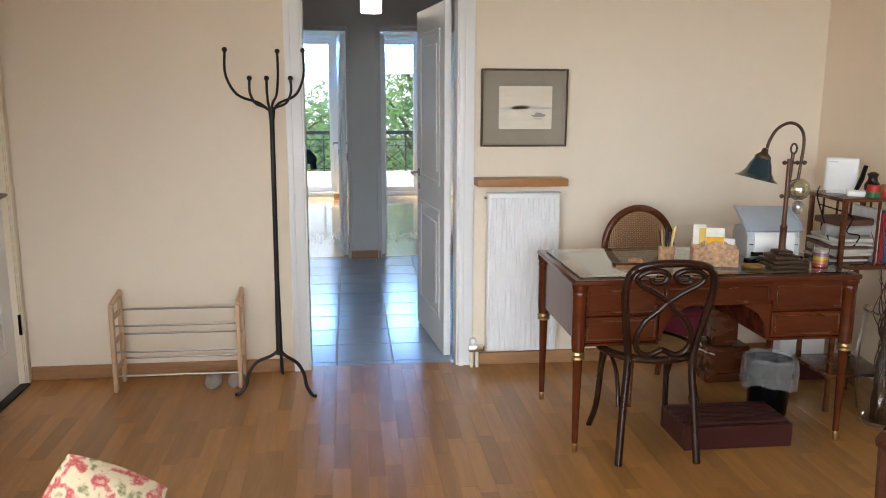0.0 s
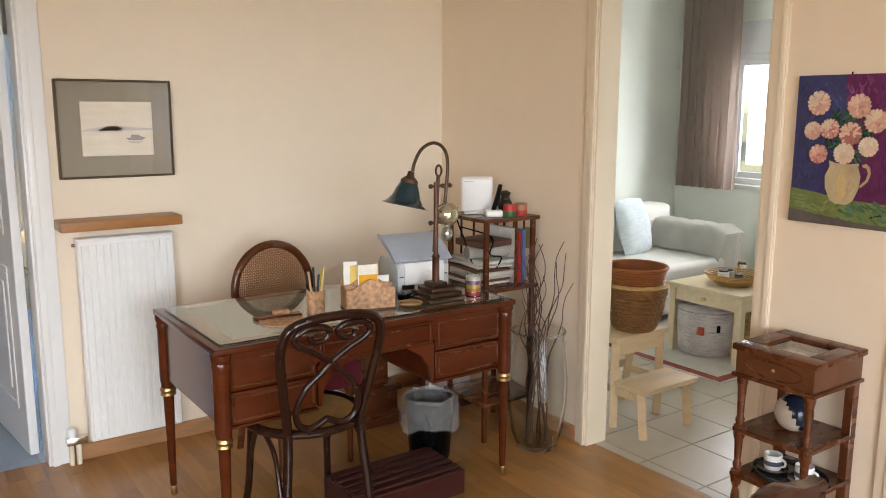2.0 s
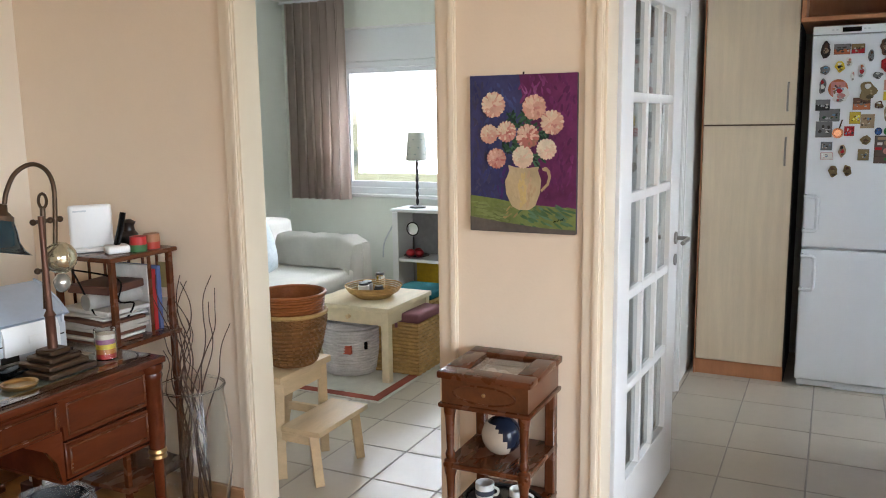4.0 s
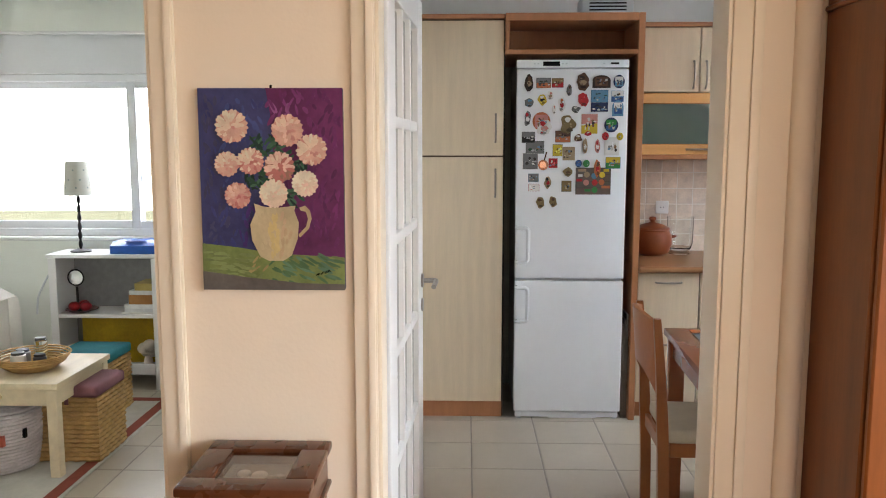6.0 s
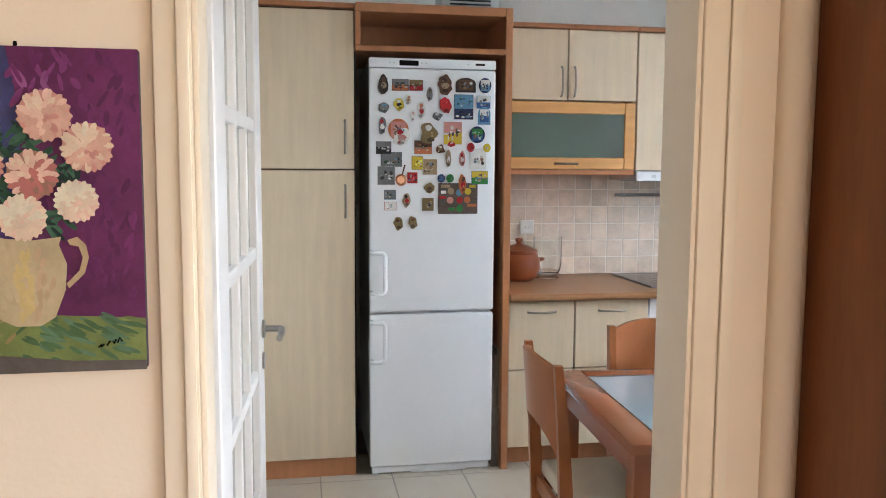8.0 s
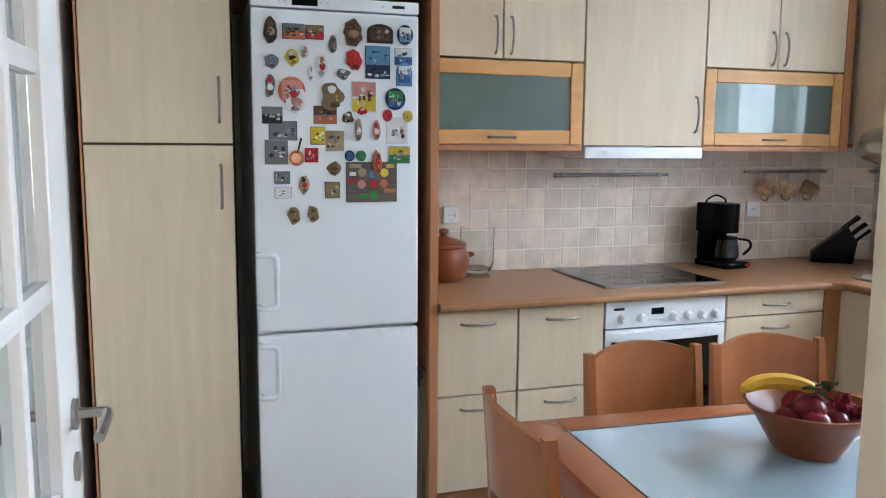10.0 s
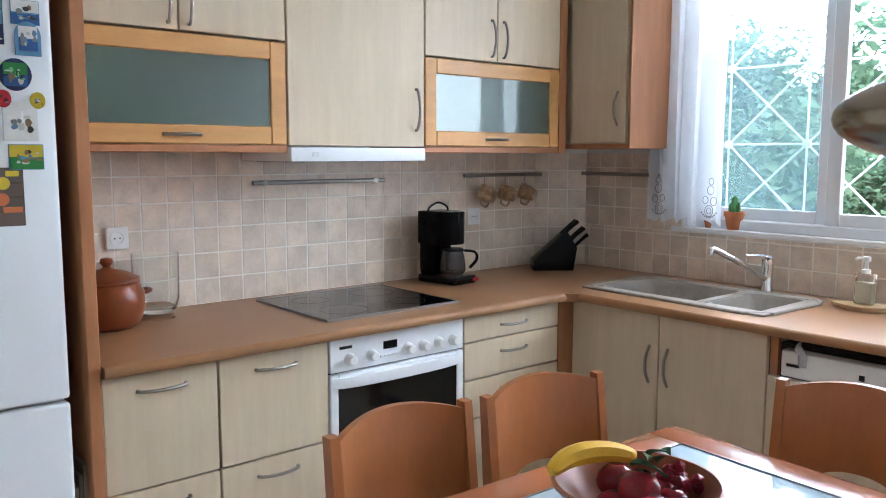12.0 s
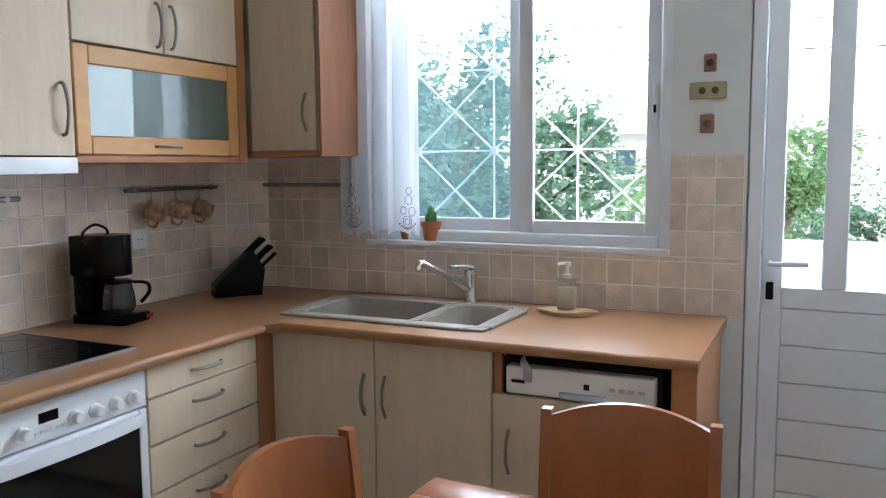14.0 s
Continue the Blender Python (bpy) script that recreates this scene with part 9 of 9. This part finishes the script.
for k in range(7):
    ball(bm, (rng.uniform(-0.03, 0.03), rng.uniform(-0.035, 0.035), 0.11 + rng.uniform(-0.03, 0.05)), 0.042, 0.9)
lathe(bm, [(0, 0), (0.05, 0), (0.03, 0.03), (0.02, 0.08), (0, 0.09)], seg=14)
solid("white_ornament", bm, plain(0.60, 0.52, 0.42), "pale flower-shaped ornament on the shelf", "ornament", at=pose(5.975, 4.10, 0.1245))

# sofa under a white throw
so = thing("sofa", (4.30, 4.86, 0), "sofa covered with a white woven throw", "sofa")
part("base", box(B(), (0, 0.04, 0.06), (1.50, 0.90, 0.30), 0.03, seg=2), THROW, so)
part("seat_cushion", box(B(), (0.0, 0.0, 0.30), (1.34, 0.68, 0.44), 0.05, seg=4), THROW, so)
part("backrest", box(B(), (0.0, 0.66, 0.28), (1.50, 0.92, 0.78), 0.07, seg=4), THROW, so)
part("arm", box(B(), (1.27, 0.0, 0.10), (1.50, 0.90, 0.66), 0.085, seg=5), THROW, so)
for x in (0.08, 1.42):
    for y in (0.1, 0.82):
        part("foot", lathe(B(), [(0, 0), (0.02, 0), (0.025, 0.065), (0, 0.065)], (x, y, 0), 12), WALNUT, so)
bm = B()
sheet_line = curve_points([(1.20, 0, 0.46), (1.228, 0, 0.56), (1.262, 0, 0.655), (1.32, 0, 0.676), (1.45, 0, 0.674), (1.505, 0, 0.645), (1.525, 0, 0.52), (1.53, 0, 0.34)], 4)
grid = []
for i in range(25):
    v = i / 24
    col = []
    for j, p in enumerate(sheet_line):
        wv = 0.006 * math.sin(17 * v + 0.35 * j) + 0.004 * math.sin(31 * v - 0.6 * j)
        col.append(bm.verts.new((p.x + wv, -0.03 + 0.70 * v, p.z + 0.5 * wv - 0.05 * max(0.0, 0.12 - v) / 0.12)))
    grid.append(col)
for a, b in zip(grid, grid[1:]):
    for j in range(len(a) - 1):
        bm.faces.new((a[j], b[j], b[j + 1], a[j + 1]))
bmesh.ops.solidify(bm, geom=bm.faces[:], thickness=0.008)
solid("sofa_throw", bm, THROW, "white throw draped over the sofa's arm", "throw", at=pose(4.30, 4.86, 0))
cu = B()
n = 10
grid = {}
for side in (1, -1):
    for i in range(n + 1):
        for j in range(n + 1):
            u, v = -1 + 2 * i / n, -1 + 2 * j / n
            if side == -1 and (i in (0, n) or j in (0, n)):
                continue
            grid[side, i, j] = cu.verts.new((0.22 * u * (1 - 0.07 * v * v), side * 0.075 * ((1 - u * u) * (1 - v * v)) ** 0.45, 0.22 * v * (1 - 0.07 * u * u)))
for side in (1, -1):
    for i in range(n):
        for j in range(n):
            q = [grid.get((side, a, b)) or grid[1, a, b] for a, b in ((i, j), (i + 1, j), (i + 1, j + 1), (i, j + 1))]
            cu.faces.new(q if side == 1 else q[::-1])
CHECK = paint("check_cloth", (0.60, 0.66, 0.68), 0.9, var=0.12, scale=20, stretch=(1, 1, 3), bump=0.4)
solid("cushion", cu, CHECK, "pale blue checked cushion on the sofa", "cushion", at=pose(5.16, 5.38, 0.655, -16, 0, 12))
tw2 = solid("bent_twig", tube(B(), curve_points([(5.82, 4.72, 0.50), (5.84, 4.72, 0.60), (5.88, 4.70, 0.68), (5.95, 4.66, 0.80)], 5), 0.006, 6), GREY_PLASTIC, "thin grey stick leaning by the bookcase", "stick")

bc_ = thing("bedroom_curtain", (0, 0, 0), "grey beige bedroom curtain hanging in folds", "curtain")
cloth = drape("cloth", 5.18, 5.74, 6.10, 0.90, 2.47, CURTAIN, "", 7, 0.050, 0.0, "y", 9)
cloth.parent = bc_
part("curtain_rail", box(B(), (6.10, 3.3, 2.47), (6.125, 5.8, 2.49)), ALU, bc_)

# ---- hall ----
hl = thing("hall_lamp", (0.44, 6.50, 2.10), "white glass cylinder ceiling lamp in the hall", "lamp")
part("shade", lathe(B(), [(0, 0), (0.072, 0.0), (0.076, 0.006), (0.076, 0.15), (0.07, 0.156), (0, 0.158)], seg=28), glow("opal_glass", (1.0, 0.86, 0.66), 2.5), hl, "lit opal glass shade")
part("holder", lathe(B(), [(0, 0.158), (0.05, 0.158), (0.05, 0.18), (0.012, 0.20), (0.012, 0.35), (0.06, 0.352), (0.06, 0.36), (0, 0.36)], seg=20), STEEL, hl)
bg = thing("umbrella", (-0.16, 7.90, 1.02), "dark blue folded umbrella hung beside the far door", "umbrella")
part("cloth", tube(B(), curve_points([(0.0, 0, 0.05), (0.03, -0.01, -0.02), (0.09, -0.02, -0.10), (0.10, -0.02, -0.17)], 4), [0.02] * 4 + [0.05] * 5 + [0.03] * 4, 10), plain(0.015, 0.03, 0.06), bg)
for x, y in ((0.262, 8.77), (0.575, 8.77)):
    kb_ = thing("hanging_tassel", (x, y, 1.03), "dark tassel hanging from a door handle", "tassel")
    part("cord", tube(B(), [(0, 0, 0.0), (0, 0, -0.09)], 0.008, 6), BLACK, kb_)
    part("tuft", lathe(B(), [(0, -0.09), (0.022, -0.10), (0.026, -0.15), (0.014, -0.22), (0, -0.23)], seg=12), BLACK, kb_)
solid("doorstop_block", box(B(), (-0.07, 0, 0), (0.07, 0.10, 0.09), 0.006), SKIRT, "brown wooden block on the floor of the far room", "block", at=pose(0.10, 12.2, 0.0))


# ---- outside ----
GRASS = paint("dry_ground", (0.16, 0.16, 0.09), 0.95, var=0.3, scale=0.4)
bm = B()
for q in (((-900, -900), (900, -1.9)), ((-900, 13.9), (900, 900))):
    box(bm, (*q[0], -3.4), (*q[1], -3.2))
box(bm, (-900, -1.9, -3.4), (-6, 13.9, -3.2))
box(bm, (9, -1.9, -3.4), (900, 13.9, -3.2))
solid("ground", bm, GRASS, "dry open ground around the house", "ground", "structure")
PLASTER = paint("white_plaster", (0.80, 0.79, 0.76), 0.85, var=0.05, scale=3, bump=0.3, bscale=60)
slab("balcony_south", (1.8, -3.05, -0.30), (7.0, -1.67, -0.06), PLASTER, "white concrete balcony slab", "balcony")
slab("parapet_south", (1.8, -3.18, -0.30), (4.25, -3.05, 1.02), PLASTER, "white plastered balcony parapet", "parapet", 0.01)
slab("balcony_north", (-2.6, 12.75, -0.30), (3.6, 13.9, -0.03), PLASTER, "white concrete terrace slab", "balcony")
slab("parapet_north", (-2.6, 13.9, -0.30), (3.6, 14.02, 0.24), PLASTER, "low white terrace parapet", "parapet", 0.01)
rl = thing("balcony_railing", (0, 13.96, 0.24), "dark iron terrace railing with crossed bars", "railing")
RAIL = paint("dark_rail", (0.03, 0.04, 0.05), 0.5, 0.3, var=0.2, scale=10)
part("handrail", box(B(), (-2.6, -0.03, 0.61), (3.6, 0.03, 0.67), 0.006), RAIL, rl)
for z in (0.05, 0.42, 0.53):
    part("bar", tube(B(), [(-2.6, 0, z), (3.6, 0, z)], 0.008, 6), RAIL, rl)
for k in range(14):
    x = -2.4 + 0.45 * k
    part("post", tube(B(), [(x, 0, 0), (x, 0, 0.62)], 0.012, 6), RAIL, rl)
    if k < 13:
        part("cross", tube(B(), [(x, 0, 0.06), (x + 0.45, 0, 0.42)], 0.006, 5), RAIL, rl)
        part("cross", tube(B(), [(x, 0.012, 0.42), (x + 0.45, 0.012, 0.06)], 0.006, 5), RAIL, rl)

BARK = paint("bark", (0.10, 0.075, 0.05), 0.9, var=0.3, scale=12, stretch=(1, 1, 0.3), bump=0.6)
# leaves lightened, LEAF_2 bluer: garden haze is put into their colour
LEAF = gauze("leaf_green", (0.16, 0.27, 0.11), 0.45)
LEAF_2 = gauze("leaf_blue_green", (0.15, 0.26, 0.17), 0.45)


def tree(at, height, radius, seed, leaf, count=3600, size=0.085):
    """A tapered trunk with limbs and an uneven crown of small single leaves gathered in clumps."""
    rng = random.Random(seed)
    t = thing("tree", at, "leafy garden tree with an uneven crown", "tree", "garden trees")
    bm = B()
    tube(bm, curve_points([(0, 0, 0), (0.06, 0.03, height * 0.3), (-0.05, 0.06, height * 0.6), (0.03, 0, height * 0.88)], 5), [0.16 - 0.13 * k / 15 for k in range(16)], 9)
    hubs = []
    for k in range(16):
        a, zf = rng.uniform(0, 6.28), rng.uniform(0.38, 0.98)
        r = radius * rng.uniform(0.45, 1.0) * math.sin(math.pi * min(0.95, (zf - 0.25) / 0.85)) ** 0.6
        tip = Vector((r * math.cos(a), r * math.sin(a), height * zf))
        start = Vector((0, 0, height * max(0.25, zf - 0.25)))
        mid = start.lerp(tip, 0.5) + Vector((0, 0, 0.15))
        tube(bm, curve_points([start, mid, tip], 3), [0.05, 0.045, 0.04, 0.03, 0.025, 0.02, 0.012], 6)
        hubs.append((tip, radius * rng.uniform(0.28, 0.46)))
        hubs.append((mid, radius * rng.uniform(0.2, 0.32)))
    part("trunk", bm, BARK, t)
    verts, faces = [], []
    for k in range(count):
        c, rr = hubs[rng.randrange(len(hubs))]
        d = Vector((rng.gauss(0, 1), rng.gauss(0, 1), rng.gauss(0, 0.8))).normalized() * rr * rng.uniform(0.3, 1.1) ** 0.6
        p = c + d
        u = Vector((rng.uniform(-1, 1), rng.uniform(-1, 1), rng.uniform(-0.6, 0.6))).normalized()
        v = u.cross(Vector((rng.uniform(-1, 1), rng.uniform(-1, 1), rng.uniform(-1, 1)))).normalized()
        s = size * rng.uniform(0.6, 1.4)
        if k % 9 == 0:
            p, s = c + d * 0.7, s * 2.6
        n = len(verts)
        verts += [tuple(p - u * s), tuple(p + v * s * 0.45), tuple(p + u * s), tuple(p - v * s * 0.45)]
        faces.append((n, n + 1, n + 2, n + 3))
    me = bpy.data.meshes.new("crown")
    me.from_pydata(verts, [], faces)
    me.materials.append(leaf)
    ob = new("crown", me)
    ob.parent = t
    return t


tree((8.0, -8.5, -3.2), 6.4, 2.1, 1, LEAF_2, 28000, 0.050)
tree((9.6, -11.5, -3.2), 5.6, 2.2, 2, LEAF_2, 22000, 0.052)
tree((4.1, -10.6, -3.2), 5.0, 1.8, 3, LEAF, 18000, 0.042)
tree((2.4, -13.0, -3.2), 4.6, 1.9, 4, LEAF_2, 15000, 0.048)
tree((6.0, -16.0, -3.2), 4.4, 2.2, 5, LEAF, 13000, 0.055)
tree((1.9, 19.5, -3.2), 6.2, 2.2, 6, LEAF, 5200, 0.060)
tree((-1.6, 23.0, -3.2), 5.4, 2.4, 7, LEAF, 4600, 0.070)
tree((0.2, 27.0, -3.2), 4.6, 2.6, 8, LEAF_2, 4600, 0.075)
tree((12.0, 3.0, -3.2), 3.4, 1.5, 9, LEAF, 4750, 0.079)


def house(at, w, d, storeys, label):
    """A plastered house with its windows, sills, balconies and a flat roof edge."""
    h = thing("apartment_building", at, label, "building")
    hh = 3.0 * storeys
    part("wall", box(B(), (0, 0, 0), (w, d, hh)), PLASTER, h)
    part("roof", box(B(), (-0.25, -0.25, hh), (w + 0.25, d + 0.25, hh + 0.3)), PLASTER, h)
    bays = int(w / 3)
    for s in range(storeys):
        for k in range(bays):
            x = (k + 0.5) * w / bays
            wd = part("window", sash(B(), (x - 0.6, 0.9 + 3 * s), (x + 0.6, 2.3 + 3 * s), d, d + 0.06, 0.09), ALU, h)
            part("pane", box(B(), (x - 0.5, d + 0.01, 1.0 + 3 * s), (x + 0.5, d + 0.03, 2.2 + 3 * s)), plain(0.06, 0.09, 0.12, 0.1), wd)
            part("sill", box(B(), (x - 0.7, d, 0.82 + 3 * s), (x + 0.7, d + 0.12, 0.89 + 3 * s)), PLASTER, wd)
        part("balcony", box(B(), (0.4, d, 3 * s + 0.0), (w * 0.45, d + 1.0, 3 * s + 0.15)), PLASTER, h)
    return h


house((2.0, -48, -3.2), 15, 9, 2, "white plastered apartment house across the garden")
for z, y in ((3.4, -9.0), (3.05, -9.0)):
    solid("power_line", tube(B(), curve_points([(-14, y, z + 0.5), (-2, y, z - 0.25), (4, y, z - 0.3), (14, y, z + 0.1), (24, y, z + 0.7)], 8), 0.008, 5), BLACK, "dark power line across the garden", "cable", group="power lines")


# ---- pieces of floors and tiled walls ----
def tile_mesh(name, w, d, t, material, bev=0.0025):
    """One slightly cushioned tile, shared by all alike pieces."""
    bm = B()
    low = [bm.verts.new((x, y, 0)) for x, y in ((0, 0), (w, 0), (w, d), (0, d))]
    top = [bm.verts.new((x, y, t - bev * 0.6)) for x, y in ((0, 0), (w, 0), (w, d), (0, d))]
    inner = [bm.verts.new((x, y, t)) for x, y in ((bev, bev), (w - bev, bev), (w - bev, d - bev), (bev, d - bev))]
    for a, b in ((low, top), (top, inner)):
        for k in range(4):
            bm.faces.new((a[k], a[(k + 1) % 4], b[(k + 1) % 4], b[k]))
    bm.faces.new(inner)
    me = mesh_of(bm, name, material)
    me.polygons.foreach_set("use_smooth", [False] * len(me.polygons))
    return me


def piece(name, me, parent, m):
    ob = new(name, me)
    ob.parent = parent
    ob.matrix_basis = m
    return ob


def floor_tiles(parent, x0, x1, y0, y1, ox, oy, pitch, material):
    """Whole tiles from a grid through (ox, oy), cut at the room's edges."""
    cache = {}
    g = 0.007
    i0, i1 = math.floor((x0 - ox) / pitch), math.ceil((x1 - ox) / pitch)
    j0, j1 = math.floor((y0 - oy) / pitch), math.ceil((y1 - oy) / pitch)
    for i in range(i0, i1):
        for j in range(j0, j1):
            a, b = max(x0, ox + i * pitch + g / 2), min(x1, ox + (i + 1) * pitch - g / 2)
            c, d = max(y0, oy + j * pitch + g / 2), min(y1, oy + (j + 1) * pitch - g / 2)
            if b - a < 0.02 or d - c < 0.02:
                continue
            key = (round(b - a, 3), round(d - c, 3))
            if key not in cache:
                cache[key] = tile_mesh("tile", *key, 0.010, material)
            piece("tile", cache[key], parent, pose(a, c, -0.010))


floor_tiles(FLOOR_HALL, -0.76, 1.52, 4.905, 8.0, 0.169, 4.96, 0.328, TILE_HALL)
floor_tiles(FLOOR_KITCHEN, 3.005, 6.12, -1.52, 2.44, 5.03, 2.035, 0.3445, TILE_FLOOR)
floor_tiles(FLOOR_BEDROOM, 3.005, 6.22, 2.46, 5.86, 3.373, 3.385, 0.312, TILE_FLOOR)

# parquet: strips run along y, a shared mesh for each length
strip_w, strip_l = 0.072, 0.46
plank_mesh = {}
rng = random.Random(11)
nx = int((2.995 + 1.48) / strip_w) + 1
loose = []
for i in range(nx):
    x = -1.48 + i * strip_w
    w = min(strip_w - 0.0004, 2.995 - x)
    if w < 0.01:
        continue
    y = -1.9 - rng.uniform(0, strip_l)
    while y < 4.90:
        a, b = max(y, -1.9), min(y + strip_l, 4.90)
        if b - a > 0.02:
            loose.append((x, a, w, b - a))
        y += strip_l
near = sorted(loose, key=lambda s: (abs(s[1] - 3.35) + 0.25 * abs(s[0] - 0.6)))
for k, (x, a, w, l) in enumerate(near):
    if k < 300:
        key = (round(w, 3), round(l, 2))
        if key not in plank_mesh:
            plank_mesh[key] = tile_mesh("plank", w, l - 0.0004, 0.010, PARQUET, 0.0003)
        piece("plank", plank_mesh[key], FLOOR_LIVING, pose(x, a, -0.010))
verts, faces = [], []
for x, a, w, l in near[300:]:
    n = len(verts)
    verts += [(x, a, 0), (x + w, a, 0), (x + w, a + l - 0.0004, 0), (x, a + l - 0.0004, 0), (x, a, -0.01), (x + w, a, -0.01), (x + w, a + l - 0.0004, -0.01), (x, a + l - 0.0004, -0.01)]
    faces += [(n, n + 1, n + 2, n + 3), (n + 4, n + 5, n + 1, n), (n + 5, n + 6, n + 2, n + 1), (n + 6, n + 7, n + 3, n + 2), (n + 7, n + 4, n, n + 3)]
me = bpy.data.meshes.new("parquet_rest")
me.from_pydata(verts, [], faces)
PARQUET_REST = PARQUET.copy()
nodes, links = PARQUET_REST.node_tree.nodes, PARQUET_REST.node_tree.links
geo = nodes.new("ShaderNodeNewGeometry")
for link in list(links):
    if link.from_node.type == "OBJECT_INFO":
        target = link.to_socket
        links.remove(link)
        links.new(geo.outputs["Random Per Island"], target)
me.materials.append(PARQUET_REST)
ob = new("parquet_rest", me)
ob.parent = FLOOR_LIVING
tagged(ob, "oak parquet strips", kind="stuff")

# wall tiles: 10 cm squares on the kitchen's backsplash
TP = 0.0985


def wall_tiles(name, m, length, z0, z1, label, skip=()):
    """Square tiles on a wall; m places local x along the wall and local z up, y out of the wall."""
    bed = solid(name, box(B(), (0, 0, z0), (length, 0.003, z1)), GROUT_PALE, label, "tiled wall", "structure", at=m)
    cache = {}
    rows = math.ceil((z1 - z0) / TP)
    cols = math.ceil(length / TP)
    for i in range(cols):
        for j in range(rows):
            a, b = i * TP + 0.0026, min((i + 1) * TP - 0.0026, length)
            c, d = z0 + j * TP + 0.0026, min(z0 + (j + 1) * TP - 0.0026, z1)
            if b - a < 0.01 or d - c < 0.01:
                continue
            for s0, s1, t0, t1 in skip:
                if a < s1 and b > s0 and c < t1 and d > t0:
                    if c < t0:
                        d = min(d, t0)
                    elif a < s0:
                        b = min(b, s0)
                    elif b > s1:
                        a = max(a, s1)
                    else:
                        a = b
            if b - a < 0.01 or d - c < 0.01:
                continue
            key = (round(b - a, 3), round(d - c, 3))
            if key not in cache:
                cache[key] = tile_mesh("tile", *key, 0.0048, WALL_TILE, 0.0012)
            piece("tile", cache[key], bed, Matrix(((1, 0, 0, a), (0, 0, 1, 0.0), (0, 1, 0, c), (0, 0, 0, 1))))


# local axes: x along the wall, y out of it, z up
wall_tiles("wall_tiles_east", Matrix(((0, -1, 0, 6.12), (1, 0, 0, -1.33), (0, 0, 1, 0), (0, 0, 0, 1))), 2.45, CT, 1.458, "beige stone-look tiles behind the hob")
dx, dy = 0.19, 0.19
ln = math.hypot(dx, dy)
wall_tiles("wall_tiles_corner", Matrix(((dx / ln, -dy / ln, 0, 5.93), (dy / ln, dx / ln, 0, -1.52), (0, 0, 1, 0), (0, 0, 0, 1))), ln, CT, 1.458, "beige stone-look tiles across the corner")
SOUTH = Matrix(((1, 0, 0, 3.83), (0, 1, 0, -1.52), (0, 0, 1, 0), (0, 0, 0, 1)))
wall_tiles("wall_tiles_south", SOUTH, 2.10, CT, 1.090, "beige stone-look tiles under the window")
wall_tiles("wall_tiles_south_west", SOUTH, 0.257, 1.0904, 1.465, "beige stone-look tiles beside the balcony door")
wall_tiles("wall_tiles_south_east", Matrix(((1, 0, 0, 5.345), (0, 1, 0, -1.52), (0, 0, 1, 0), (0, 0, 0, 1))), 0.585, 1.0904, 1.458, "beige stone-look tiles beside the window")
